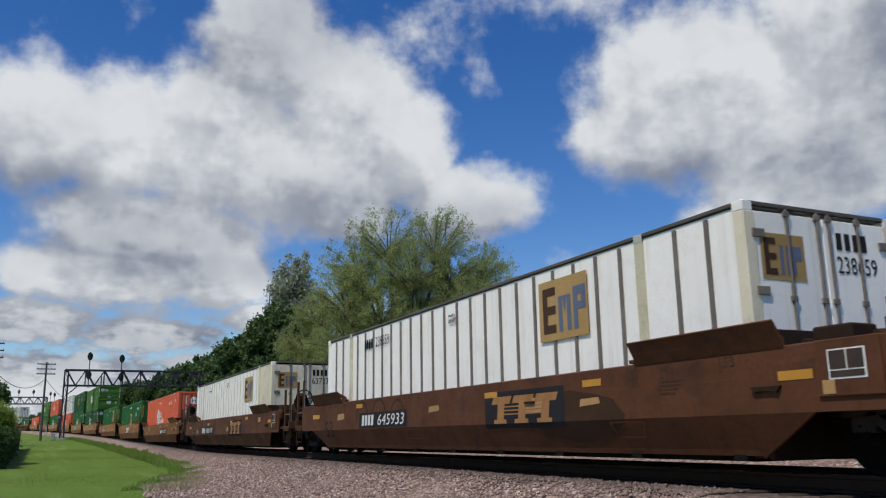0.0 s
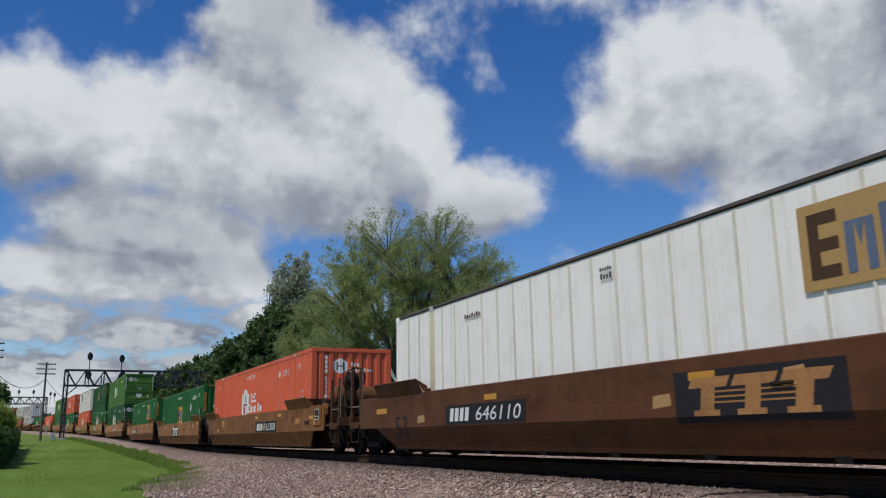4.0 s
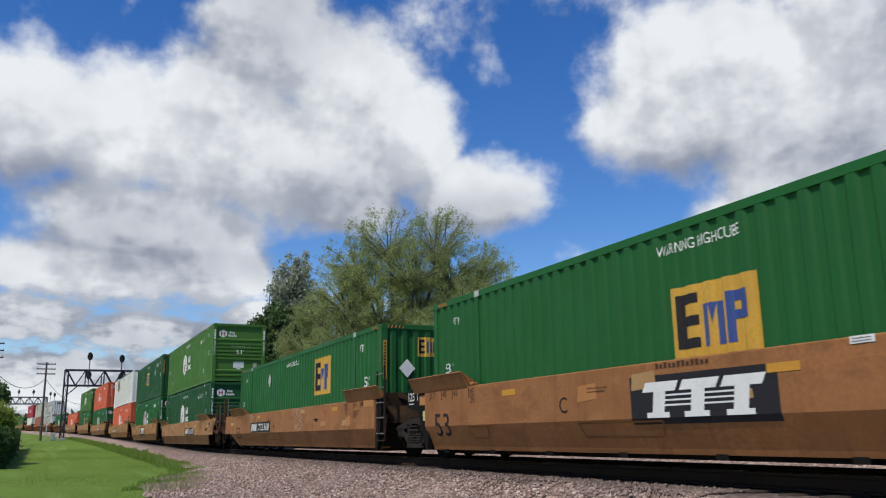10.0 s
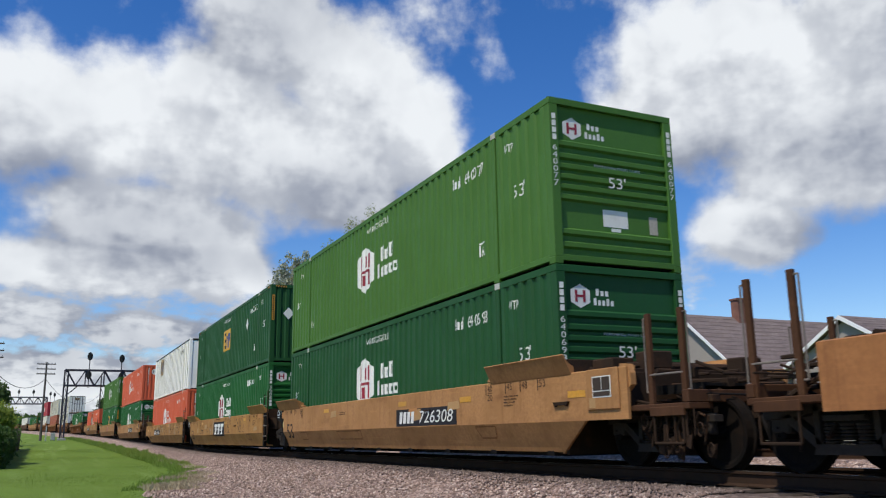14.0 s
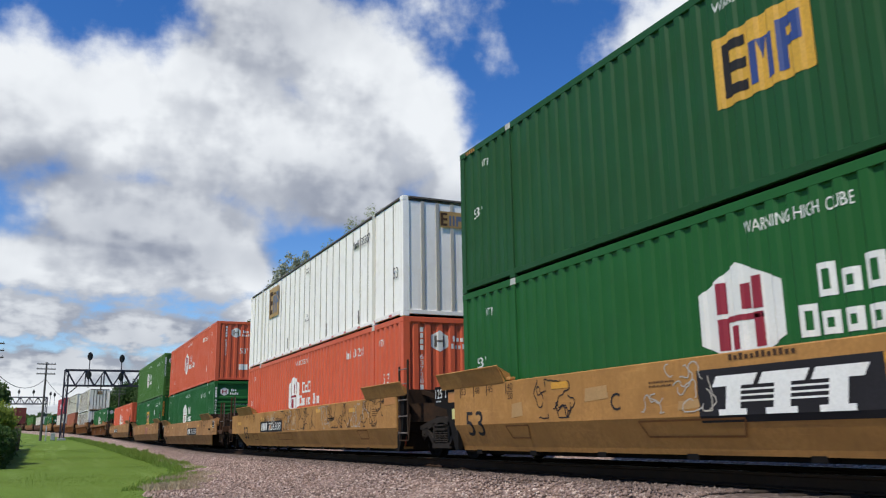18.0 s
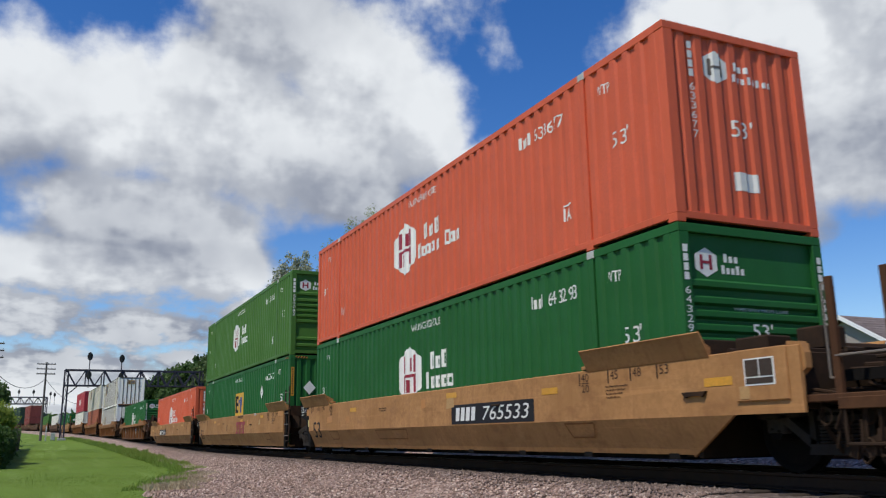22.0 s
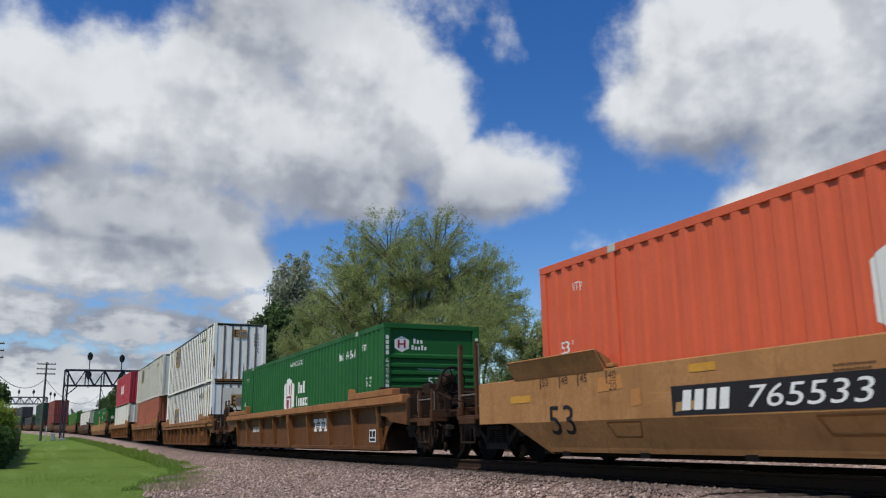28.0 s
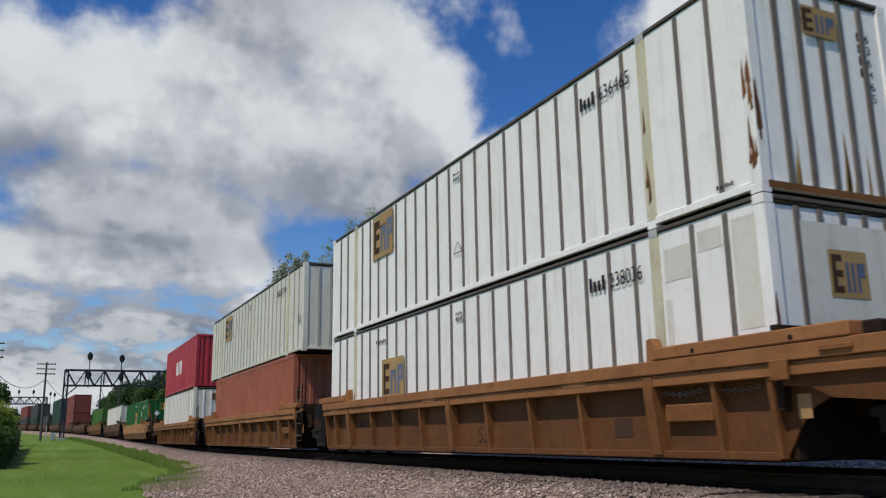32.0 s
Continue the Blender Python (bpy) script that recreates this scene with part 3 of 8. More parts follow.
def line_mesh(outline, y_off, name, material, x0=-500.0, x1=60.0):
    """A profile (across, up) swept along the track."""
    bm = bmesh.new()
    rows = []
    x = x0
    while x <= x1:
        y, z, h = track(x)
        k = radians(h)
        rows.append([bm.verts.new((x - math.sin(k) * (o + y_off), y + math.cos(k) * (o + y_off), z + u)) for o, u in outline])
        x += 10.0
    n = len(outline)
    for a, b in zip(rows, rows[1:]):
        for i in range(n):
            bm.faces.new((a[i], b[i], b[(i + 1) % n], a[(i + 1) % n]))
    return to_mesh(name, bm, material)


def railway(centre, lift, name, label):
    t = thing(name, label, "railway track", kind="structure", at=Matrix.Translation((0, 0, 0)))
    for off in (-0.752, 0.752):
        r = part("rail", line_mesh([(-0.075, -0.185), (-0.075, -0.172), (-0.012, -0.15), (-0.012, -0.05), (-0.036, -0.035), (-0.036, -0.004), (0.036, -0.004),
                                    (0.036, -0.035), (0.012, -0.05), (0.012, -0.15), (0.075, -0.172), (0.075, -0.185)], centre + off, "rail", M_RAIL), None, t, at=Matrix.Translation((0, 0, lift)))
        part("rail_head", line_mesh([(-0.034, -0.0038), (-0.03, 0.0), (0.03, 0.0), (0.034, -0.0038)], centre + off, "rail_head", M_RAILTOP), None, r, "polished running surface")
    bm = block(bmesh.new(), -0.11, 0.11, -1.3, 1.3, -0.36, -0.188, 0.012)
    me = to_mesh("tie", bm, M_TIE)
    bm = block(bmesh.new(), -0.09, 0.09, -0.1, 0.1, -0.188, -0.165, 0.004)
    plate = to_mesh("tie_plate", bm, M_RAIL)
    for i in range(110):
        x = 4.0 - 0.545 * i
        y, z, h = track(x)
        tie = part("tie", me, None, t, at=pose(x, y + centre, z + lift + random.uniform(-0.008, 0.004), 0, 0, h + random.uniform(-1, 1)))
        if i < 60:
            for off in (-0.752, 0.752):
                part("tie_plate", plate, None, tie, at=pose(0, off, 0))
    return t


ground()
ballast()
stones()
blades("lawn_grass", "short mown green grass blades", 52000, lawn_spot, 0.026, 0.007, M_BLADE, 1)
blades("verge_grass", "taller green weeds along the gravel edge", 16000, verge_spot, 0.17, 0.011, M_WEED, 2)
blades("lineside_weeds", "green weeds growing beside the ballast", 15000, lineside_spot, 0.2, 0.022, M_WEED, 5)
blades("dry_grass", "dry straw-coloured grass at the gravel edge", 7000, straw_spot, 0.05, 0.012, M_STRAW, 3)
railway(0.0, 0.0, "main_track", "near railway track with steel rails on wooden ties")
railway(5.0, 0.13, "far_track", "second railway track with steel rails on wooden ties")

# ---------- lettering and painted marks ----------
LENGTH, WIDTH, HIGH = 16.15, 2.6, 2.9
PITCH_X, DEPTH = 0.31, 0.036
FONTS = {}


def corrugation(u):
    """How far the wall stands back at u along it."""
    k = (u / PITCH_X) % 1.0
    if k < 0.36:
        return 0.0
    if k < 0.5:
        return DEPTH * (k - 0.36) / 0.14
    if k < 0.86:
        return DEPTH
    return DEPTH * (1.0 - k) / 0.14


CORNERS = (0.0, 0.36, 0.5, 0.86)


def letters(text, slant=0.0):
    """The outlines of a text as a flat mesh, one unit high."""
    key = (text, slant)
    if key not in FONTS:
        cu = bpy.data.curves.new("lettering", "FONT")
        cu.body, cu.resolution_u, cu.shear = text, 3, slant
        ob = bpy.data.objects.new("lettering", cu)
        FONTS[key] = bpy.data.meshes.new_from_object(ob)
        bpy.data.objects.remove(ob)
    return FONTS[key]


def draw_text(bm, text, x0, z0, x1, z1, slant=0.0):
    """Text fitted into a rectangle."""
    me = letters(text, slant)
    co = [v.co for v in me.vertices]
    ax, bx = min(c.x for c in co), max(c.x for c in co)
    ay, by = min(c.y for c in co), max(c.y for c in co)
    vs = [bm.verts.new((x0 + (c.x - ax) / (bx - ax) * (x1 - x0), 0, z0 + (c.y - ay) / (by - ay) * (z1 - z0))) for c in co]
    for p in me.polygons:
        bm.faces.new([vs[i] for i in p.vertices])
    return bm


def draw_poly(bm, points):
    bm.faces.new([bm.verts.new((x, 0, z)) for x, z in points])
    return bm


def draw_rect(bm, x0, z0, x1, z1, lean=0.0):
    return draw_poly(bm, [(x0, z0), (x1, z0), (x1 + lean, z1), (x0 + lean, z1)])


def draw_bars(bm, x0, z0, x1, z1, count, lean=0.0, gap=0.35, seed=1, even=False):
    """Plain bars in place of words."""
    rng = random.Random(seed)
    w = (x1 - x0) / count
    for i in range(count):
        top = z1 if even or rng.random() < 0.45 or i == 0 else z0 + (z1 - z0) * 0.72
        draw_rect(bm, x0 + i * w, z0, x0 + (i + 1 - gap) * w, top, lean * (top - z0))
    return bm


def draw_blocks(bm, x0, z0, x1, z1, heights, stroke=0.07, gap=0.22):
    """Plain hollow blocks in place of an owner's words; a height of 0 leaves a space."""
    w = (x1 - x0) / len(heights)
    for i, k in enumerate(heights):
        if not k:
            continue
        a, b, top = x0 + i * w, x0 + (i + 1 - gap) * w, z0 + (z1 - z0) * k
        c = min(stroke, (b - a) * 0.36)
        draw_rect(bm, a, z0, a + c, top), draw_rect(bm, b - c, z0, b, top)
        draw_rect(bm, a + c, z0, b - c, z0 + c), draw_rect(bm, a + c, top - c, b - c, top)
    return bm


def draw_hexagon(bm, x0, z0, x1, z1):
    m, h = (x0 + x1) / 2, z1 - z0
    return draw_poly(bm, [(m, z0), (x1, z0 + 0.25 * h), (x1, z1 - 0.25 * h), (m, z1), (x0, z1 - 0.25 * h), (x0, z0 + 0.25 * h)])


def draw_line(bm, points, w):
    """A sprayed stroke."""
    for (ax, az), (bx, bz) in zip(points, points[1:]):
        d = Vector((bx - ax, bz - az))
        if d.length < 1e-4:
            continue
        n = Vector((-d.y, d.x)).normalized() * w / 2
        draw_poly(bm, [(ax - n.x, az - n.y), (bx - n.x, bz - n.y), (bx + n.x, bz + n.y), (ax + n.x, az + n.y)])
    return bm


def stick(owner, name, bm, material, wall="side", corrugated=False, proud=0.004, label="", y=-1.3, x=0.0, lift=0.0, slope=None):
    """Lays a flat drawing (x, z) onto a wall: the side towards the lawn or the front; on a corrugated wall it follows the folds."""
    phase = -1.14 if wall == "front" else 0.0
    if corrugated:
        xs = [v.co.x for v in bm.verts]
        k = math.floor((min(xs) + phase) / PITCH_X)
        while k * PITCH_X < max(xs) + abs(phase):
            for c in CORNERS:
                u = (k + c) * PITCH_X - phase
                if min(xs) < u < max(xs):
                    bmesh.ops.bisect_plane(bm, geom=bm.verts[:] + bm.edges[:] + bm.faces[:], plane_co=(u, 0, 0), plane_no=(1, 0, 0))
            k += 1
    if slope:
        bmesh.ops.bisect_plane(bm, geom=bm.verts[:] + bm.edges[:] + bm.faces[:], plane_co=(0, 0, 0.66), plane_no=(0, 0, 1))
    for v in bm.verts:
        u, z = v.co.x, v.co.z
        back = (corrugation(u + phase) if corrugated else 0.0) - proud
        if slope:
            back += slope(z)
        v.co = (u, y + back, z + lift) if wall == "side" else (x - back, u, z + lift)
    me = bpy.data.meshes.new(name)
    bm.to_mesh(me)
    bm.free()
    me.materials.append(material)
    ob = new(name, me)
    ob.parent = owner
    return tagged(ob, label, kind="stuff" if name in ("owner_lettering", "capacity_mark", "load_marking", "badge_inlay", "spray_scrawl", "stencil", "car_number") else "")


# ---------- containers ----------
CACHE = {}


def once(key, make):
    if key not in CACHE:
        CACHE[key] = make()
    return CACHE[key]


def folded_wall(length, z0, z1, sign, y, pitch=PITCH_X):
    """A corrugated wall along x, from -length to 0, with its folds standing back from y."""
    bm = bmesh.new()
    us = [0.0]
    k = 0
    while us[-1] > -length:
        k -= 1
        for c in (0.86, 0.5, 0.36, 0.0):
            us.append(max((k + c) * PITCH_X, -length))
    rows = []
    for u in us:
        d = corrugation(u)
        rows.append((bm.verts.new((u, sign * (y - d), z0)), bm.verts.new((u, sign * (y - d), z1))))
    for a, b in zip(rows, rows[1:]):
        if (a[0].co - b[0].co).length > 1e-5:
            bm.faces.new((a[0], b[0], b[1], a[1]))
    return bm


def frame_rails(t, name, length, z0, z1, material, thick=0.07):
    """Two long rails and two cross rails."""
    key = (name, material.name, length, z0)
    for s in (-1, 1):
        part(name + "_side_rail", once((*key, s), lambda: to_mesh("side_rail", block(bmesh.new(), -length + 0.1, -0.1, *sorted((s * 1.3, s * (1.3 - thick))), z0, z1, 0.006), material)), None, t)
    for i, x in enumerate((-0.075, -length + 0.004)):
        part(name + "_cross_rail", once((*key, "x", i), lambda: to_mesh("cross_rail", block(bmesh.new(), x, x + 0.071, -1.2, 1.2, z0, z1, 0.006), material)), None, t)


def castings(t, length, material, inner=True):
    me = once("casting", lambda: to_mesh("corner_casting", block(bmesh.new(), -0.09, 0.09, -0.08, 0.08, -0.06, 0.06, 0.008), M_STEEL))
    spots = [(-0.092, 0.06), (-length + 0.092, 0.06)] if not inner else [(-0.092, 0.06), (-length + 0.092, 0.06), (-1.98, 0.06), (-length + 1.98, 0.06)]
    for x, _ in spots:
        for y in (-1.225, 1.225):
            for z in (0.062, HIGH - 0.062):
                c = part("corner_casting", me, None, t, at=Matrix.Translation((x, y * 1.002, z)))
                c.data = once(("casting", material.name), lambda: recolour(me, material)) if z < 1 or x not in (-1.98, -length + 1.98) else me


def recolour(me, material):
    me = me.copy()
    me.materials[0] = material
    return me


def shell(t, material, length, roof_material):
    """Frames, posts, roof, and the two door leaves at the back, alike on every box."""
    key = (material.name, length)
    frame_rails(t, "bottom", length, 0.06, 0.16, material)
    frame_rails(t, "top", length, HIGH - (0.12 if material is roof_material else 0.05), HIGH, roof_material)
    part("roof", once(("roof", *key), lambda: to_mesh("roof", block(bmesh.new(), -length + 0.08, -0.08, -1.23, 1.23, HIGH - 0.05, HIGH - 0.012), material)), None, t)
    part("floor", once(("floor", *key), lambda: to_mesh("floor", block(bmesh.new(), -length + 0.08, -0.08, -1.22, 1.22, 0.05, 0.13), M_UNDER)), None, t)
    post = once(("post", material.name), lambda: to_mesh("corner_post", block(bmesh.new(), -0.17, -0.002, -0.085, 0.085, 0.12, HIGH - 0.12, 0.01), material))
    for x in (0.0, -length + 0.172):
        for y in (-1.217, 1.217):
            part("corner_post", post, None, t, at=Matrix.Translation((x, y, 0)))
    for s in (-1, 1):
        door = part("door", once(("door", *key, s), lambda: to_mesh("door", block(bmesh.new(), -length + 0.01, -length + 0.06, *sorted((s * 0.004, s * 1.13)), 0.17, HIGH - 0.13, 0.01), material)), None, t)
        for k in (0.3, 0.85):
            part("lock_rod", once(("rod", length, s, k), lambda: to_mesh("lock_rod", rod(bmesh.new(), (-length - 0.02, s * k, 0.1), (-length - 0.02, s * k, HIGH - 0.1), 0.018, sides=6), M_STEEL)), None, door)


def hub_marks(t, wide=False, text="53'", folded=True, number="645933", offset=0.0):
    """White hexagon badge with dark red strokes, bars for the owner's words, and stencilled notes."""
    s = dict(corrugated=folded)
    o = offset
    badge = stick(t, "badge", draw_hexagon(bmesh.new(), -9.72 + o, 0.92, -8.40 + o, 2.17), M_CHALK, label="white hexagonal badge", **s)
    bm = bmesh.new()
    for x in (-9.42, -8.85):
        for z in (1.14, 1.58):
            draw_rect(bm, x + o, z, x + 0.15 + o, z + 0.38)
    draw_rect(bm, -9.27 + o, 1.47, -8.70 + o, 1.54), draw_rect(bm, -9.22 + o, 1.14, -9.09 + o, 1.42), draw_rect(bm, -9.02 + o, 1.6, -8.89 + o, 1.9)
    stick(badge, "badge_inlay", bm, M_MARK, proud=0.008, label="dark red strokes", **s)
    if wide:
        words = draw_blocks(bmesh.new(), -8.02 + o, 1.56, -7.12 + o, 1.9, (1, 0.7, 1))
        draw_blocks(words, -8.34 + o, 1.18, -6.16 + o, 1.5, (1, 0.7, 0.7, 0.7, 0.7, 0, 1, 0.7, 0.7))
    else:
        words = draw_blocks(bmesh.new(), -7.93 + o, 1.57, -7.05 + o, 1.93, (1, 0.7, 1))
        draw_blocks(words, -8.2 + o, 1.17, -6.8 + o, 1.52, (1, 0.7, 0.7, 0.7, 0.7))
    stick(t, "owner_lettering", words, M_CHALK, label="white blocks of the owner's name", **s)
    scribe = draw_text(bmesh.new(), "WARNING HIGH CUBE", -8.9 + o, 2.47, -7.38 + o, 2.62)
    draw_text(scribe, number, -3.25 + o, 2.24, -2.38 + o, 2.46)
    draw_bars(scribe, -3.75 + o, 2.24, -3.35 + o, 2.46, 4)
    draw_text(scribe, text, -1.3, 1.42, -0.88, 1.66)
    draw_text(scribe, "WTP", -1.6, 2.34, -1.3, 2.5)
    draw_text(scribe, text, -LENGTH + 0.5, 1.42, -LENGTH + 0.85, 1.62)
    draw_text(scribe, "IA", -2.66, 0.62, -2.42, 0.84), draw_rect(scribe, -2.66, 0.86, -2.42, 0.89)
    draw_text(scribe, "IA", -LENGTH + 2.3, 0.62, -LENGTH + 2.5, 0.82), draw_text(scribe, "WTP", -LENGTH + 0.9, 2.36, -LENGTH + 1.16, 2.5)
    stick(t, "stencil", scribe, M_CHALK, label="white stencilled notes", **s)


def emp_marks(t, x0=-8.72, z0=1.12, z1=2.03, number="263224", folded=True, faded=False, diamond=True, plain=False, rear_number=""):
    """Amber panel with dark and blue strokes, white diamond, numbers."""
    s = dict(corrugated=folded)
    w = 1.38 if plain else 1.5
    amber, ink, blue = (M_FADEDAMBER, M_GHOST, M_DULLBLUE) if faded else (M_AMBER, M_INK, M_NAVY)
    panel = stick(t, "badge_panel", draw_rect(bmesh.new(), x0, z0, x0 + w, z1), amber, label="amber panel", **s)
    h = z1 - z0
    bm = draw_rect(bmesh.new(), x0 + 0.12, z0 + 0.12 * h, x0 + 0.26, z1 - 0.12 * h)
    for k in (0.12, 0.43, 0.74):
        draw_rect(bm, x0 + 0.26, z0 + k * h, x0 + 0.5, z0 + (k + 0.14) * h)
    stick(panel, "dark_inlay", bm, ink, proud=0.008, **s)
    bm = bmesh.new()
    for a in (0.58, 0.82):
        draw_rect(bm, x0 + a, z0 + 0.12 * h, x0 + a + 0.11, z1 - 0.3 * h, 0.0)
    draw_poly(bm, [(x0 + 0.69, z1 - 0.3 * h), (x0 + 0.76, z0 + 0.4 * h), (x0 + 0.82, z1 - 0.3 * h)])
    draw_rect(bm, x0 + 1.0, z0 + 0.12 * h, x0 + 1.12, z1 - 0.2 * h), draw_rect(bm, x0 + 1.12, z1 - 0.34 * h, x0 + 1.34, z1 - 0.2 * h)
    draw_rect(bm, x0 + 1.22, z0 + 0.42 * h, x0 + 1.34, z1 - 0.34 * h), draw_rect(bm, x0 + 1.12, z0 + 0.42 * h, x0 + 1.22, z0 + 0.54 * h)
    stick(panel, "blue_inlay", bm, blue, proud=0.008, **s)
    ink2 = M_INK if plain else M_CHALK
    scribe = bmesh.new()
    if number:
        draw_text(scribe, number, -3.0, 2.26, -2.25, 2.48)
        draw_bars(scribe, -3.5, 2.26, -3.08, 2.48, 4)
    if not plain:
        draw_text(scribe, "WARNING HIGH CUBE", -8.9, 2.5, -7.4, 2.64)
        draw_text(scribe, "53'", -1.2, 1.42, -0.82, 1.68)
        draw_text(scribe, "WTP", -1.6, 2.34, -1.3, 2.52)
        draw_text(scribe, "IA", -2.66, 0.66, -2.42, 0.86), draw_rect(scribe, -2.66, 0.88, -2.42, 0.91)
        draw_text(scribe, "53'", -LENGTH + 0.5, 1.42, -LENGTH + 0.85, 1.62), draw_text(scribe, "WTP", -LENGTH + 0.9, 2.36, -LENGTH + 1.16, 2.5)
    else:
        if number in ("238036", "636465"):
            draw_bars(scribe, -0.72, 0.2, -0.42, 0.26, 6)
        else:
            draw_text(scribe, "53", -0.62, 0.95, -0.32, 1.22)
        draw_bars(scribe, -8.1, 2.42, -7.8, 2.5, 4), draw_bars(scribe, -8.1, 2.54, -7.8, 2.6, 5)
        if rear_number:
            draw_bars(scribe, -13.1, 2.36, -12.45, 2.6, 4, even=True), draw_text(scribe, rear_number, -12.3, 2.36, -11.4, 2.6)
        else:
            draw_bars(scribe, -12.6, 2.42, -11.9, 2.5, 7)
        draw_line(scribe, [(-8.15, 0.9), (-7.95, 1.12), (-7.75, 0.9), (-8.15, 0.9)], 0.02)
    stick(t, "stencil", scribe, ink2, label="stencilled numbers and notes", **s)
    if diamond:
        d = diamond if isinstance(diamond, float) else -3.93
        z = 1.86 if d == -3.93 else 2.22
        bm = draw_poly(bmesh.new(), [(d - 0.23, z), (d, z - 0.25), (d + 0.23, z), (d, z + 0.25)])
        p = stick(t, "placard", bm, M_CHALK if d == -3.93 else M_STEEL, proud=0.012, label="diamond placard")
        stick(p, "placard_line", draw_line(bmesh.new(), [(d - 0.18, z), (d + 0.18, z)], 0.014), M_RIB, proud=0.015)


def front_folds(t, material):
    """Front end with upright folds."""
    def make():
        bm = folded_wall(2.28, 0.16, HIGH - 0.12, 1, 0.0)
        for v in bm.verts:
            v.co = (-0.02 + v.co.y, 1.14 + v.co.x, v.co.z)
        return to_mesh("front_wall", bm, material)
    return part("front_wall", once(("front_folds", material.name), make), None, t)


def front_ribs(t, material):
    """Front end with a plain upper sheet and level pressed ribs."""
    def make():
        line = [(-0.11, 0.16), (-0.075, 0.16)]
        for z in (0.34, 0.56, 1.16, 1.34, 1.52, 1.70, 1.88, 2.10):
            line += [(-0.075, z - 0.07), (-0.022, z - 0.035), (-0.022, z + 0.035), (-0.075, z + 0.07)]
        bm = extrude(bmesh.new(), line + [(-0.075, HIGH - 0.12), (-0.11, HIGH - 0.12)], "y", -1.135, 1.135)
        return to_mesh("front_wall", bm, material)
    return part("front_wall", once(("front_ribs", material.name), make), None, t)


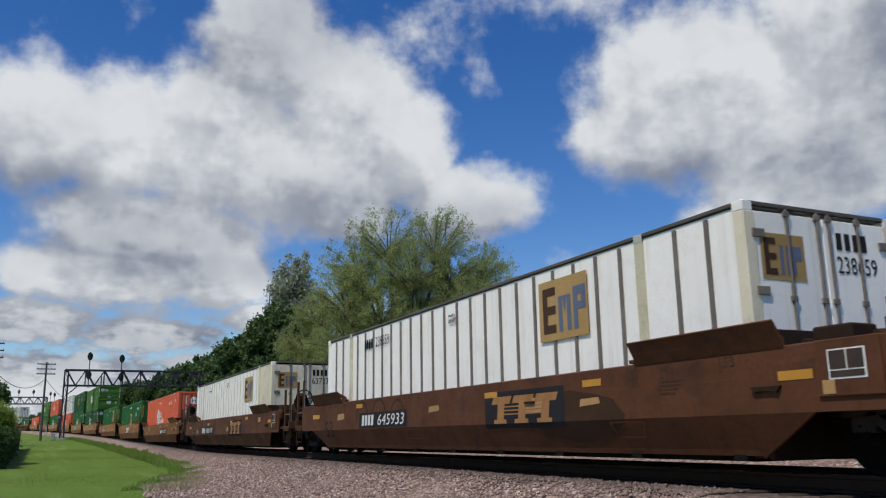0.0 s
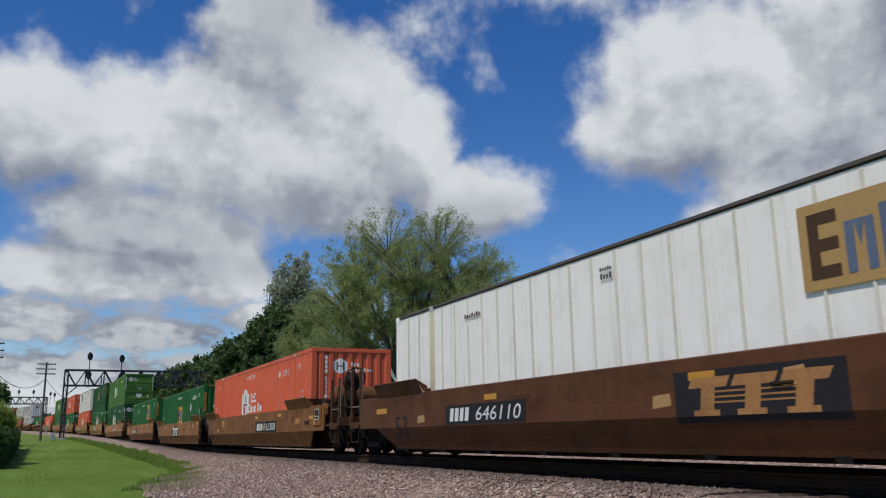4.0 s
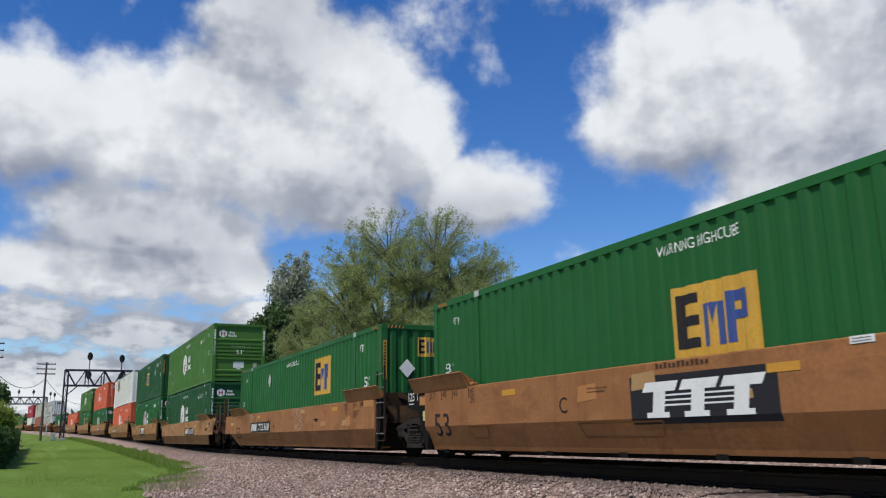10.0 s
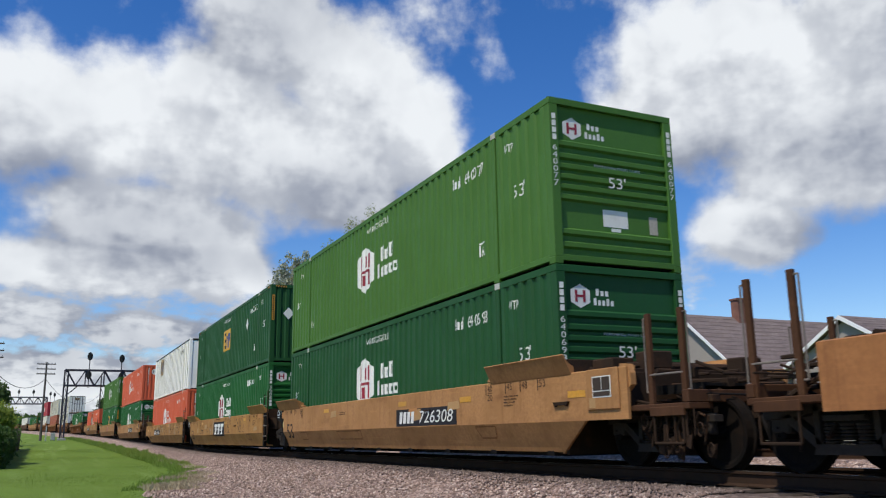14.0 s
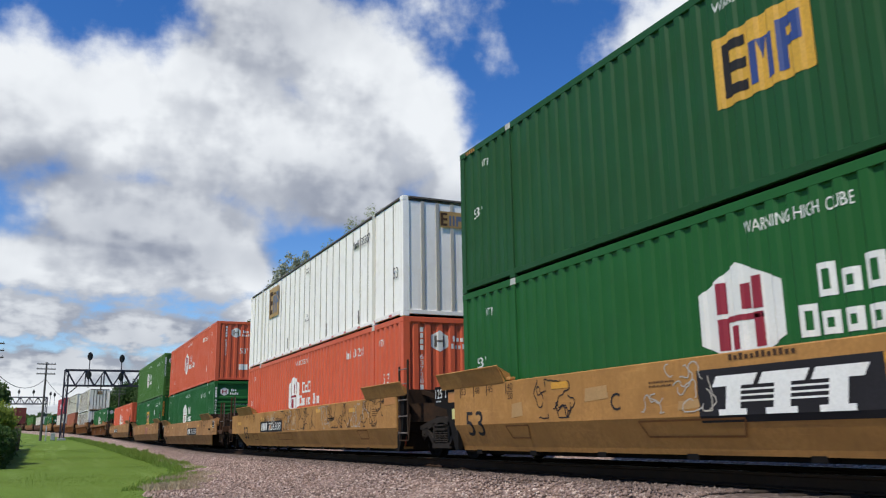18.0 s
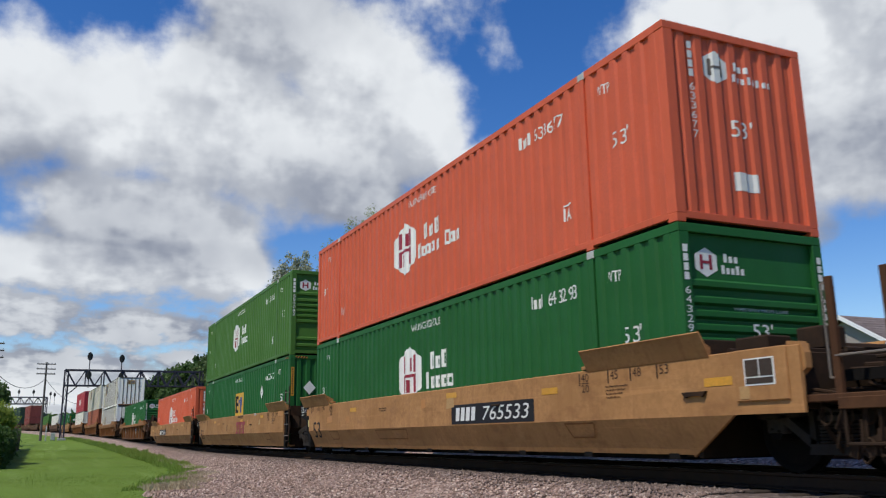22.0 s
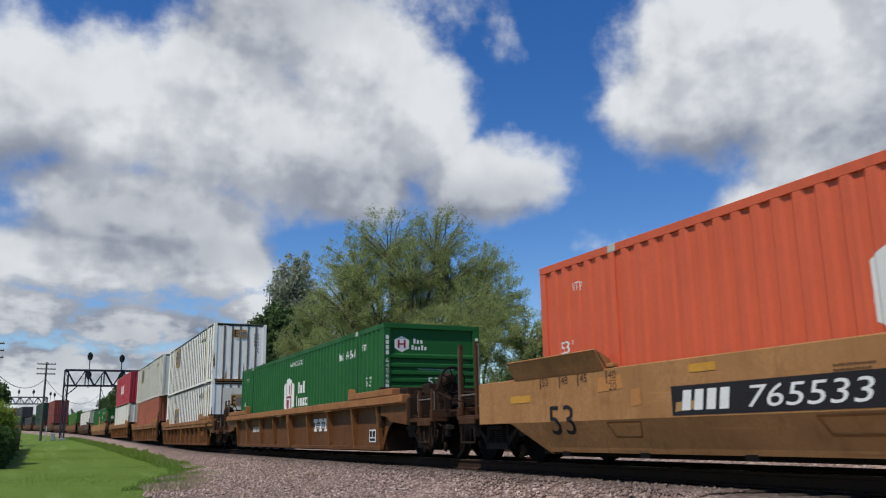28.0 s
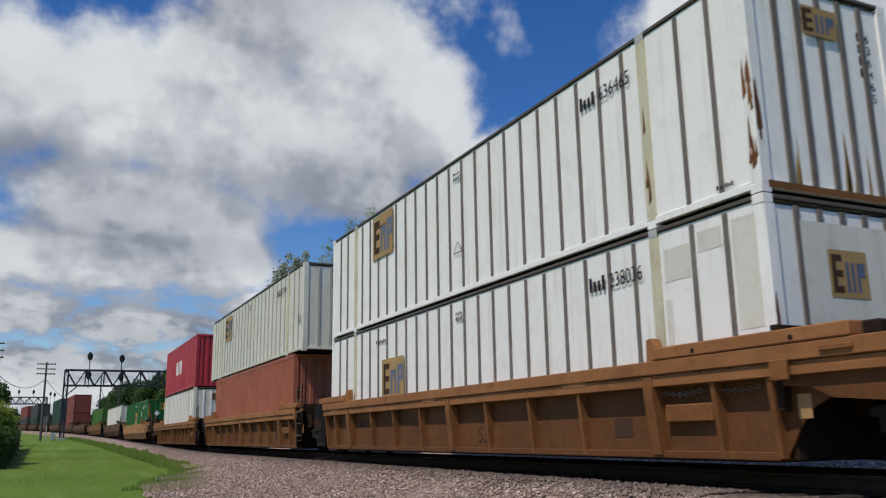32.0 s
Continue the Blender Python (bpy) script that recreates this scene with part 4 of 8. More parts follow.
def box_front_marks(t, style, number):
    if style == "hub_ribs":
        stick(t, "front_badge", draw_hexagon(bmesh.new(), -1.0, 2.2, -0.62, 2.6), M_CHALK, "front", x=-0.075, label="white hexagonal badge")
        bm = bmesh.new()
        for y in (-0.92, -0.76):
            draw_rect(bm, y, 2.3, y + 0.05, 2.5)
        draw_rect(bm, -0.87, 2.38, -0.76, 2.42)
        stick(t, "badge_inlay", bm, M_MARK, "front", x=-0.071)
        bm = draw_bars(bmesh.new(), -0.5, 2.42, -0.22, 2.54, 3)
        draw_bars(bm, -0.55, 2.26, -0.12, 2.38, 5)
        stick(t, "owner_lettering", bm, M_CHALK, "front", x=-0.075)
        bm = draw_text(bmesh.new(), "WARNING HIGH CUBE", -0.4, 1.765, 0.6, 1.835)
        stick(t, "stencil", bm, M_CHALK, "front", x=-0.075)
        bm = draw_text(bmesh.new(), "53'", -0.14, 1.40, 0.22, 1.60)
        stick(t, "stencil", bm, M_CHALK, "front", x=-0.02)
        bm = draw_rect(bmesh.new(), -0.26, 0.72, 0.26, 1.02)
        draw_rect(bm, -0.1, 0.64, 0.1, 0.7)
        stick(t, "data_plate", bm, M_CHALK, "front", x=-0.075)
        stick(t, "data_plate", draw_rect(bmesh.new(), 0.72, 0.66, 0.9, 0.98), M_SCRAWL, "front", x=-0.075)
        upright(t, number, 1.22, 1.3, 2.6)
        upright(t, number, -1.22, 1.3, 2.6)
    elif style == "hub_folds":
        f = dict(wall="front", corrugated=True, x=-0.02)
        stick(t, "front_badge", draw_hexagon(bmesh.new(), -0.6, 2.1, -0.14, 2.6), M_CHALK, label="white hexagonal badge", **f)
        bm = bmesh.new()
        for y in (-0.5, -0.3):
            draw_rect(bm, y, 2.22, y + 0.06, 2.48)
        draw_rect(bm, -0.44, 2.33, -0.3, 2.37)
        stick(t, "badge_inlay", bm, M_RIB, proud=0.008, **f)
        bm = draw_bars(bmesh.new(), -0.04, 2.35, 0.28, 2.48, 3)
        draw_bars(bm, -0.08, 2.18, 0.7, 2.3, 8)
        stick(t, "owner_lettering", bm, M_CHALK, **f)
        bm = draw_text(bmesh.new(), "53'", -0.16, 1.34, 0.22, 1.6)
        draw_rect(bm, -0.18, 0.55, 0.24, 0.82)
        stick(t, "stencil", bm, M_CHALK, **f)
        upright(t, number, -0.84, 1.2, 2.66, -0.02)
    elif style == "emp_folds":
        f = dict(wall="front", corrugated=True, x=-0.02)
        stick(t, "badge_panel", draw_rect(bmesh.new(), -0.33, 2.12, 0.26, 2.6), M_AMBER, label="amber panel", **f)
        bm = draw_rect(bmesh.new(), -0.28, 2.2, -0.22, 2.54)
        for z in (2.2, 2.34, 2.48):
            draw_rect(bm, -0.22, z, -0.13, z + 0.06)
        stick(t, "dark_inlay", bm, M_INK, proud=0.008, **f)
        bm = bmesh.new()
        for y in (-0.08, 0.02, 0.1):
            draw_rect(bm, y, 2.22, y + 0.05, 2.5)
        stick(t, "blue_inlay", bm, M_NAVY, proud=0.008, **f)
        bm = draw_text(bmesh.new(), "53'", -0.1, 1.3, 0.22, 1.5)
        draw_rect(bm, -0.1, 0.6, 0.32, 0.86)
        stick(t, "stencil", bm, M_CHALK, **f)
        stick(t, "placard", draw_poly(bmesh.new(), [(-0.84, 1.82), (-0.63, 1.59), (-0.42, 1.82), (-0.63, 2.05)]), M_CHALK, "front", proud=0.012, label="white diamond placard")
        for y in (-1.26, 1.18):
            stick(t, "warning_strip", draw_rect(bmesh.new(), y, 1.55, y + 0.1, 2.5), M_SAFETY, "front", x=0.0, label="yellow strip")
            bm = bmesh.new()
            for k in range(11):
                z = 1.6 + 0.08 * k
                draw_rect(bm, y + (0.03 if k not in (4, 5, 6) else 0.015), z, y + 0.07, z + 0.05)
            tagged(stick(t, "strip_print", bm, M_INK, "front", x=0.0, proud=0.007), kind="stuff")
        for wall, spans in (("front", (-1.12, 0.72)), ("side", (-0.62, -15.9))):
            for a0 in spans:
                tape = stick(t, "hazard_tape", draw_rect(bmesh.new(), a0, HIGH - 0.1, a0 + 0.4, HIGH - 0.03), M_SAFETY, wall, x=-0.004, label="black and yellow hazard tape")
                bm = bmesh.new()
                for k in range(4):
                    draw_rect(bm, a0 + 0.1 * k, HIGH - 0.1, a0 + 0.05 + 0.1 * k, HIGH - 0.03, 0.04)
                tagged(stick(tape, "tape_stripe", bm, M_INK, wall, x=-0.004, proud=0.007), kind="stuff")
        upright(t, number, 0.86, 1.3, 2.4, -0.02)


def upright(t, number, y, z0, z1, x=0.0):
    """A number read downwards."""
    bm = bmesh.new()
    h = (z1 - z0) / (len(number) + 4.5)
    for i in range(4):
        draw_rect(bm, y - 0.04, z1 - (i + 0.8) * h, y + 0.04, z1 - i * h)
    for i, c in enumerate(number):
        draw_text(bm, c, y - 0.045, z1 - (i + 5.3) * h, y + 0.045, z1 - (i + 4.5) * h)
    stick(t, "stencil", bm, M_CHALK if t["category"] != "container " else M_INK, "front", x=x)


def folded_box(name, label, material, front, number, length=LENGTH, marks=None):
    """A corrugated steel box."""
    t = thing(name, label, "shipping container", group="containers on the train")
    shell(t, material, length, material)
    for s in (-1, 1):
        part("side_wall", once(("side", material.name, length, s), lambda: to_mesh("side_wall", folded_wall(length, 0.16, HIGH - 0.12, s, 1.298), material)), None, t)
    if length > 15:
        me = once(("lift", material.name), lambda: to_mesh("lifting_post", block(bmesh.new(), -0.055, 0.055, -0.03, 0.03, 0.1, HIGH - 0.1, 0.01), material))
        for x in (-1.98, -length + 1.98):
            for s in (-1, 1):
                part("lifting_post", me, None, t, at=Matrix.Translation((x, s * 1.275, 0)))
    castings(t, length, material, length > 15)
    (front_ribs if "ribs" in front else front_folds)(t, material)
    box_front_marks(t, front, number)
    if marks:
        marks(t)
    return t


def badge_strokes(p, x0, z0, x1, z1, wall, x):
    """Dark and blue slabs on an amber panel."""
    w, h = x1 - x0, z1 - z0
    bm = draw_rect(bmesh.new(), x0 + 0.07 * w, z0 + 0.1 * h, x0 + 0.18 * w, z1 - 0.1 * h)
    for k in (0.1, 0.43, 0.76):
        draw_rect(bm, x0 + 0.18 * w, z0 + k * h, x0 + 0.34 * w, z0 + (k + 0.14) * h)
    stick(p, "dark_inlay", bm, M_GHOST, wall, x=x)
    bm = bmesh.new()
    for k in (0.42, 0.56, 0.7):
        draw_rect(bm, x0 + k * w, z0 + 0.12 * h, x0 + (k + 0.08) * w, z1 - 0.25 * h)
    draw_rect(bm, x0 + 0.78 * w, z0 + 0.45 * h, x0 + 0.92 * w, z1 - 0.25 * h)
    stick(p, "blue_inlay", bm, M_DULLBLUE, wall, x=x)


def front_doors(t, skin, number):
    """Two door leaves with lock rods and hinges, a badge and the box's number."""
    for sd in (-1, 1):
        leaf = part("door", once(("front_door", skin.name, sd), lambda: to_mesh("door", block(bmesh.new(), -0.034, -0.004, *sorted((sd * 0.012, sd * 1.125)), 0.18, HIGH - 0.12, 0.008), skin)), None, t, "cream door leaf")
        for y in (0.1, 0.62):
            bm = rod(bmesh.new(), (0.012, sd * y, 0.1), (0.012, sd * y, HIGH - 0.06), 0.02, sides=8)
            for z in (0.2, 1.0, 1.7, HIGH - 0.16):
                block(bm, -0.004, 0.03, sd * y - 0.05, sd * y + 0.05, z, z + 0.07, 0.006)
            part("lock_rod", bm, M_RIB, leaf, "dark lock rod with keepers")
        for z in (0.4, 1.05, 1.75, 2.45):
            part("hinge", once(("hinge", sd, z), lambda: to_mesh("hinge", block(bmesh.new(), -0.004, 0.022, *sorted((sd * 1.0, sd * 1.2)), z, z + 0.11, 0.008), M_RIB)), None, leaf)
    p = stick(t, "badge_panel", draw_rect(bmesh.new(), -1.08, 1.95, -0.36, 2.52), M_FADEDAMBER, "front", x=-0.002, label="faded amber panel")
    badge_strokes(p, -1.08, 1.95, -0.36, 2.52, "front", 0.002)
    bm = draw_text(bmesh.new(), number, 0.2, 2.1, 0.92, 2.32)
    draw_bars(bm, 0.22, 2.4, 0.82, 2.62, 4, even=True)
    stick(t, "stencil", bm, M_INK, "front", x=-0.001, label="black stencilled number")
    stick(t, "rust_stain", draw_rect(bmesh.new(), -1.19, 0.065, 1.19, 0.158), M_UMBER, "front", x=-0.004, label="rust along the lower rail")


def sheet_box(name, label, skin, ribs, number, length=LENGTH, marks=None, lift=None, pitch=0.592, rib_width=0.075, top=None, rusty=False, doors=False, fore=None, bay=True, tape=False):
    """A smooth-skinned box with upright outside posts."""
    t = thing(name, label, "shipping container", group="containers on the train")
    shell(t, skin, length, top or M_DARKRAIL)
    for s in (-1, 1):
        part("side_wall", once(("sheet", skin.name, length, s), lambda: to_mesh("side_wall", block(bmesh.new(), -length + 0.08, -0.08, *sorted((s * 1.24, s * 1.272)), 0.15, HIGH - 0.07), skin)), None, t)
    me = once(("rib", ribs.name, rib_width), lambda: to_mesh("side_post", block(bmesh.new(), -rib_width / 2, rib_width / 2, -0.014, 0.014, 0.13, HIGH - 0.1, 0.006), ribs))
    x = -0.65
    while x > -length + 0.4:
        if abs(x + 1.98) > 0.15 and abs(x + length - 1.98) > 0.15:
            for s in (-1, 1):
                part("side_post", me, None, t, at=Matrix.Translation((x, s * 1.284, 0)))
        x -= pitch
    me = once(("slift", (lift or M_CREAM).name), lambda: to_mesh("lifting_post", block(bmesh.new(), -0.09, 0.09, -0.02, 0.02, 0.05, HIGH - 0.03, 0.008), lift or M_CREAM))
    if length > 15:
        for x in (-1.98, -length + 1.98):
            for s in (-1, 1):
                part("lifting_post", me, None, t, at=Matrix.Translation((x, s * 1.284, 0)))
    castings(t, length, skin, length > 15)
    part("front_wall", once(("sfront", skin.name), lambda: to_mesh("front_wall", block(bmesh.new(), -0.07, -0.035, -1.14, 1.14, 0.15, HIGH - 0.115), skin)), None, t)
    if fore:
        # the leading bay, in older paint
        for sd in (-1, 1):
            bay and part("bay_sheet", once(("bay", fore.name, sd), lambda: to_mesh("bay_sheet", block(bmesh.new(), -1.9, -0.17, *sorted((sd * 1.265, sd * 1.276)), 0.16, HIGH - 0.06), fore)), None, t, "older cream sheet")
            part("post_cover", once(("cover", fore.name, sd), lambda: to_mesh("post_cover", block(bmesh.new(), -0.175, 0.003, *sorted((sd * 1.128, sd * 1.305)), 0.13, HIGH - 0.125, 0.01), fore)), None, t, "cream corner post face")
    if tape:
        bm = bmesh.new()
        for k in range(14):
            draw_rect(bm, -0.9 - k * 1.12, 0.075, -0.72 - k * 1.12, 0.12)
        tagged(stick(t, "reflective_tape", bm, M_TAPE, y=-1.3, proud=0.005, label="red tape dashes"), kind="stuff")
        bm = bmesh.new()
        for x0, z0 in ((-3.2, 0.2), (-6.0, 0.2), (-10.4, 0.25)):
            draw_rect(bm, x0, z0, x0 + 0.09, z0 + 0.36)
        tagged(stick(t, "scuff", bm, M_RIB, y=-1.272, label="dark scuffs"), kind="stuff")
    if doors:
        front_doors(t, fore if bay and fore else skin, number)
    me = once(("frib", ribs.name), lambda: to_mesh("front_post", block(bmesh.new(), -0.035, -0.006, -0.045, 0.045, 0.14, HIGH - 0.11, 0.006), ribs))
    for k in range(0 if doors else 5):
        part("front_post", me, None, t, at=Matrix.Translation((0, -0.78 + k * 0.39, 0)))
    if not doors:
        if rusty and number == "238036":
            stick(t, "pale_patch", draw_rect(bmesh.new(), -0.76, 0.98, 0.74, 2.62), M_AGED, "front", x=-0.007, label="beige patch over the posts")
        bm = draw_rect(bmesh.new(), -0.36, 1.72, 0.3, 2.3) if number == "238036" else draw_rect(bmesh.new(), -0.33, 2.2, 0.3, 2.6)
        low, high = (1.72, 2.3) if number == "238036" else (2.2, 2.6)
        p = stick(t, "badge_panel", bm, M_FADEDAMBER, "front", x=-0.002, label="faded amber panel")
        badge_strokes(p, -0.36, low, 0.3, high, "front", 0.001)
        bm = bmesh.new()
        for i, c in enumerate(number):
            draw_text(bm, c, 0.86, 2.3 - i * 0.17, 0.94, 2.42 - i * 0.17)
        for i in range(4):
            draw_rect(bm, 0.7, 2.3 - i * 0.17, 0.78, 2.42 - i * 0.17)
        stick(t, "stencil", bm, M_INK, "front", x=-0.034)
    rng = random.Random(number)
    for i in range(7 if rusty else 0):
        z = rng.uniform(0.3, 1.5)
        h, w, y0 = rng.uniform(0.1, 0.5), rng.uniform(0.015, 0.05), rng.choice((-1.27, -1.24, 1.2))
        bm = draw_poly(bmesh.new(), [(y0, z), (y0 + w, z + 0.1 * h), (y0 + 0.8 * w, z + 0.6 * h), (y0 + w * 0.5, z + h), (y0 - 0.01, z + 0.8 * h), (y0 - 0.02, z + 0.2 * h)])
        stick(t, "rust_patch", bm, M_UMBER, "front", x=0.0, label="flaking rust")
    for i in range(16 if rusty else 0):
        # flaking rust on the side of the leading corner post and below the lifting posts
        top = number == "636465"
        x0 = -rng.uniform(0.0, 0.16) if i < 11 else -1.98 + rng.uniform(-0.08, 0.05)
        z, h, w = rng.uniform(0.15, 1.7 if top else 0.6), rng.uniform(0.1, 0.55 if top else 0.2), rng.uniform(0.02, 0.08)
        x0 = min(x0, -w - 0.004)
        bm = draw_poly(bmesh.new(), [(x0, z), (x0 + w, z + 0.15 * h), (x0 + 0.7 * w, z + 0.6 * h), (x0 + w * 0.5, z + h), (x0 + 0.01, z + 0.7 * h)])
        stick(t, "rust_patch", bm, M_UMBER if i % 2 else M_RUSTY, y=-1.304, label="flaking rust")
    if number == "238036":
        for x0, z0, x1, z1 in ((-1.82, 2.14, -1.32, 2.58), (-0.56, 1.36, -0.19, 2.7), (-1.16, 2.42, -0.74, 2.68), (-1.84, 0.3, -1.72, 1.9)):
            stick(t, "pale_patch", draw_rect(bmesh.new(), x0, z0, x1, z1), M_AGED, y=-1.272, label="beige touch-up patch")
    if rusty:
        stick(t, "rust_stain", draw_rect(bmesh.new(), -1.19, 0.065, 1.19, 0.158), M_RUSTY, "front", x=-0.004, label="rust along the lower rail")
        for i in range(9):
            y0, w, h = rng.uniform(-1.1, 1.0), rng.uniform(0.03, 0.12), rng.uniform(0.15, 0.9)
            bm = draw_poly(bmesh.new(), [(y0, 0.17), (y0 + w, 0.17), (y0 + w * 0.8, 0.17 + h * 0.5), (y0 + w * 0.5, 0.17 + h), (y0 + w * 0.3, 0.17 + h * 0.4)])
            stick(t, "rust_run", bm, M_FADEDAMBER, "front", x=-0.034, label="rust run")
    if marks:
        marks(t)
    return t


# ---------- running gear ----------
WHEEL_R = 0.457


def wheel_profile():
    return [(0.0, 0.08), (0.09, 0.08), (0.09, 0.03), (0.36, 0.035), (0.40, 0.065), (WHEEL_R - 0.012, 0.065), (WHEEL_R, -0.03), (WHEEL_R + 0.025, -0.045), (WHEEL_R + 0.025, -0.07),
            (0.395, -0.07), (0.36, -0.03), (0.09, -0.04), (0.0, -0.04)]


def wheelset_mesh():
    bm = bmesh.new()
    n = 28
    for s in (-1, 1):
        prof = wheel_profile()
        rings = []
        for i in range(n):
            a = 2 * math.pi * i / n
            rings.append([bm.verts.new((r * math.cos(a), s * (0.752 + w), r * math.sin(a))) if r > 0 else None for r, w in prof])
        for i in range(n):
            p, q = rings[i], rings[(i + 1) % n]
            for j in range(1, len(prof) - 2):
                bm.faces.new((p[j], q[j], q[j + 1], p[j + 1]))
        for j in (1, len(prof) - 2):
            bm.faces.new([r[j] for r in rings])
        # bolts of the bearing cap, so that the turning shows
        rod(bm, (0, s * 0.8, 0), (0, s * 1.08, 0), 0.085, sides=12)
        for k in range(3):
            a = 2 * math.pi * k / 3
            rod(bm, (0.055 * math.cos(a), s * 1.08, 0.055 * math.sin(a)), (0.055 * math.cos(a), s * 1.1, 0.055 * math.sin(a)), 0.016, sides=6)
    rod(bm, (0, -0.8, 0), (0, 0.8, 0), 0.085, sides=12)
    return to_mesh("wheelset", bm, M_WHEEL)


def side_frame_mesh(s):
    """Cast side frame with its two openings and the spring seat."""
    bm = bmesh.new()
    if s:
        y0, y1 = sorted((s * 0.96, s * 1.1))
        for k in (-1, 1):
            extrude(bm, [(k * 0.1, 0.86), (k * 0.1, 0.74), (k * 0.62, 0.62), (k * 1.1, 0.6), (k * 1.1, 0.68), (k * 0.62, 0.78)], "y", y0, y1)
            extrude(bm, [(k * 0.34, 0.24), (k * 0.30, 0.34), (k * 0.74, 0.66), (k * 0.84, 0.62)], "y", y0, y1)
            extrude(bm, [(k * 0.33, 0.3), (k * 0.40, 0.3), (k * 0.40, 0.74), (k * 0.33, 0.74)], "y", y0, y1)
            block(bm, *sorted((k * 0.74, k * 1.02)), y0 + 0.01, y1 + 0.01 * s, 0.44, 0.62, 0.02)
        extrude(bm, [(-0.1, 0.86), (0.1, 0.86), (0.1, 0.74), (-0.1, 0.74)], "y", y0, y1)
        extrude(bm, [(-0.42, 0.22), (0.42, 0.22), (0.38, 0.33), (-0.38, 0.33)], "y", y0 - 0.02, y1 + 0.02)
    return to_mesh("side_frame", bm, M_CAST)


def springs_mesh(s):
    bm = bmesh.new()
    if s:
        for x in (-0.2, 0.0, 0.2):
            for k in range(6):
                torus(bm, (x, s * 1.06, 0.35 + 0.036 * k), (0, 0, 1), 0.075, 0.014, 12, 4)
        # bolster end and its wear plates over the springs
        block(bm, -0.26, 0.26, *sorted((s * 1.0, s * 1.14)), 0.57, 0.63, 0.01)
        block(bm, -0.2, 0.2, *sorted((s * 1.02, s * 1.16)), 0.66, 0.7, 0.01)
    return to_mesh("spring", bm, M_CAST)


def truck(car, x):
    """Two-axle truck under a car's end; returns its wheelsets."""
    t = part("truck", once("bolster", lambda: to_mesh("truck", block(block(block(bmesh.new(), -0.3, 0.3, -1.08, 1.08, 0.5, 0.72, 0.03), -0.2, 0.2, -0.35, 0.35, 0.7, 0.86, 0.02), -0.75, 0.75, -0.06, 0.06, 0.4, 0.52), M_UNDER)),
             None, car, at=Matrix.Translation((x, 0, 0)))
    for s in (-1, 1):
        part("side_frame", once(("side_frame", s), lambda: side_frame_mesh(s)), None, t, "black cast steel side frame")
        part("spring_nest", once(("springs", s), lambda: springs_mesh(s)), None, t, "coil spring nest")
    wheels = []
    for k in (-0.89, 0.89):
        w = part("wheelset", once("wheelset", wheelset_mesh), None, t, "steel wheels on their axle", at=Matrix.Translation((k, 0, WHEEL_R)))
        wheels.append((w, k))
    return wheels


# ---------- well cars ----------
def at_end(rear):
    """Places what is built for the front end of a well at its rear end."""
    return Matrix.Translation((-LENGTH, 0, 0)) @ pose(0, 0, 0, 0, 0, 180) if rear else Matrix()


def side_plates(x0, x1, front_cut, rear_cut, s, upper):
    """A folded side wall of a smooth well, cut away over the trucks of a coupled end."""
    bm = bmesh.new()
    if upper:
        extrude(bm, [(s * 1.5, 0.66), (s * 1.5, 1.36), (s * 1.44, 1.38), (s * 1.34, 1.38), (s * 1.34, 1.33), (s * 1.44, 1.32), (s * 1.46, 0.66)], "x", x0, x1)
    else:
        low0, low1 = (x0 + 2.05 if rear_cut else x0), (x1 - 1.95 if front_cut else x1)
        extrude(bm, [(s * 1.5, 0.66), (s * 1.46, 0.66), (s * 1.275, 0.25), (s * 1.1, 0.24), (s * 1.1, 0.2), (s * 1.295, 0.2), (s * 1.32, 0.27)], "x", low0, low1)
        for cut, x, k in ((front_cut, low1, 1), (rear_cut, low0, -1)):
            if cut:
                a = [(x, 0.17), (x + k * 0.95, 0.66), (x, 0.66)]
                low = [bm.verts.new((px, s * (1.285 + (pz - 0.17) * 0.439), pz)) for px, pz in a]
                high = [bm.verts.new((px, s * (1.245 + (pz - 0.17) * 0.439), pz)) for px, pz in a]
                for i in range(3):
                    j = (i + 1) % 3
                    bm.faces.new((low[i], low[j], high[j], high[i]))
                bm.faces.new(low), bm.faces.new(high)
    return bm


def guides(car, material, rear, long=2.5):
    """Flared guide plates over the ends of a well."""
    for s in (-1, 1):
        def make():
            bm = extrude(bmesh.new(), [(s * 1.506, 1.345), (s * 1.515, 1.36), (s * 1.632, 1.60), (s * 1.655, 1.635), (s * 1.64, 1.65), (s * 1.612, 1.615), (s * 1.49, 1.385), (s * 1.503, 1.36)], "x", -1.92, -1.92 + long)
            extrude(bm, [(s * 1.47, 1.383), (s * 1.6, 1.6), (s * 1.40, 1.47), (s * 1.40, 1.383)], "x", 0.46, 0.5)
            extrude(bm, [(s * 1.47, 1.383), (s * 1.62, 1.615), (s * 1.40, 1.5), (s * 1.40, 1.383)], "x", -1.95, -1.915)
            for x in (-1.2, -0.5, 0.1):
                extrude(bm, [(s * 1.46, 1.383), (s * 1.58, 1.57), (s * 1.40, 1.42), (s * 1.40, 1.383)], "x", x, x + 0.03)
            block(bm, -2.1, -1.96, *sorted((s * 1.38, s * 1.49)), 1.384, 1.44, 0.01)
            return to_mesh("guide_plate", bm, material)
        part("guide_plate", once(("guide", material.name, long, s), make), None, car, "flared guide plate", at=at_end(rear))


def hook(bm, a, b, out, r=0.014):
    """A grab iron: a bar from a to b standing off by out."""
    a, b, o = Vector(a), Vector(b), Vector(out)
    rod(bm, a, a + o, r, sides=6), rod(bm, a + o, b + o, r, sides=6), rod(bm, b + o, b, r, sides=6)


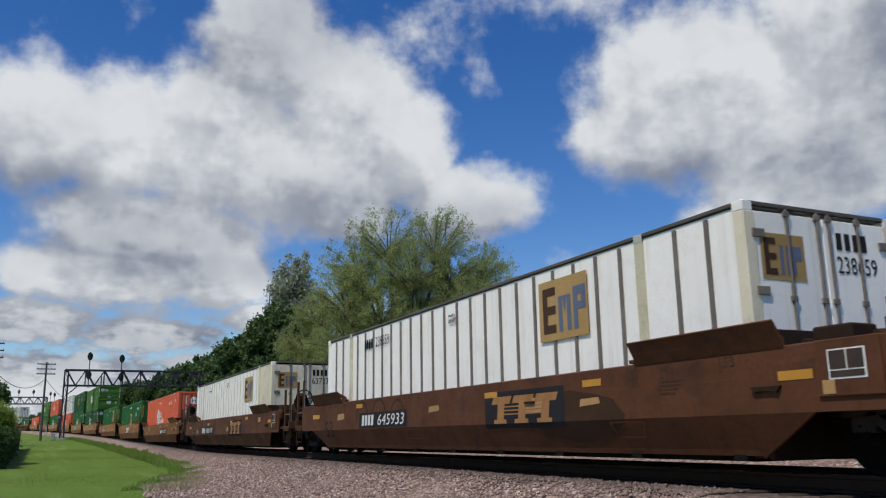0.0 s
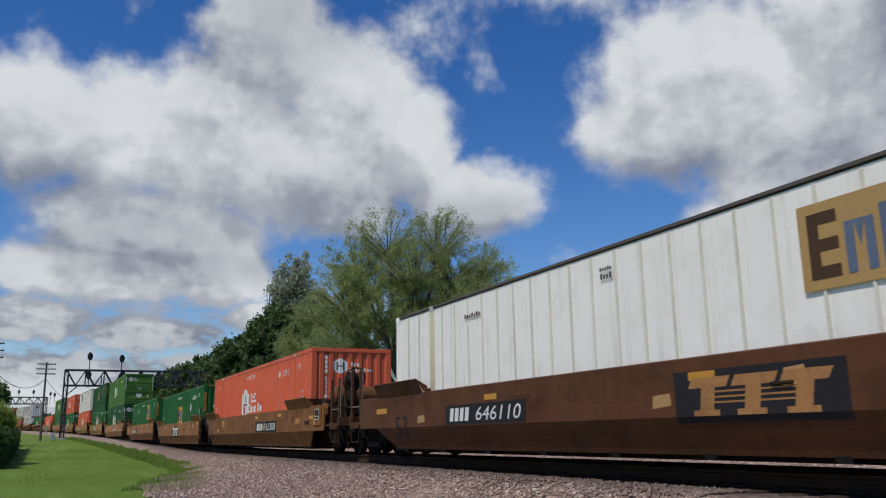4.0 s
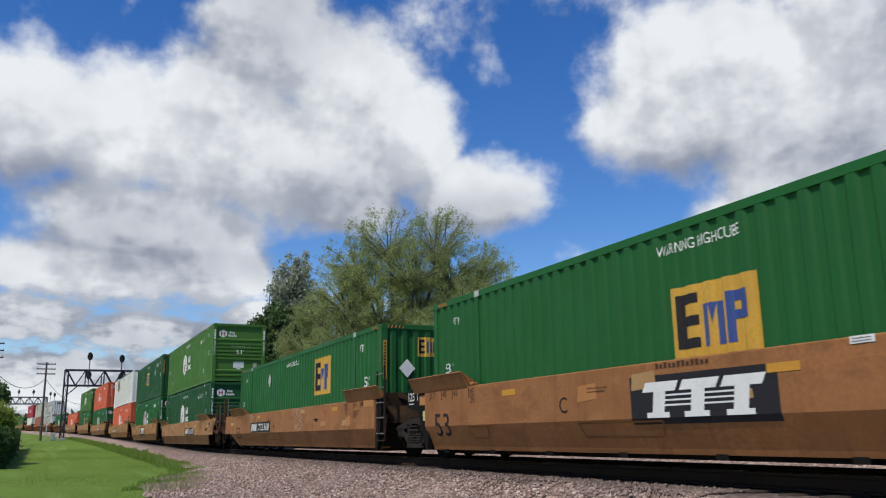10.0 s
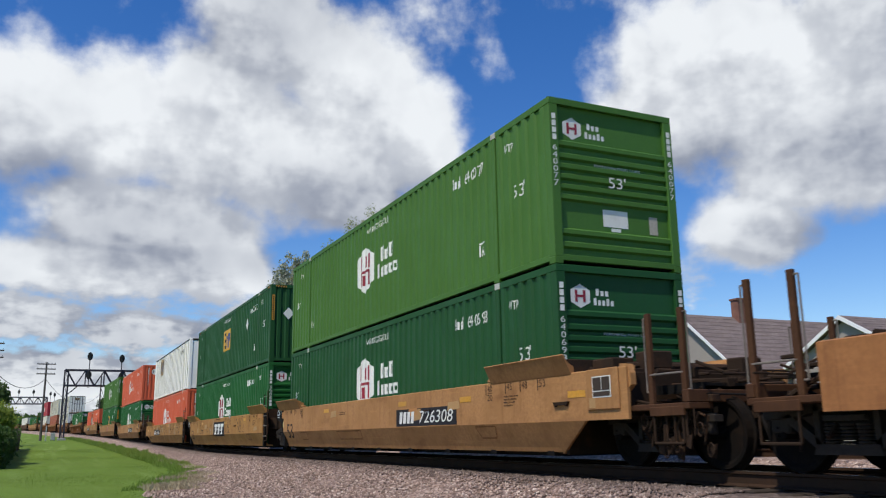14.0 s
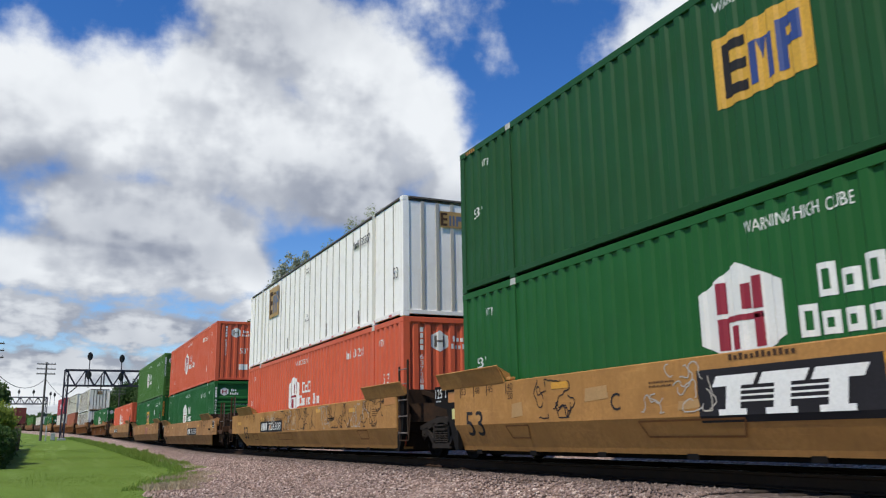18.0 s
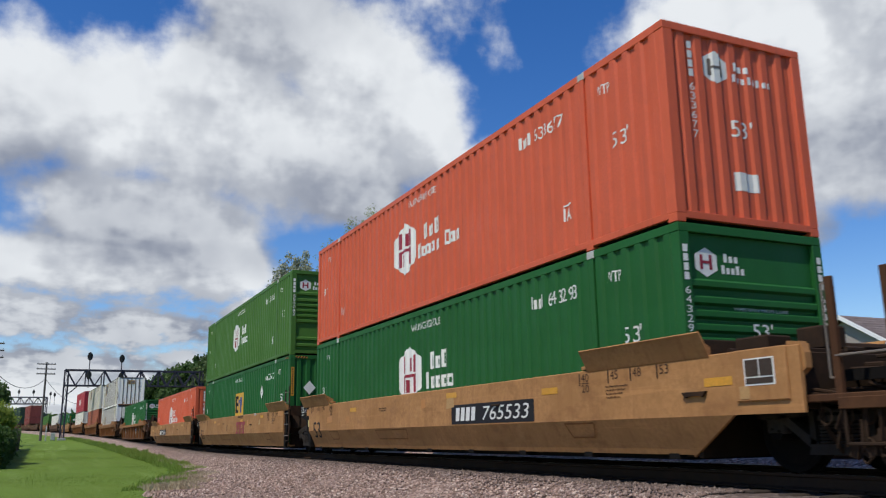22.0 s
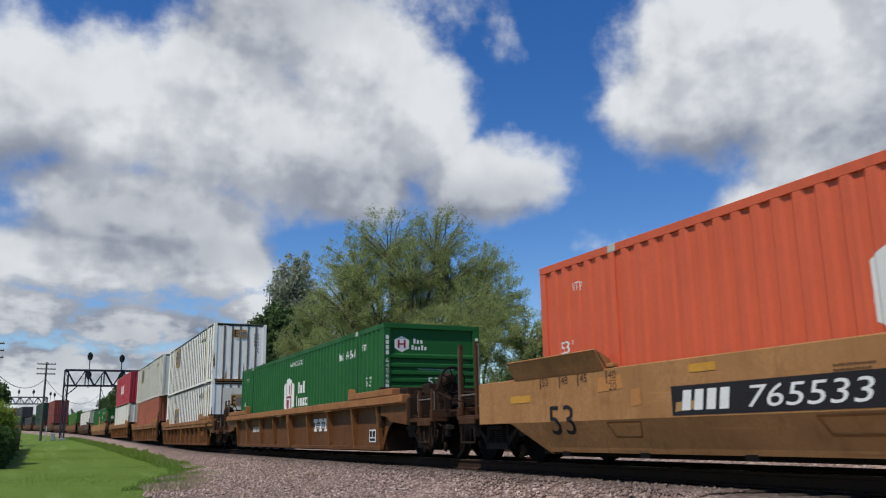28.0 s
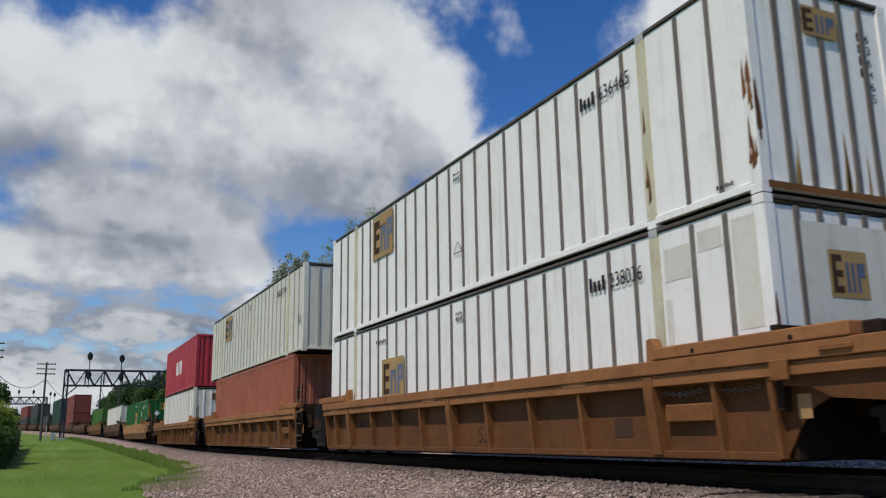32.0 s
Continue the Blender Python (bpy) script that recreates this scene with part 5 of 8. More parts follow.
def coupled_end(car, material, rear, brake, tank, post_top=2.06):
    """The platform beyond the well: sill, deck, posts, steps, coupler and brake gear."""
    m = at_end(rear)
    key = (material.name,)
    def piece(name, *dims, bevel=0.01):
        part(name, once(("end", name, dims), lambda: to_mesh(name, block(bmesh.new(), *dims, bevel), M_GEAR)), None, car, at=m)
    piece("centre_sill", 0.0, 3.05, -0.36, 0.36, 0.62, 0.98, bevel=0.02)
    piece("bulkhead", 0.02, 0.12, -1.44, 1.44, 0.68, 1.62)
    piece("well_end_wall", -0.25, -0.12, -1.24, 1.24, 0.17, 1.3)
    piece("end_floor", 0.13, 1.7, -1.1, 1.1, 0.99, 1.05)
    piece("bolster_beam", 1.6, 2.4, -0.9, 0.9, 0.70, 0.92)
    piece("end_shroud", 0.02, 0.1, -1.28, 1.28, 0.16, 0.675)
    for s in (-1, 1):
        part("side_gusset", once(("gusset", s), lambda: to_mesh("side_gusset", extrude(bmesh.new(), [(0.13, 0.95), (0.5, 0.92), (0.75, 0.8), (1.71, 0.72), (1.71, 1.28), (0.13, 1.28)], "y", *sorted((s * 1.36, s * 1.44))), M_UMBER)), None, car, at=m)
    piece("end_cover", 0.13, 1.7, -1.3, 1.3, 1.3, 1.36)
    piece("end_beam", 1.72, 1.84, -1.42, 1.42, 0.7, 1.3)
    def deck():
        bm = block(bmesh.new(), 1.84, 3.0, -1.42, -1.02, 0.76, 0.84, 0.01)
        block(bm, 1.84, 3.0, 1.02, 1.42, 0.76, 0.84, 0.01)
        block(bm, 2.88, 3.0, -1.42, 1.42, 0.84, 1.0, 0.01)
        for s in (-1, 1):
            block(bm, 2.25, 2.9, *sorted((s * 1.38, s * 1.43)), 0.68, 0.8, 0.008)
        return to_mesh("step_deck", bm, M_POST)
    part("step_deck", once(("deck", *key), deck), None, car, at=m)
    part("cross_walk", once("walk", lambda: to_mesh("cross_walk", block(block(bmesh.new(), 1.9, 2.8, -0.95, 0.95, 1.06, 1.1), 1.9, 2.8, -1.0, -0.95, 0.98, 1.1), M_UNDER)), None, car, at=m)
    post = once(("hpost", *key, post_top), lambda: to_mesh("handrail_post", block(bmesh.new(), -0.042, 0.042, -0.03, 0.03, 0.8, post_top, 0.006), M_POST))
    for s in (-1, 1):
        for x in (2.25, 2.9):
            p = part("handrail_post", post, None, car, at=m @ Matrix.Translation((x, s * 1.36, 0)))
            bm = bmesh.new()
            hook(bm, (0, 0, 1.0), (0, 0, post_top - 0.06), (-0.1 if x < 2.5 else 0.1, 0, 0), 0.012)
            part("grab_iron", once(("grab", x < 2.5, post_top), lambda b=bm: to_mesh("grab_iron", b, M_RIB)), None, p)
        def steps(s=s):
            bm = bmesh.new()
            for z in (0.34,):
                rod(bm, (2.3, s * 1.4, z), (2.85, s * 1.4, z), 0.018, sides=6)
            for x in (2.3, 2.85):
                rod(bm, (x, s * 1.4, 0.34), (x, s * 1.4, 0.8), 0.016, sides=6)
            return to_mesh("sill_step", bm, M_GEAR)
        part("sill_step", once(("steps", s), steps), None, car, at=m)
        part("hand_bar", once(("hand_bar", s), lambda s=s: to_mesh("hand_bar", rod(bmesh.new(), (2.25, s * 1.38, 1.22), (2.9, s * 1.38, 1.22), 0.014, sides=6), M_RIB)), None, car, at=m)
    def coupler():
        bm = block(bmesh.new(), 3.0, 3.3, -0.09, 0.09, 0.76, 0.94, 0.02)
        block(bm, 3.26, 3.46, -0.16, 0.16, 0.68, 1.0, 0.04)
        block(bm, 3.4, 3.5, -0.16, -0.04, 0.7, 0.98, 0.03)
        rod(bm, (2.95, -1.3, 0.95), (3.2, -0.15, 0.92), 0.014, sides=6)
        for s in (-0.3, 0.22):
            rod(bm, (3.05, s, 0.7), (3.2, s, 0.36), 0.03, sides=6), rod(bm, (3.2, s, 0.36), (3.48, s * 0.6, 0.3), 0.03, sides=6)
        return to_mesh("coupler", bm, M_UNDER)
    part("coupler", once("coupler", coupler), None, car, "black steel coupler and hoses", at=m)
    def rigging():
        bm = bmesh.new()
        rng = random.Random(9)
        for y, z in ((-0.7, 1.18), (-0.45, 1.24), (0.5, 1.2), (0.8, 1.3)):
            rod(bm, (0.3, y, z), (2.8, y * 0.9, z - 0.1), 0.03, sides=6)
        for x in (0.5, 0.9, 1.4):
            rod(bm, (x, -1.1, 1.42), (x + 0.1, 1.1, 1.42), 0.05, sides=8)
        block(bm, 0.7, 1.2, -1.2, -0.8, 1.36, 1.56, 0.02), block(bm, 1.35, 1.7, -0.9, -0.5, 1.36, 1.62, 0.02)
        block(bm, 2.0, 2.3, 0.2, 0.6, 1.1, 1.5, 0.02)
        # pipes, levers and hoses hung about the platform
        for i in range(54):
            x, y, z = rng.uniform(1.7, 3.1), rng.uniform(-1.35, 1.2), rng.uniform(0.45, 1.35)
            way = rng.choice(((0.5, 0, 0), (0, 0.6, 0), (0.1, 0.1, 0.35), (0.35, 0.2, -0.15), (0, 0.3, -0.3)))
            rod(bm, (x, y, z), (x + way[0] * rng.uniform(0.4, 1.2), y + way[1] * rng.uniform(0.4, 1.2), z + way[2]), rng.uniform(0.012, 0.03), sides=6)
        for i in range(26):
            x, y, z = rng.uniform(1.8, 3.05), rng.uniform(-1.3, 1.0), rng.uniform(0.5, 1.15)
            a, b, c = rng.uniform(0.05, 0.16), rng.uniform(0.05, 0.16), rng.uniform(0.05, 0.16)
            block(bm, x, x + a, y, y + b, z, z + c, 0.01)
        for i in range(4):
            y = -1.32 + i * 0.04
            torus(bm, (2.0 + i * 0.22, y, 0.62), (0.2, 1, 0), 0.09, 0.012, 12, 5)
        for i in range(22):
            x, y, z = rng.uniform(1.9, 3.1), rng.uniform(-1.38, -1.16), rng.uniform(0.55, 0.8)
            d = rng.uniform(0.12, 0.4)
            rod(bm, (x, y, z), (x + rng.uniform(-0.12, 0.12), y, z - d), rng.uniform(0.008, 0.022), sides=6)
            if i % 3 == 0:
                torus(bm, (x, y, z - d - 0.06), (0.3, 1, 0), rng.uniform(0.05, 0.1), 0.012, 12, 5)
            if i % 4 == 0:
                extrude(bm, [(x, z - d), (x + 0.1, z - d + 0.02), (x + 0.06, z - d - 0.16), (x - 0.04, z - d - 0.12)], "y", y, y + 0.02)
        for k in range(3):
            rod(bm, (1.75 + 0.05 * k, -1.32, 0.92 - 0.05 * k), (2.9, -1.3, 0.72 - 0.04 * k), 0.018, sides=6)
        return to_mesh("brake_rigging", bm, M_GEAR)
    part("brake_rigging", once("rigging", rigging), None, car, "tangle of brake pipes and levers", at=m)
    if tank:
        def make_tank():
            bm = rod(bmesh.new(), (1.3, -1.0, 1.66), (1.3, 0.3, 1.66), 0.26, sides=20)
            rod(bm, (1.3, 0.3, 1.66), (1.3, 0.39, 1.66), 0.26, 0.12, 20), rod(bm, (1.3, -1.09, 1.66), (1.3, -1.0, 1.66), 0.12, 0.26, 20)
            block(bm, 1.12, 1.48, -0.8, -0.7, 1.3, 1.5), block(bm, 1.12, 1.48, 0.0, 0.1, 1.3, 1.5)
            return to_mesh("air_reservoir", bm, M_UMBER)
        part("air_reservoir", once("tank", make_tank), None, car, "brown air reservoir", at=m)
    if brake:
        hub = float(brake) if brake is not True else 1.85
        def stand():
            bm = block(bmesh.new(), 2.56, 2.72, -1.12, -0.8, 0.9, hub + 0.06, 0.02)
            rod(bm, (2.72, -0.95, hub), (2.98, -0.95, hub), 0.2, 0.13, 14)
            rod(bm, (2.72, -0.95, hub - 0.12), (2.8, -0.95, hub - 0.12), 0.26, 0.22, 14)
            rod(bm, (2.84, -1.0, hub - 0.1), (2.84, -0.95, 0.8), 0.03, sides=6)
            block(bm, 2.74, 2.9, -1.1, -0.88, hub - 0.62, hub - 0.3, 0.03)
            return to_mesh("brake_stand", bm, M_GEAR)
        b = part("brake_stand", once(("stand", hub), stand), None, car, "hand brake housing", at=m)
        def wheel():
            bm = torus(bmesh.new(), (3.05, -0.95, hub), (1, 0, 0), 0.27, 0.02, 24, 6)
            for k in range(7):
                a = 2 * math.pi * k / 7
                rod(bm, (3.05, -0.95, hub), (3.05, -0.95 + 0.27 * math.cos(a), hub + 0.27 * math.sin(a)), 0.013, sides=5)
            rod(bm, (2.96, -0.95, hub), (3.08, -0.95, hub), 0.05, sides=10)
            return to_mesh("hand_wheel", bm, M_UNDER)
        part("hand_wheel", once(("hwheel", hub), wheel), None, b, "spoked brake wheel")


def joint_end(car, material, rear):
    """The short end over a shared truck: tapered casting, ladder, and on the rear the dark capacity panel."""
    m = at_end(rear)
    def casting():
        bm = extrude(bmesh.new(), [(-1.42, 0.66), (-1.42, 1.5), (1.42, 1.5), (1.42, 0.66), (0.9, 0.5), (-0.9, 0.5)], "x", 0.02, 0.14)
        block(bm, -0.25, 0.02, -1.24, 1.24, 0.17, 1.3)
        low = [(0.14, -1.3), (0.14, 1.3), (1.2, 0.35), (1.2, -0.35)]
        extrude(bm, low, "z", 0.78, 1.18)
        block(bm, 1.0, 1.53, -0.3, 0.3, 0.74, 1.05)
        for y in (-0.9, 0.9):
            beam(bm, (0.1, y, 1.45), (0.9, y * 0.4, 1.15), 0.08, 0.1)
        return to_mesh("end_casting", bm, M_GEAR)
    part("end_casting", once("joint_casting", casting), None, car, "dark tapered end casting", at=m)
    for s in (-1, 1):
        def side_box():
            bm = bmesh.new()
            extrude(bm, [(0.0, 1.46), (1.03, 1.43), (1.05, 1.07), (0.5, 0.98), (0.12, 0.2), (0.0, 0.2)] if rear else [(0.0, 1.40), (0.42, 1.36), (0.3, 0.5), (0.12, 0.2), (0.0, 0.2)], "y", *sorted((s * 1.36, s * 1.46)))
            return to_mesh("end_side_panel", bm, M_UNDER)
        part("end_side_panel", once(("side_box", rear, s), side_box), None, car, "black end side panel", at=m)
    if not rear:
        for s in (-1, 1):
            def ladder(s=s):
                bm = bmesh.new()
                for x in (0.16, 0.64):
                    beam(bm, (x, s * 1.47, 0.5), (x, s * 1.47, 2.0 if x < 0.4 else 2.12), 0.03, 0.06)
                return to_mesh("ladder", bm, M_GEAR)
            l = part("ladder", once(("ladder", s, material is M_BROWN), ladder), None, car, "steel end ladder", at=m)
            rung = once(("rung", s), lambda s=s: to_mesh("rung", rod(rod(bmesh.new(), (0.16, s * 1.49, 0), (0.64, s * 1.49, 0), 0.013, sides=6), (0.16, s * 1.49, 0.03), (0.16, s * 1.49, -0.03), 0.013, sides=6), M_RIB))
            for z in (0.54, 0.9, 1.25, 1.6, 1.92):
                part("rung", rung, None, l, at=Matrix.Translation((0, 0, z)))
            bm = bmesh.new()
            hook(bm, (0.2, s * 1.44, 0.95), (0.7, s * 1.44, 0.95), (0, s * 0.05, -0.57), 0.016)
            part("sill_step", bm, M_GEAR, car, at=m)


def placard(car, x0, z0, x1, z1, material=M_SLATE):
    p = stick(car, "data_panel", draw_rect(bmesh.new(), x0, z0, x1, z1), M_CHALK, y=-1.53, label="white-framed black test panel")
    bm = bmesh.new()
    w, h = x1 - x0, z1 - z0
    draw_rect(bm, x0 + 0.045 * w, z0 + 0.33 * h, x0 + 0.49 * w, z1 - 0.05 * h), draw_rect(bm, x0 + 0.525 * w, z0 + 0.33 * h, x1 - 0.045 * w, z1 - 0.05 * h)
    draw_rect(bm, x0 + 0.045 * w, z0 + 0.06 * h, x1 - 0.045 * w, z0 + 0.28 * h)
    stick(p, "panel_field", bm, material, y=-1.53, proud=0.008)


def plate(car, x0, z0, x1, z1, number, on_black=True):
    """Reporting plate: bars for the owner's letters, then the number."""
    if on_black:
        stick(car, "number_plate", draw_rect(bmesh.new(), x0, z0, x1, z1), M_INK, y=-1.5, label="black painted panel")
    w, h = x1 - x0, z1 - z0
    bm = draw_bars(bmesh.new(), x0 + 0.06 * w, z0 + 0.16 * h, x0 + 0.34 * w, z1 - 0.16 * h, 4, 0.18, 0.3, seed=2, even=True)
    draw_text(bm, number, x0 + 0.42 * w, z0 + 0.16 * h, x1 - 0.05 * w, z1 - 0.16 * h, 0.2)
    stick(car, "car_number", bm, M_CHALK, y=-1.5, proud=0.008, label="white italic number")


def owner_sign(car, x0, z0, x1, z1, ink=M_CHALK, panel=True):
    """The owner's badge: three slabs with feet across fine lines."""
    if panel:
        stick(car, "badge_panel", draw_rect(bmesh.new(), x0, z0, x1, z1), M_INK, y=-1.5, label="black badge panel", slope=lean_in)
    w, h = x1 - x0, z1 - z0
    bm = bmesh.new()
    for k in (0.08, 0.36, 0.64):
        a = x0 + k * w
        draw_rect(bm, a + 0.02 * w, z1 - 0.34 * h, a + 0.27 * w, z1 - 0.14 * h, 0.03 * w)
        draw_rect(bm, a + 0.09 * w, z0 + 0.14 * h, a + 0.18 * w, z1 - 0.34 * h, 0.02 * w)
        draw_rect(bm, a + 0.05 * w, z0 + 0.13 * h, a + 0.22 * w, z0 + 0.24 * h)
    for k in (0.36, 0.46, 0.56):
        draw_rect(bm, x0 + 0.2 * w, z0 + k * h, x1 - 0.2 * w, z0 + (k + 0.035) * h)
    stick(car, "badge_inlay", bm, ink, y=-1.5, proud=0.008, label="slab badge", slope=lean_in)


def lean_in(z):
    return max(0.0, 0.66 - z) * 0.445


def well_notes(car, rng, ribbed=False, graffiti=0):
    """Load-point marks, reflectors, touch-up patches and spray scrawl along a side."""
    bm = bmesh.new()
    for x, txt in ((-2.05, "40"), (-1.35, "45"), (-0.85, "48"), (-0.3, "53")):
        for k in (x, -LENGTH - x):
            draw_rect(bm, k - 0.1, 1.16, k - 0.07, 1.34)
            draw_text(bm, txt, k - 0.04, 1.21, k + 0.14, 1.33)
            if txt == "40":
                draw_text(bm, "20", k - 0.04, 1.06, k + 0.14, 1.17), draw_rect(bm, k - 0.04, 1.185, k + 0.14, 1.195)
    stick(car, "load_marking", bm, M_GHOST, y=-1.5, proud=0.005, label="dark load-point numbers")
    for x in (-12.4 + rng.uniform(-1, 1), -6.6 + rng.uniform(-0.5, 0.5), -3.2):
        z = rng.uniform(1.08, 1.2)
        stick(car, "reflector", draw_rect(bmesh.new(), x, z, x + 0.46, z + 0.1), M_SAFETY, y=-1.5, proud=0.005, label="yellow reflector strip")
    for i in range(4):
        x, z = rng.uniform(-15, -1), rng.uniform(0.72, 1.05)
        w, h = rng.uniform(0.2, 0.6), rng.uniform(0.12, 0.28)
        bm = draw_poly(bmesh.new(), [(x, z), (x + w, z + 0.03), (x + w * 0.95, z + h), (x + 0.03, z + h * 0.9)])
        stick(car, "touch_up_patch", bm, M_PALE if rng.random() < 0.6 or car["label"].startswith("dark") else M_PATCH, y=-1.5, proud=0.0045, label="touch-up paint patch")
    bm = bmesh.new()
    for x0, rows in ((-1.5, 4), (-10.4, 2)):
        for r in range(rows):
            draw_bars(bm, x0, 1.1 - r * 0.05, x0 + 0.5 - 0.06 * r, 1.125 - r * 0.05, 14, seed=r)
    tagged(stick(car, "small_print", bm, M_GHOST, y=-1.5, proud=0.0055, label="small dark lettering"), kind="stuff")
    for g in range(graffiti):
        bm = bmesh.new()
        x = -13 + g * 12.0 / max(graffiti, 1) + rng.uniform(-0.3, 0.3)
        for stroke in range(9):
            pts, px, pz = [], x + rng.uniform(0, 0.95), rng.uniform(0.8, 1.22)
            a = rng.uniform(0, 6.28)
            for k in range(14):
                a += rng.uniform(-1.0, 1.2)
                px, pz = px + 0.05 * math.cos(a), min(1.32, max(0.72, pz + 0.06 * math.sin(a)))
                pts.append((px, pz))
            draw_line(bm, pts, 0.017)
        stick(car, "spray_scrawl", bm, M_SCRAWL if graffiti == 2 else (M_INK, M_SCRAWL, M_INK)[g % 3], y=-1.5, proud=0.006, label="sprayed scrawl")


def smooth_well(label, material, front, rear, number, seed, sign=None, plate_at=None, graffiti=0, brake=False, letter="", dark_end=False):
    """A folded-plate well car; its front container end is at x = 0."""
    car = thing("well_car", label, "well car", group="well cars of the train")
    rng = random.Random(seed)
    x1, x0 = (1.9 if front == "coupled" else 0.05), (-LENGTH - (1.9 if rear == "coupled" else 0.05))
    for s in (-1, 1):
        for upper in (True, False):
            me = once(("plates", material.name, front, rear, s, upper), lambda: to_mesh("side_sheet", side_plates(x0, x1, front == "coupled", rear == "coupled", s, upper), material))
            part("upper_side_sheet" if upper else "lower_side_sheet", me, None, car)
    def floor():
        bm = block(bmesh.new(), -LENGTH + 0.3, -0.3, -1.1, 1.1, 0.13, 0.2)
        for k in range(9):
            block(bm, -0.5 - k * 1.9, -0.3 - k * 1.9, -1.3, 1.3, 0.14, 0.26)
        return to_mesh("well_floor", bm, M_UNDER)
    part("well_floor", once("well_floor", floor), None, car)
    wheels = []
    for rear_end, kind in ((False, front), (True, rear)):
        guides(car, material, rear_end)
        if kind == "coupled":
            coupled_end(car, material, rear_end, 0 if rear_end else brake, brake in (True, 2.05) and not rear_end, 2.2 if rear_end else 2.04)
            wheels += [(w, k) for w, k in truck(car, 1.98 if not rear_end else -LENGTH - 1.98)]
        else:
            joint_end(car, material, rear_end)
            if not rear_end:
                wheels += truck(car, 1.53)
    well_notes(car, rng, graffiti=graffiti)
    if sign:
        owner_sign(car, sign, 0.58, sign + (2.05 if letter == "C" else 2.55), 1.2, M_TAN if material is M_BROWN else M_MARK if letter == "C" else M_CHALK, letter != "C")
    if plate_at:
        plate(car, plate_at, 0.68, plate_at + 3.05, 1.04, number)
        if letter and letter != "C":
            stick(car, "unit_letter", draw_text(bmesh.new(), letter, plate_at + (3.45 if front == "joint" else -0.6), 0.78, plate_at + (3.66 if front == "joint" else -0.39), 1.0), M_INK, y=-1.5)
    if sign and front == "joint":
        at = sign - 1.75
        stick(car, "unit_letter", draw_text(bmesh.new(), "C", at, 0.78, at + 0.22, 1.02), M_INK, y=-1.5)
        bm = draw_rect(bmesh.new(), sign + 3.5, 1.3, sign + 3.78, 1.375)
        stick(car, "data_plate", bm, M_CHALK, y=-1.5, proud=0.008, label="small white riveted plate")
        bm = bmesh.new()
        for k in range(2):
            draw_bars(bm, sign + 3.53, 1.315 + k * 0.03, sign + 3.75, 1.33 + k * 0.03, 7)
        tagged(stick(car, "small_print", bm, M_INK, y=-1.5, proud=0.011), kind="stuff")
        bm = draw_bars(bmesh.new(), sign + 0.55, 1.28, sign + 1.55, 1.35, 12, seed=3)
        tagged(stick(car, "small_print", bm, M_GHOST, y=-1.5, proud=0.006), kind="stuff")
    if front == "coupled":
        box = part("end_panel", once(("end_panel", material.name), lambda: to_mesh("end_panel", block(bmesh.new(), 0.98, 1.74, -1.53, -1.501, 0.8, 1.375, 0.012), material)), None, car, "raised end panel")
        bm = extrude(bmesh.new(), [(1.72, 1.42), (1.9, 1.4), (1.95, 1.28), (1.95, 1.12), (1.76, 0.98), (1.72, 1.0)], "y", -1.47, -1.38)
        part("lifting_bracket", bm, material, car, "slotted lifting bracket")
        part("slot", block(bmesh.new(), 1.82, 1.87, -1.476, -1.472, 1.17, 1.31), M_UNDER, box)
        placard(car, 1.14, 0.97, 1.58, 1.27)
        stick(car, "inspection_tag", draw_rect(bmesh.new(), 1.05, 0.83, 1.2, 0.97), M_PALE, y=-1.53, proud=0.005, label="pale yellow tag")
        stick(car, "reflector", draw_rect(bmesh.new(), 0.46, 1.0, 0.92, 1.1), M_SAFETY, y=-1.5, proud=0.005, label="yellow reflector strip")
    else:
        stick(car, "touch_up_patch", draw_rect(bmesh.new(), -0.7, 1.18, -0.02, 1.34), M_PATCH, y=-1.5, proud=0.006, label="orange patch")
    if seed == 1:
        for x, w, h in ((-3.4, 1.3, 0.4),):
            z = 1.12 - h
            blob = [(x + w * math.cos(a) * rng.uniform(0.75, 1.1), z + h * math.sin(a) * rng.uniform(0.8, 1.05)) for a in [2 * math.pi * i / 18 for i in range(18)]]
            arcs = bmesh.new()
            for cx, r in ((-12.7, 0.42), (-11.55, 0.46), (-10.4, 0.4)):
                draw_line(arcs, [(cx + r * math.cos(k * 0.35), 0.86 + r * 1.05 * math.sin(k * 0.35)) for k in range(10)], 0.07)
            stick(car, "spray_scrawl", arcs, M_SOOT, y=-1.5, proud=0.0042, label="dark sprayed arcs")
            stick(car, "grime_stain", draw_poly(bmesh.new(), [(u, max(v, 0.35)) for u, v in blob]), M_SOOT, y=-1.5, proud=0.003, label="dark grime stain", slope=lean_in)
    big = draw_text(bmesh.new(), "53", -LENGTH + 0.42, 0.46, -LENGTH + 1.1, 0.9)
    stick(car, "length_mark", big, M_INK, y=-1.5, proud=0.006, label="large dark length number", slope=lean_in)
    if rear == "joint":
        bm = draw_text(bmesh.new(), "125 T", -LENGTH - 0.99, 1.2, -LENGTH - 0.44, 1.38)
        draw_bars(bm, -LENGTH - 0.95, 1.13, -LENGTH - 0.7, 1.16, 5)
        stick(car, "capacity_mark", bm, M_CHALK, y=-1.46, proud=0.006, label="white capacity mark")
        stick(car, "reflector", draw_rect(bmesh.new(), -LENGTH - 0.4, 1.1, -LENGTH - 0.05, 1.3), M_PATCH, y=-1.46, proud=0.006, label="orange reflector patch")
        stick(car, "inspection_tag", draw_rect(bmesh.new(), -LENGTH - 0.24, 0.78, -LENGTH - 0.06, 0.98), M_TAG, y=-1.46, proud=0.006, label="pale yellow tag")
    else:
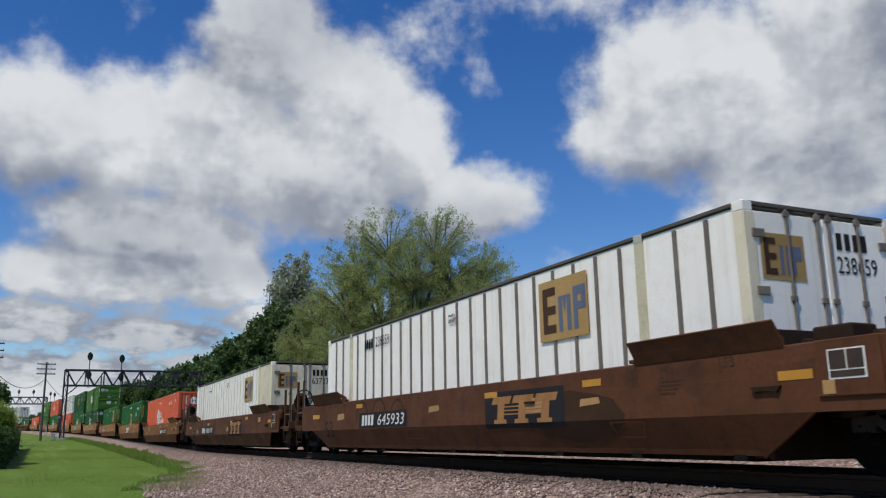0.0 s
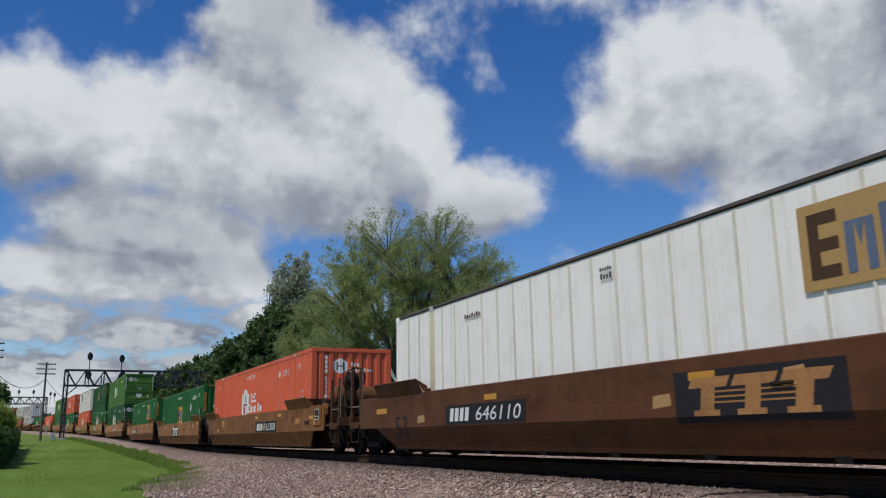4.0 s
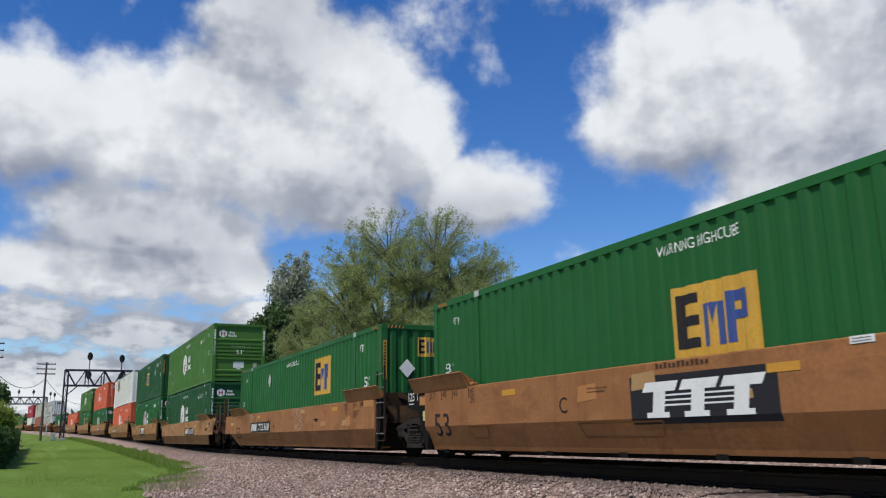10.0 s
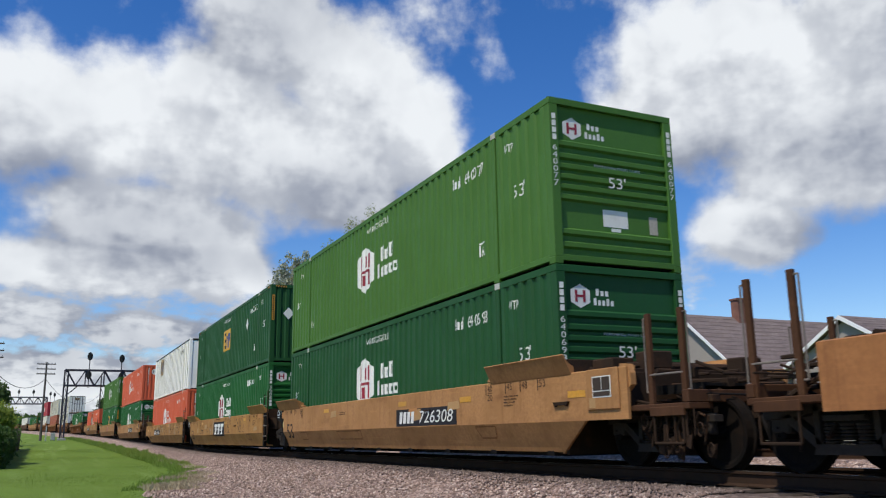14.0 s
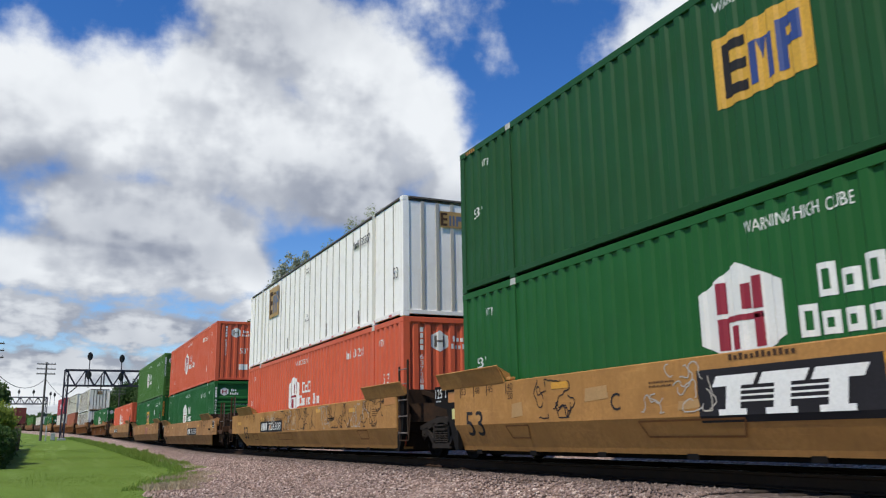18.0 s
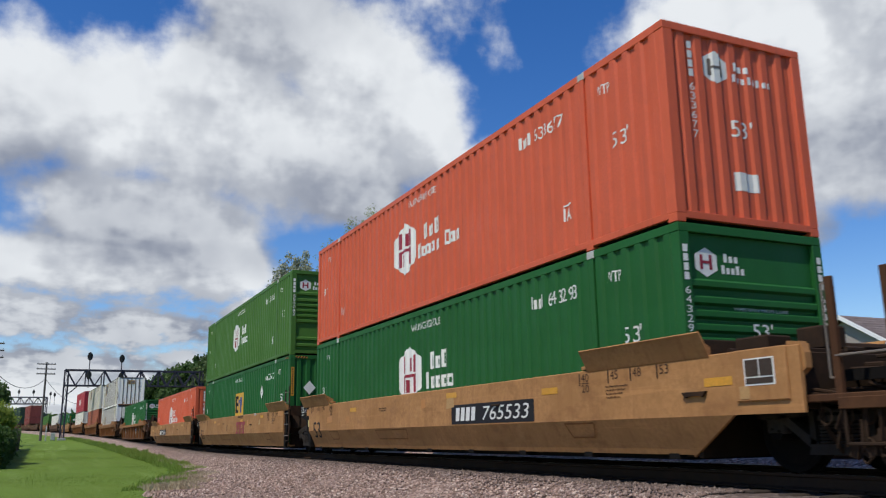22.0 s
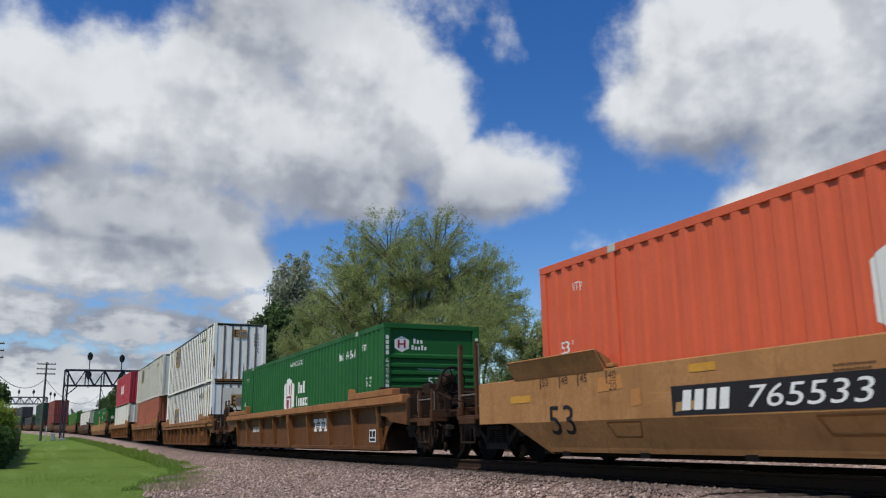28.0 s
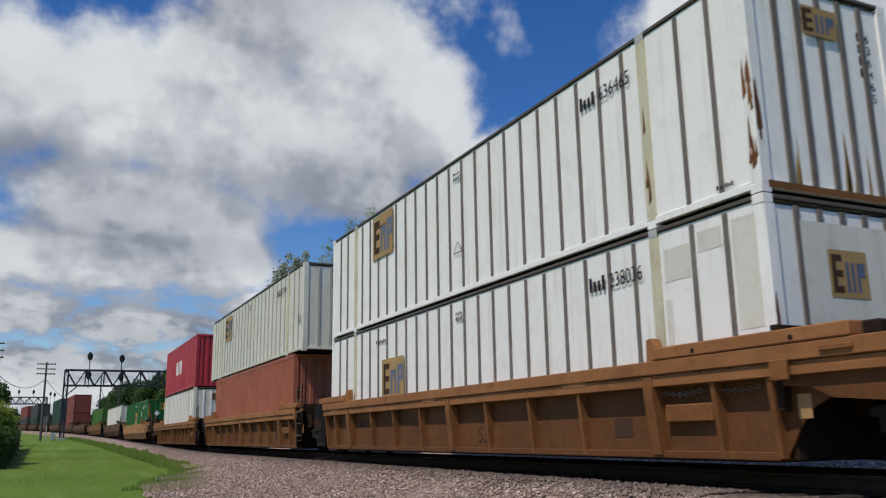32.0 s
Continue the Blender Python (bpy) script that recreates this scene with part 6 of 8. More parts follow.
        stick(car, "reflector", draw_rect(bmesh.new(), -LENGTH - 0.75, 0.98, -LENGTH - 0.1, 1.1), M_SAFETY, y=-1.5, proud=0.006, label="yellow reflector strip")
    bm = bmesh.new()
    rod(bm, (-LENGTH * 0.3, -1.52, 0.98), (-LENGTH * 0.3 + 0.3, -1.52, 0.98), 0.02, sides=6)
    part("tie_bar", bm, M_GEAR, car)
    if front == "coupled":
        bm = extrude(bmesh.new(), [(0.08, 0.95), (0.5, 0.95), (0.44, 0.88), (0.4, 0.9), (0.18, 0.9), (0.14, 0.88)], "y", -1.54, -1.495)
        part("jacking_bracket", bm, M_GEAR, car)
    # shade along the edges of the pressed stiffeners, drawn as thin coloured strips
    for x, w in ((-LENGTH / 2 - 2.6, 1.9), (-2.6, 0.75), (-LENGTH + 1.9, 0.75)):
        bm = draw_line(bmesh.new(), [(x, 0.62), (x + 0.1, 0.42), (x + w - 0.1, 0.42), (x + w, 0.62), (x, 0.62)], 0.025)
        stick(car, "pressed_stiffener", bm, M_RUSTY if material is not M_BROWN else M_UMBER, y=-1.5, proud=0.014, label="pressed stiffener, its edge shade drawn as coloured lines", slope=lean_in)
    return car, wheels


def ribbed_well(label, material, front, rear, number, seed, sign=None, brake=False, coat=M_UMBER, chord=None, drop=1.05):
    """A well car with posts between a heavy top chord and a bottom sill."""
    car = thing("well_car", label, "well car", group="well cars of the train")
    rng = random.Random(seed)
    x1, x0 = (1.7 if front == "coupled" else 0.05), (-LENGTH - (1.7 if rear == "coupled" else 0.05))
    for s in (-1, 1):
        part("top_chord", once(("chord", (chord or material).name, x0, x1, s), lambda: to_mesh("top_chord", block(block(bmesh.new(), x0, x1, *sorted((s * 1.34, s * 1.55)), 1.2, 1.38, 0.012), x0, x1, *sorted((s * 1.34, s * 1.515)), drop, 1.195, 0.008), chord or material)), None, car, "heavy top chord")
    # the recessed sheets take a darker brown than chord and stakes
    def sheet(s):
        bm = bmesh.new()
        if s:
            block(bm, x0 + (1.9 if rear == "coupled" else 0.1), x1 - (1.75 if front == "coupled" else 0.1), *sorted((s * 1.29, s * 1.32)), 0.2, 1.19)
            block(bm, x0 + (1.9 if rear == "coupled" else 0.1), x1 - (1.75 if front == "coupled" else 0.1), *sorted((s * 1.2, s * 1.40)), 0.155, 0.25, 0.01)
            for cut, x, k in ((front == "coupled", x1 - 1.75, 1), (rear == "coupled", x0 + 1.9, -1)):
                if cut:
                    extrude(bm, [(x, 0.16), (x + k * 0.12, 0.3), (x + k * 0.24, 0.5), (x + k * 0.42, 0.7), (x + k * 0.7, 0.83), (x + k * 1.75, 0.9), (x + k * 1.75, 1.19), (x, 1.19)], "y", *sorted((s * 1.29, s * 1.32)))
        return to_mesh("side_sheet", bm, coat)
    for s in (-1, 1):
        part("side_sheet", once(("sheet", coat.name, front, rear, s), lambda: sheet(s)), None, car, "recessed dark brown side sheet")
    for s in (-1, 1):
        me = once(("stake", coat.name, s), lambda: to_mesh("side_stake", extrude(bmesh.new(), [(s * 1.32, 0.18), (s * 1.40, 0.18), (s * 1.50, 1.19), (s * 1.32, 1.19)], "x", -0.035, 0.035), material))
        jack = once(("jack", coat.name, s), lambda: to_mesh("jacking_post", extrude(bmesh.new(), [(s * 1.32, 0.18), (s * 1.44, 0.2), (s * 1.53, 0.9), (s * 1.53, 1.19), (s * 1.32, 1.19)], "x", -0.09, 0.09), material))
        if sign:
            spots = [(-0.05, 0), (-1.87, 0), (-3.92, 0), (-5.97, 0), (-8.0, 1), (-10.1, 0), (-12.1, 0), (-14.3, 0), (-16.1, 0)]
        else:
            spots = [(-0.03, 0), (-0.9, 0), (-2.03, 1), (-3.7, 0), (-5.15, 0), (-6.65, 0), (-8.1, 1), (-9.6, 0), (-11.1, 0), (-12.55, 0), (-14.1, 1), (-15.3, 0), (-16.1, 0)]
        for x, wide in spots:
            part("jacking_post" if wide else "side_stake", jack if wide else me, None, car, at=Matrix.Translation((x, 0, 0)))
    def floor():
        return to_mesh("well_floor", block(bmesh.new(), -LENGTH + 0.3, -0.3, -1.2, 1.2, 0.13, 0.2), M_UNDER)
    part("well_floor", once("rib_floor", floor), None, car)
    wheels = []
    for rear_end, kind in ((False, front), (True, rear)):
        for s in (-1, 1):
            def ledge():
                bm = bmesh.new()
                block(bm, -1.86, 1.12 if kind == "coupled" else 0.35, *sorted((s * 1.34, s * 1.56)), 1.385, 1.54, 0.015)
                extrude(bm, [(-2.02, 1.385), (-2.0, 1.66), (-1.92, 1.68), (-1.86, 1.56), (-1.86, 1.385)], "y", *sorted((s * 1.36, s * 1.52)))
                return to_mesh("guide_plate", bm, chord or material)
            part("guide_plate", once(("ledge", chord is None, material.name, kind, s), ledge), None, car, "raised guide ledge", at=at_end(rear_end))
        if kind == "coupled":
            coupled_end(car, material, rear_end, 0 if rear_end else brake, False, 2.1 if rear_end else 1.42)
            wheels += truck(car, 1.98 if not rear_end else -LENGTH - 1.98)
        else:
            joint_end(car, material, rear_end)
            if not rear_end:
                wheels += truck(car, 1.53)
    recess = dict(y=-1.32, proud=0.006)
    if sign:
        w = 1.45
        bm = bmesh.new()
        for k in (0.0, 0.34, 0.68):
            draw_rect(bm, sign + k * w, 0.9, sign + (k + 0.28) * w, 1.0, 0.04), draw_rect(bm, sign + (k + 0.09) * w, 0.7, sign + (k + 0.19) * w, 0.9, 0.03), draw_rect(bm, sign + (k + 0.04) * w, 0.64, sign + (k + 0.24) * w, 0.71, 0.01)
        for k in range(3):
            draw_rect(bm, sign + 0.22 * w, 0.73 + 0.05 * k, sign + 0.74 * w, 0.75 + 0.05 * k)
        stick(car, "badge_inlay", bm, M_CHALK, label="white slab badge", **recess)
    bm = draw_text(bmesh.new(), number, -13.15, 0.7, -12.4, 0.88)
    draw_bars(bm, -13.72, 0.7, -13.2, 0.88, 4)
    stick(car, "car_number", bm, M_CHALK if sign else M_GHOST, label="car number", **recess)
    if not sign:
        stick(car, "length_mark", draw_text(bmesh.new(), "53", -7.2, 0.34, -6.8, 0.62), M_GHOST, label="dark length number", **recess)
    if sign:
        p = stick(car, "data_panel", draw_rect(bmesh.new(), -0.94, 0.34, -0.49, 0.64), M_CHALK, label="white-framed test panel", **recess)
        bm = draw_rect(bmesh.new(), -0.9, 0.46, -0.74, 0.61)
        draw_rect(bm, -0.7, 0.46, -0.53, 0.61), draw_rect(bm, -0.9, 0.37, -0.53, 0.43)
        stick(p, "panel_field", bm, M_INK, y=-1.32, proud=0.01)
        stick(car, "inspection_tag", draw_rect(bmesh.new(), -0.32, 0.34, -0.14, 0.58), M_CHALK, label="small white tag", **recess)
    else:
        p = stick(car, "data_panel", draw_rect(bmesh.new(), -3.05, 0.42, -2.65, 0.68), M_GHOST, label="dark barred stencil panel", **recess)
        stick(car, "inspection_tag", draw_rect(bmesh.new(), 0.2, 0.6, 0.38, 0.86), M_PALE, label="pale yellow tag", **recess)
        for x in (-1.55, -0.6):
            # a slack safety chain hung between two posts
            bm = bmesh.new()
            for i in range(13):
                k = i / 12
                torus(bm, (x + 0.72 * k - 0.36, -1.36, 0.98 - 0.16 * k * (1 - k)), (0, 1, 0) if i % 2 else (0, 0, 1), 0.03, 0.008, 8, 4)
            part("safety_chain", bm, M_RIB, car, "slack steel chain")
        part("tool_box", block(bmesh.new(), -1.85, -1.0, -1.42, -1.325, 0.6, 0.82, 0.015), material, car, "small box between posts")
        for x in (-1.1, 0.4):
            part("bolt_hole", rod(bmesh.new(), (x, -1.55, 1.44), (x, -1.565, 1.44), 0.03, sides=12), M_UNDER, car)
        part("pad_bracket", block(block(bmesh.new(), 0.1, 0.34, -1.6, -1.552, 1.0, 1.22, 0.01), 0.75, 1.15, -1.58, -1.552, 1.26, 1.32, 0.01), material, car, "jacking pad")
    bm = bmesh.new()
    for x, txt in ((-1.85, "40"), (-1.2, "45"), (-0.7, "48")):
        draw_text(bm, txt, x, 1.18, x + 0.2, 1.29)
    draw_bars(bm, -12.8, 1.2, -11.4, 1.26, 18)
    stick(car, "load_marking", bm, M_GHOST, y=-1.52, label="dark load-point numbers")
    bm = bmesh.new()
    for i in range(3):
        x = -15 + i * 5.3 + rng.uniform(-1, 1)
        draw_rect(bm, x, 1.15, x + 0.6, 1.3)
    stick(car, "touch_up_patch", bm, M_PATCH, y=-1.52, label="orange paint patches")
    return car, wheels


# ---------- the train, from its front to its rear ----------
RIDERS = []   # thing, place of its front along the train, height
SPINNERS = []


def roll_in(made, s):
    car, wheels = made
    RIDERS.append((car, s, 0.0))
    SPINNERS.extend((w, k) for w, k in wheels)


def load(box, s, level=0, back=0.0):
    RIDERS.append((box, s - back, 0.28 + level * (HIGH + 0.006)))


WHITE_L = "dirty white 53-foot container with dark upright posts"
roll_in(smooth_well("dark brown smooth-sided well car, worn paint", M_BROWN, "coupled", "coupled", "645933", 1, sign=-6.25, plate_at=-12.9), -15.8)
load(sheet_box("container", WHITE_L, M_WHITE, M_RIB, "238659", doors=True, fore=M_CREAMSKIN, bay=False, marks=lambda t: emp_marks(t, -4.62, 1.66, 2.64, "", False, True, False, True, "238659")), -15.8)
roll_in(smooth_well("dark brown smooth-sided well car, worn paint", M_BROWN, "coupled", "coupled", "646110", 2, sign=-6.42, plate_at=-13.1, brake=1.72), -38.65)
load(sheet_box("container", "white and cream 53-foot container with an amber badge", M_WHITE, M_AGED, "637271", doors=True, fore=M_CREAMSKIN, marks=lambda t: emp_marks(t, -4.45, 1.64, 2.58, "", False, True, False, True), rib_width=0.04), -38.65)
roll_in(smooth_well("grimy brown smooth-sided well car, faded", M_RUSTY, "coupled", "joint", "732308", 3, plate_at=-6.42, brake=2.05, letter="B"), -61.67)
load(folded_box("container", "orange-red corrugated 53-foot container with white badge", M_RED, "hub_folds", "635013", marks=lambda t: hub_marks(t, True, number="635013", offset=-0.3)), -61.67)
roll_in(smooth_well("faded orange-tan smooth-sided well car", M_ORANGE, "joint", "joint", "732308", 4, sign=-9.4), -80.89)
load(folded_box("container", "green corrugated 53-foot container with amber badge", M_GREEN, "emp_folds", "263224", marks=lambda t: emp_marks(t)), -80.89)
roll_in(smooth_well("faded orange-tan well car with pale scrawls", M_ORANGE, "joint", "coupled", "732308", 5, plate_at=-13.2, graffiti=2, letter="A"), -100.1)
load(folded_box("container", "green corrugated 53-foot container with large amber badge", M_GREEN, "emp_folds", "640319", marks=lambda t: emp_marks(t, -5.6, 1.42, 2.5, "", diamond=-11.18)), -100.1)
roll_in(smooth_well("tan smooth-sided well car with a number panel", M_TAN, "coupled", "joint", "726308", 6, plate_at=-6.4), -123.2)
load(folded_box("container", "dark green corrugated 53-foot container with white badge", M_DEEP, "hub_ribs", "640693", marks=lambda t: hub_marks(t, number="640693")), -123.2)
load(folded_box("container", "leaf-green corrugated 53-foot container on top of another", M_LEAF, "hub_ribs", "640077", marks=lambda t: hub_marks(t, number="640077")), -123.2, 1)
roll_in(smooth_well("tan-yellow well car with dark scrawl and badge", M_OCHRE, "joint", "joint", "726308", 7, sign=-9.5, graffiti=4), -142.41)
load(folded_box("container", "dark green corrugated 53-foot container with white badge", M_GREEN, "hub_ribs", "500811", marks=lambda t: hub_marks(t, number="500811", offset=0.15)), -142.41)
load(folded_box("container", "deep green 53-foot container with amber badge, stacked", M_DEEP, "emp_folds", "206553", marks=lambda t: emp_marks(t, -8.95, 1.2, 2.14, "206553")), -142.41, 1)
roll_in(smooth_well("tan-yellow well car covered with sprayed scrawls", M_OCHRE, "joint", "coupled", "726308", 8, plate_at=-13.0, graffiti=12), -161.62)
load(folded_box("container", "orange-red corrugated 53-foot container with white badge", M_RED, "hub_folds", "637281", marks=lambda t: hub_marks(t, True, number="637281", offset=-0.3)), -161.62)
load(sheet_box("container", "grubby white smooth 53-foot container stacked on top", M_WHITE, M_SEAM, "226590", marks=lambda t: emp_marks(t, -13.0, 1.6, 2.7, "235307", False, True, False, True), lift=M_AGED, rib_width=0.016, tape=True), -161.62, 1)
roll_in(smooth_well("dusty tan smooth-sided well car", M_TAN, "coupled", "joint", "765533", 9, plate_at=-6.5, letter=""), -185.19)
load(folded_box("container", "dark green corrugated 53-foot container with white badge", M_GREEN, "hub_ribs", "643293", marks=lambda t: hub_marks(t, number="643293")), -185.19)
load(folded_box("container", "orange-red corrugated 53-foot container stacked on top", M_RED, "hub_folds", "633677", marks=lambda t: hub_marks(t, True, number="633677", offset=-0.2)), -185.19, 1)
roll_in(smooth_well("dusty tan well car with a dull red badge", M_TAN, "joint", "joint", "765533", 10, sign=-7.65, letter="C"), -204.4)
load(folded_box("container", "green corrugated 53-foot container with amber badge", M_GREEN, "emp_folds", "266112", marks=lambda t: emp_marks(t, number="266112")), -204.4)
load(folded_box("container", "leaf-green corrugated 53-foot container on top of another", M_LEAF, "hub_ribs", "550082", marks=lambda t: hub_marks(t, number="550082")), -204.4, 1)
roll_in(smooth_well("dusty tan smooth-sided well car with number panel", M_TAN, "joint", "coupled", "765533", 11, plate_at=-12.85, letter="B"), -223.6)
load(folded_box("container", "orange-red corrugated 53-foot container with white badge", M_RED, "hub_folds", "631200", marks=lambda t: hub_marks(t, True, number="631200", offset=-0.3)), -223.6)
roll_in(ribbed_well("rusty brown well car with upright side posts", M_RUSTY, "coupled", "coupled", "680807", 12, sign=-5.72, brake=1.6, coat=M_UMBER, chord=M_ORANGE, drop=1.17), -246.9)
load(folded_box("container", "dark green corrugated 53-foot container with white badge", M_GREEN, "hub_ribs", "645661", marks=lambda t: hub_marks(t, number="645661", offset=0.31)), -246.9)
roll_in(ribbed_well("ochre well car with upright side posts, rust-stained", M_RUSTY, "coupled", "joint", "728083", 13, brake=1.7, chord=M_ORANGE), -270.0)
load(sheet_box("container", "white 53-foot container with dark posts and a pale patch", M_WHITE, M_RIB, "238036", rusty=True, marks=lambda t: emp_marks(t, -12.2, 1.05, 2.0, "238036", False, True, False, True)), -270.0)
load(sheet_box("container", "stacked dirty white 53-foot container, dark posts, rusty corner", M_WHITE, M_RIB, "636465", rusty=True, marks=lambda t: emp_marks(t, -12.85, 1.66, 2.78, "636465", False, True, False, True)), -270.0, 1)
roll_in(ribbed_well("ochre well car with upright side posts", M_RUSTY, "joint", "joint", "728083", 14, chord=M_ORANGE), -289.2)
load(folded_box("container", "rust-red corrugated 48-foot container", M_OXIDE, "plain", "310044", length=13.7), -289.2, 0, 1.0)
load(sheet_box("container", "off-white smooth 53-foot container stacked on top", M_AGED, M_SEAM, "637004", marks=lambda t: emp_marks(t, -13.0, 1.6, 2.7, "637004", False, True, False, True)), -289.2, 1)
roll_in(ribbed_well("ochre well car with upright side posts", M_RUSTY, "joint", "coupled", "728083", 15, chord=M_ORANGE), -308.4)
load(sheet_box("container", "white 40-foot container with a tan patch", M_AGED, M_WHITE, "400122", length=12.19), -308.4, 0, 2.0)
load(folded_box("container", "crimson corrugated 40-foot container stacked on top", M_CRIMSON, "plain", "402210", length=12.19,
                marks=lambda t: stick(t, "owner_lettering", draw_bars(bmesh.new(), -7.6, 1.1, -5.0, 1.9, 5, seed=4), M_CHALK, corrugated=True, label="white bars of the owner's name")), -308.4, 1, 2.0)
roll_in(smooth_well("tan smooth-sided well car", M_TAN, "coupled", "joint", "740112", 16), -331.6)
load(folded_box("container", "green corrugated 53-foot container with amber badge", M_GREEN, "emp_folds", "250118", marks=lambda t: emp_marks(t, number="250118")), -331.6)
roll_in(smooth_well("brown smooth-sided well car", M_BROWN, "joint", "joint", "740112", 17), -350.8)
load(sheet_box("container", "pale grey smooth container with upright posts", M_AGED, M_WHITE, "230551", length=13.7), -350.8, 0, 1.2)
roll_in(smooth_well("brown smooth-sided well car", M_RUSTY, "joint", "coupled", "740112", 18), -370.0)
load(folded_box("container", "green corrugated container with white badge", M_LEAF, "plain", "221007", length=13.7), -370.0, 0, 1.2)
roll_in(smooth_well("empty dark brown smooth-sided well car", M_BROWN, "coupled", "coupled", "745551", 19), -393.2)
roll_in(smooth_well("dark brown smooth-sided well car", M_BROWN, "coupled", "coupled", "745552", 20), -412.5)
load(folded_box("container", "maroon corrugated 40-foot container", M_MAROON, "plain", "411803", length=12.19), -412.5)
load(folded_box("container", "maroon corrugated 40-foot container stacked on top", M_MAROON, "plain", "411950", length=12.19), -412.5, 1)
s_far = -435.6
for k, (low, high) in enumerate(((M_DUSK, M_DUSK), (M_COAL, None), (M_DUSK, M_COAL), (M_COAL, M_MAROON), (M_DUSK, None), (M_COAL, M_DUSK))):
    roll_in(smooth_well("dark smooth-sided well car far down the train", M_BROWN, "coupled", "coupled", "748000", 21 + k), s_far)
    load(folded_box("container", "dark corrugated container far down the train", low, "plain", "100200"), s_far)
    if high:
        load(folded_box("container", "dark corrugated container far down the train, stacked", high, "plain", "100300"), s_far, 1)
    s_far -= 23.1

# ---------- trees ----------
def skeleton(rng, levels, forks, spread, up, first=0.35):
    """Limbs of a tree, one unit high: lists of (start, end, radius, radius, level)."""
    limbs = []

    def grow(p, d, length, r, level):
        bend = d + Vector((rng.gauss(0, 0.12), rng.gauss(0, 0.12), up * 0.2))
        mid = p + d.normalized() * length * 0.5
        end = mid + bend.normalized() * length * 0.5
        limbs.append((p, mid, r, r * 0.85, level))
        limbs.append((mid, end, r * 0.85, r * 0.6, level))
        if level == levels:
            return
        n = forks[level]
        for i in range(n):
            a = 2 * math.pi * (i + rng.random() * 0.8) / n
            side = Vector((math.cos(a), math.sin(a), 0))
            way = (bend.normalized() + side * spread * rng.uniform(0.6, 1.25) + Vector((0, 0, up * rng.uniform(0.2, 1)))).normalized()
            k = rng.uniform(0.45, 1.0) if level else rng.uniform(0.75, 1.0)
            at = mid.lerp(end, k) if k > 0.5 else p.lerp(end, k + 0.3)
            grow(at, way, length * rng.uniform(0.55, 0.82), r * 0.55, level + 1)

    grow(Vector((0, 0, 0)), Vector((rng.gauss(0, 0.05), rng.gauss(0, 0.05), 1)), first, 0.019, 0)
    return limbs


def tree(name, label, x, y, high, wide, leaf, seed, leaves=26, leaf_size=0.16, levels=4, forks=(5, 4, 4, 3), spread=0.75, up=0.25, droop=0.0, fluff=0.35, first=0.3, bark=None, base=None, long=2.0, fill=0):
    """A tree with tapered trunk and limbs and a crown of many small leaves."""
    rng = random.Random(seed)
    limbs = skeleton(rng, levels, forks, spread, up, first)
    top = max(l[1].z for l in limbs)
    out = sorted(max(abs(l[1].x), abs(l[1].y)) for l in limbs)[int(len(limbs) * 0.97)]
    fz, fx = high * 0.97 / top, wide * 0.47 / out
    t = thing(name, label, "tree", at=Matrix.Translation((x, y, (grade(x) - 0.7) if base is None else base)))
    bm = bmesh.new()
    twigs = []
    for a, b, r1, r2, level in limbs:
        a, b = Vector((a.x * fx, a.y * fx, a.z * fz)), Vector((b.x * fx, b.y * fx, b.z * fz))
        inside = (b.x / (wide * 0.47)) ** 2 + (b.y / (wide * 0.47)) ** 2 + ((b.z - high * 0.47) / (high * 0.48)) ** 2 < 0.95
        if level < 3 or (inside and level == 3 and rng.random() < 0.6):
            rod(bm, a, b, r1 * high, r2 * high, 7 if level < 2 else 4)
        if level >= levels - 1:
            twigs.append((a, b, level))
    part("trunk", bm, bark or M_BARK, t, "grey-brown trunk and limbs")
    g = np.random.default_rng(seed)
    # an uneven dome bounds the crown
    def lump(q):
        return 1.0 + 0.2 * (noise.noise((q[0] * 2.1, q[1] * 2.1, q[2] * 2.1 + seed)) + 0.5 * noise.noise((q[0] * 5, q[1] * 5, q[2] * 5 + seed)))
    def ball(n):
        q = g.normal(0, 1, (n, 3))
        return q / np.linalg.norm(q, axis=1, keepdims=True)
    reach = np.array((wide * 0.47, wide * 0.47, high * 0.5))
    heart = np.array((0, 0, high * 0.47))
    twigs = [tw for tw in twigs if np.linalg.norm((np.array(tw[1]) - heart) / reach) < 1.0]
    a = np.array([tw[0] for tw in twigs])
    b = np.array([tw[1] for tw in twigs])
    lv = np.array([1.0 if tw[2] == levels else 0.35 for tw in twigs])
    counts = np.maximum(0, (leaves * lv * (0.25 + 1.2 * g.random(len(twigs)))).astype(int))
    who = np.repeat(np.arange(len(twigs)), counts)
    n = len(who)
    k = g.random((n, 1)) * 1.1
    p = a[who] + (b[who] - a[who]) * k + ball(n) * fluff * 1.4 * g.random((n, 1)) ** 0.6
    if fill:
        # sprays of leaves that fill out the dome, thicker towards its skin
        m = int(24 * wide)
        q = ball(m)
        q *= np.array([lump(v) for v in q])[:, None] * (0.3 + 0.64 * g.random((m, 1)) ** 0.5)
        q = q * reach + heart
        size = np.repeat(wide * (0.04 + 0.055 * g.random((m, 1))), fill, 0)
        more = np.repeat(q, fill, 0) + ball(m * fill) * size * g.random((m * fill, 1)) ** 0.5 * (1, 1, 1.25)
        p = np.concatenate((p, more))
        n = len(p)
    p[:, 2] -= droop * g.random(n) ** 1.5
    p[:, 2] = np.maximum(p[:, 2], 0.4)
    d = g.normal(0, 1, (n, 3))
    d[:, 2] -= droop * 1.2
    d /= np.linalg.norm(d, axis=1, keepdims=True)
    e = np.cross(d, g.normal(0, 1, (n, 3)))
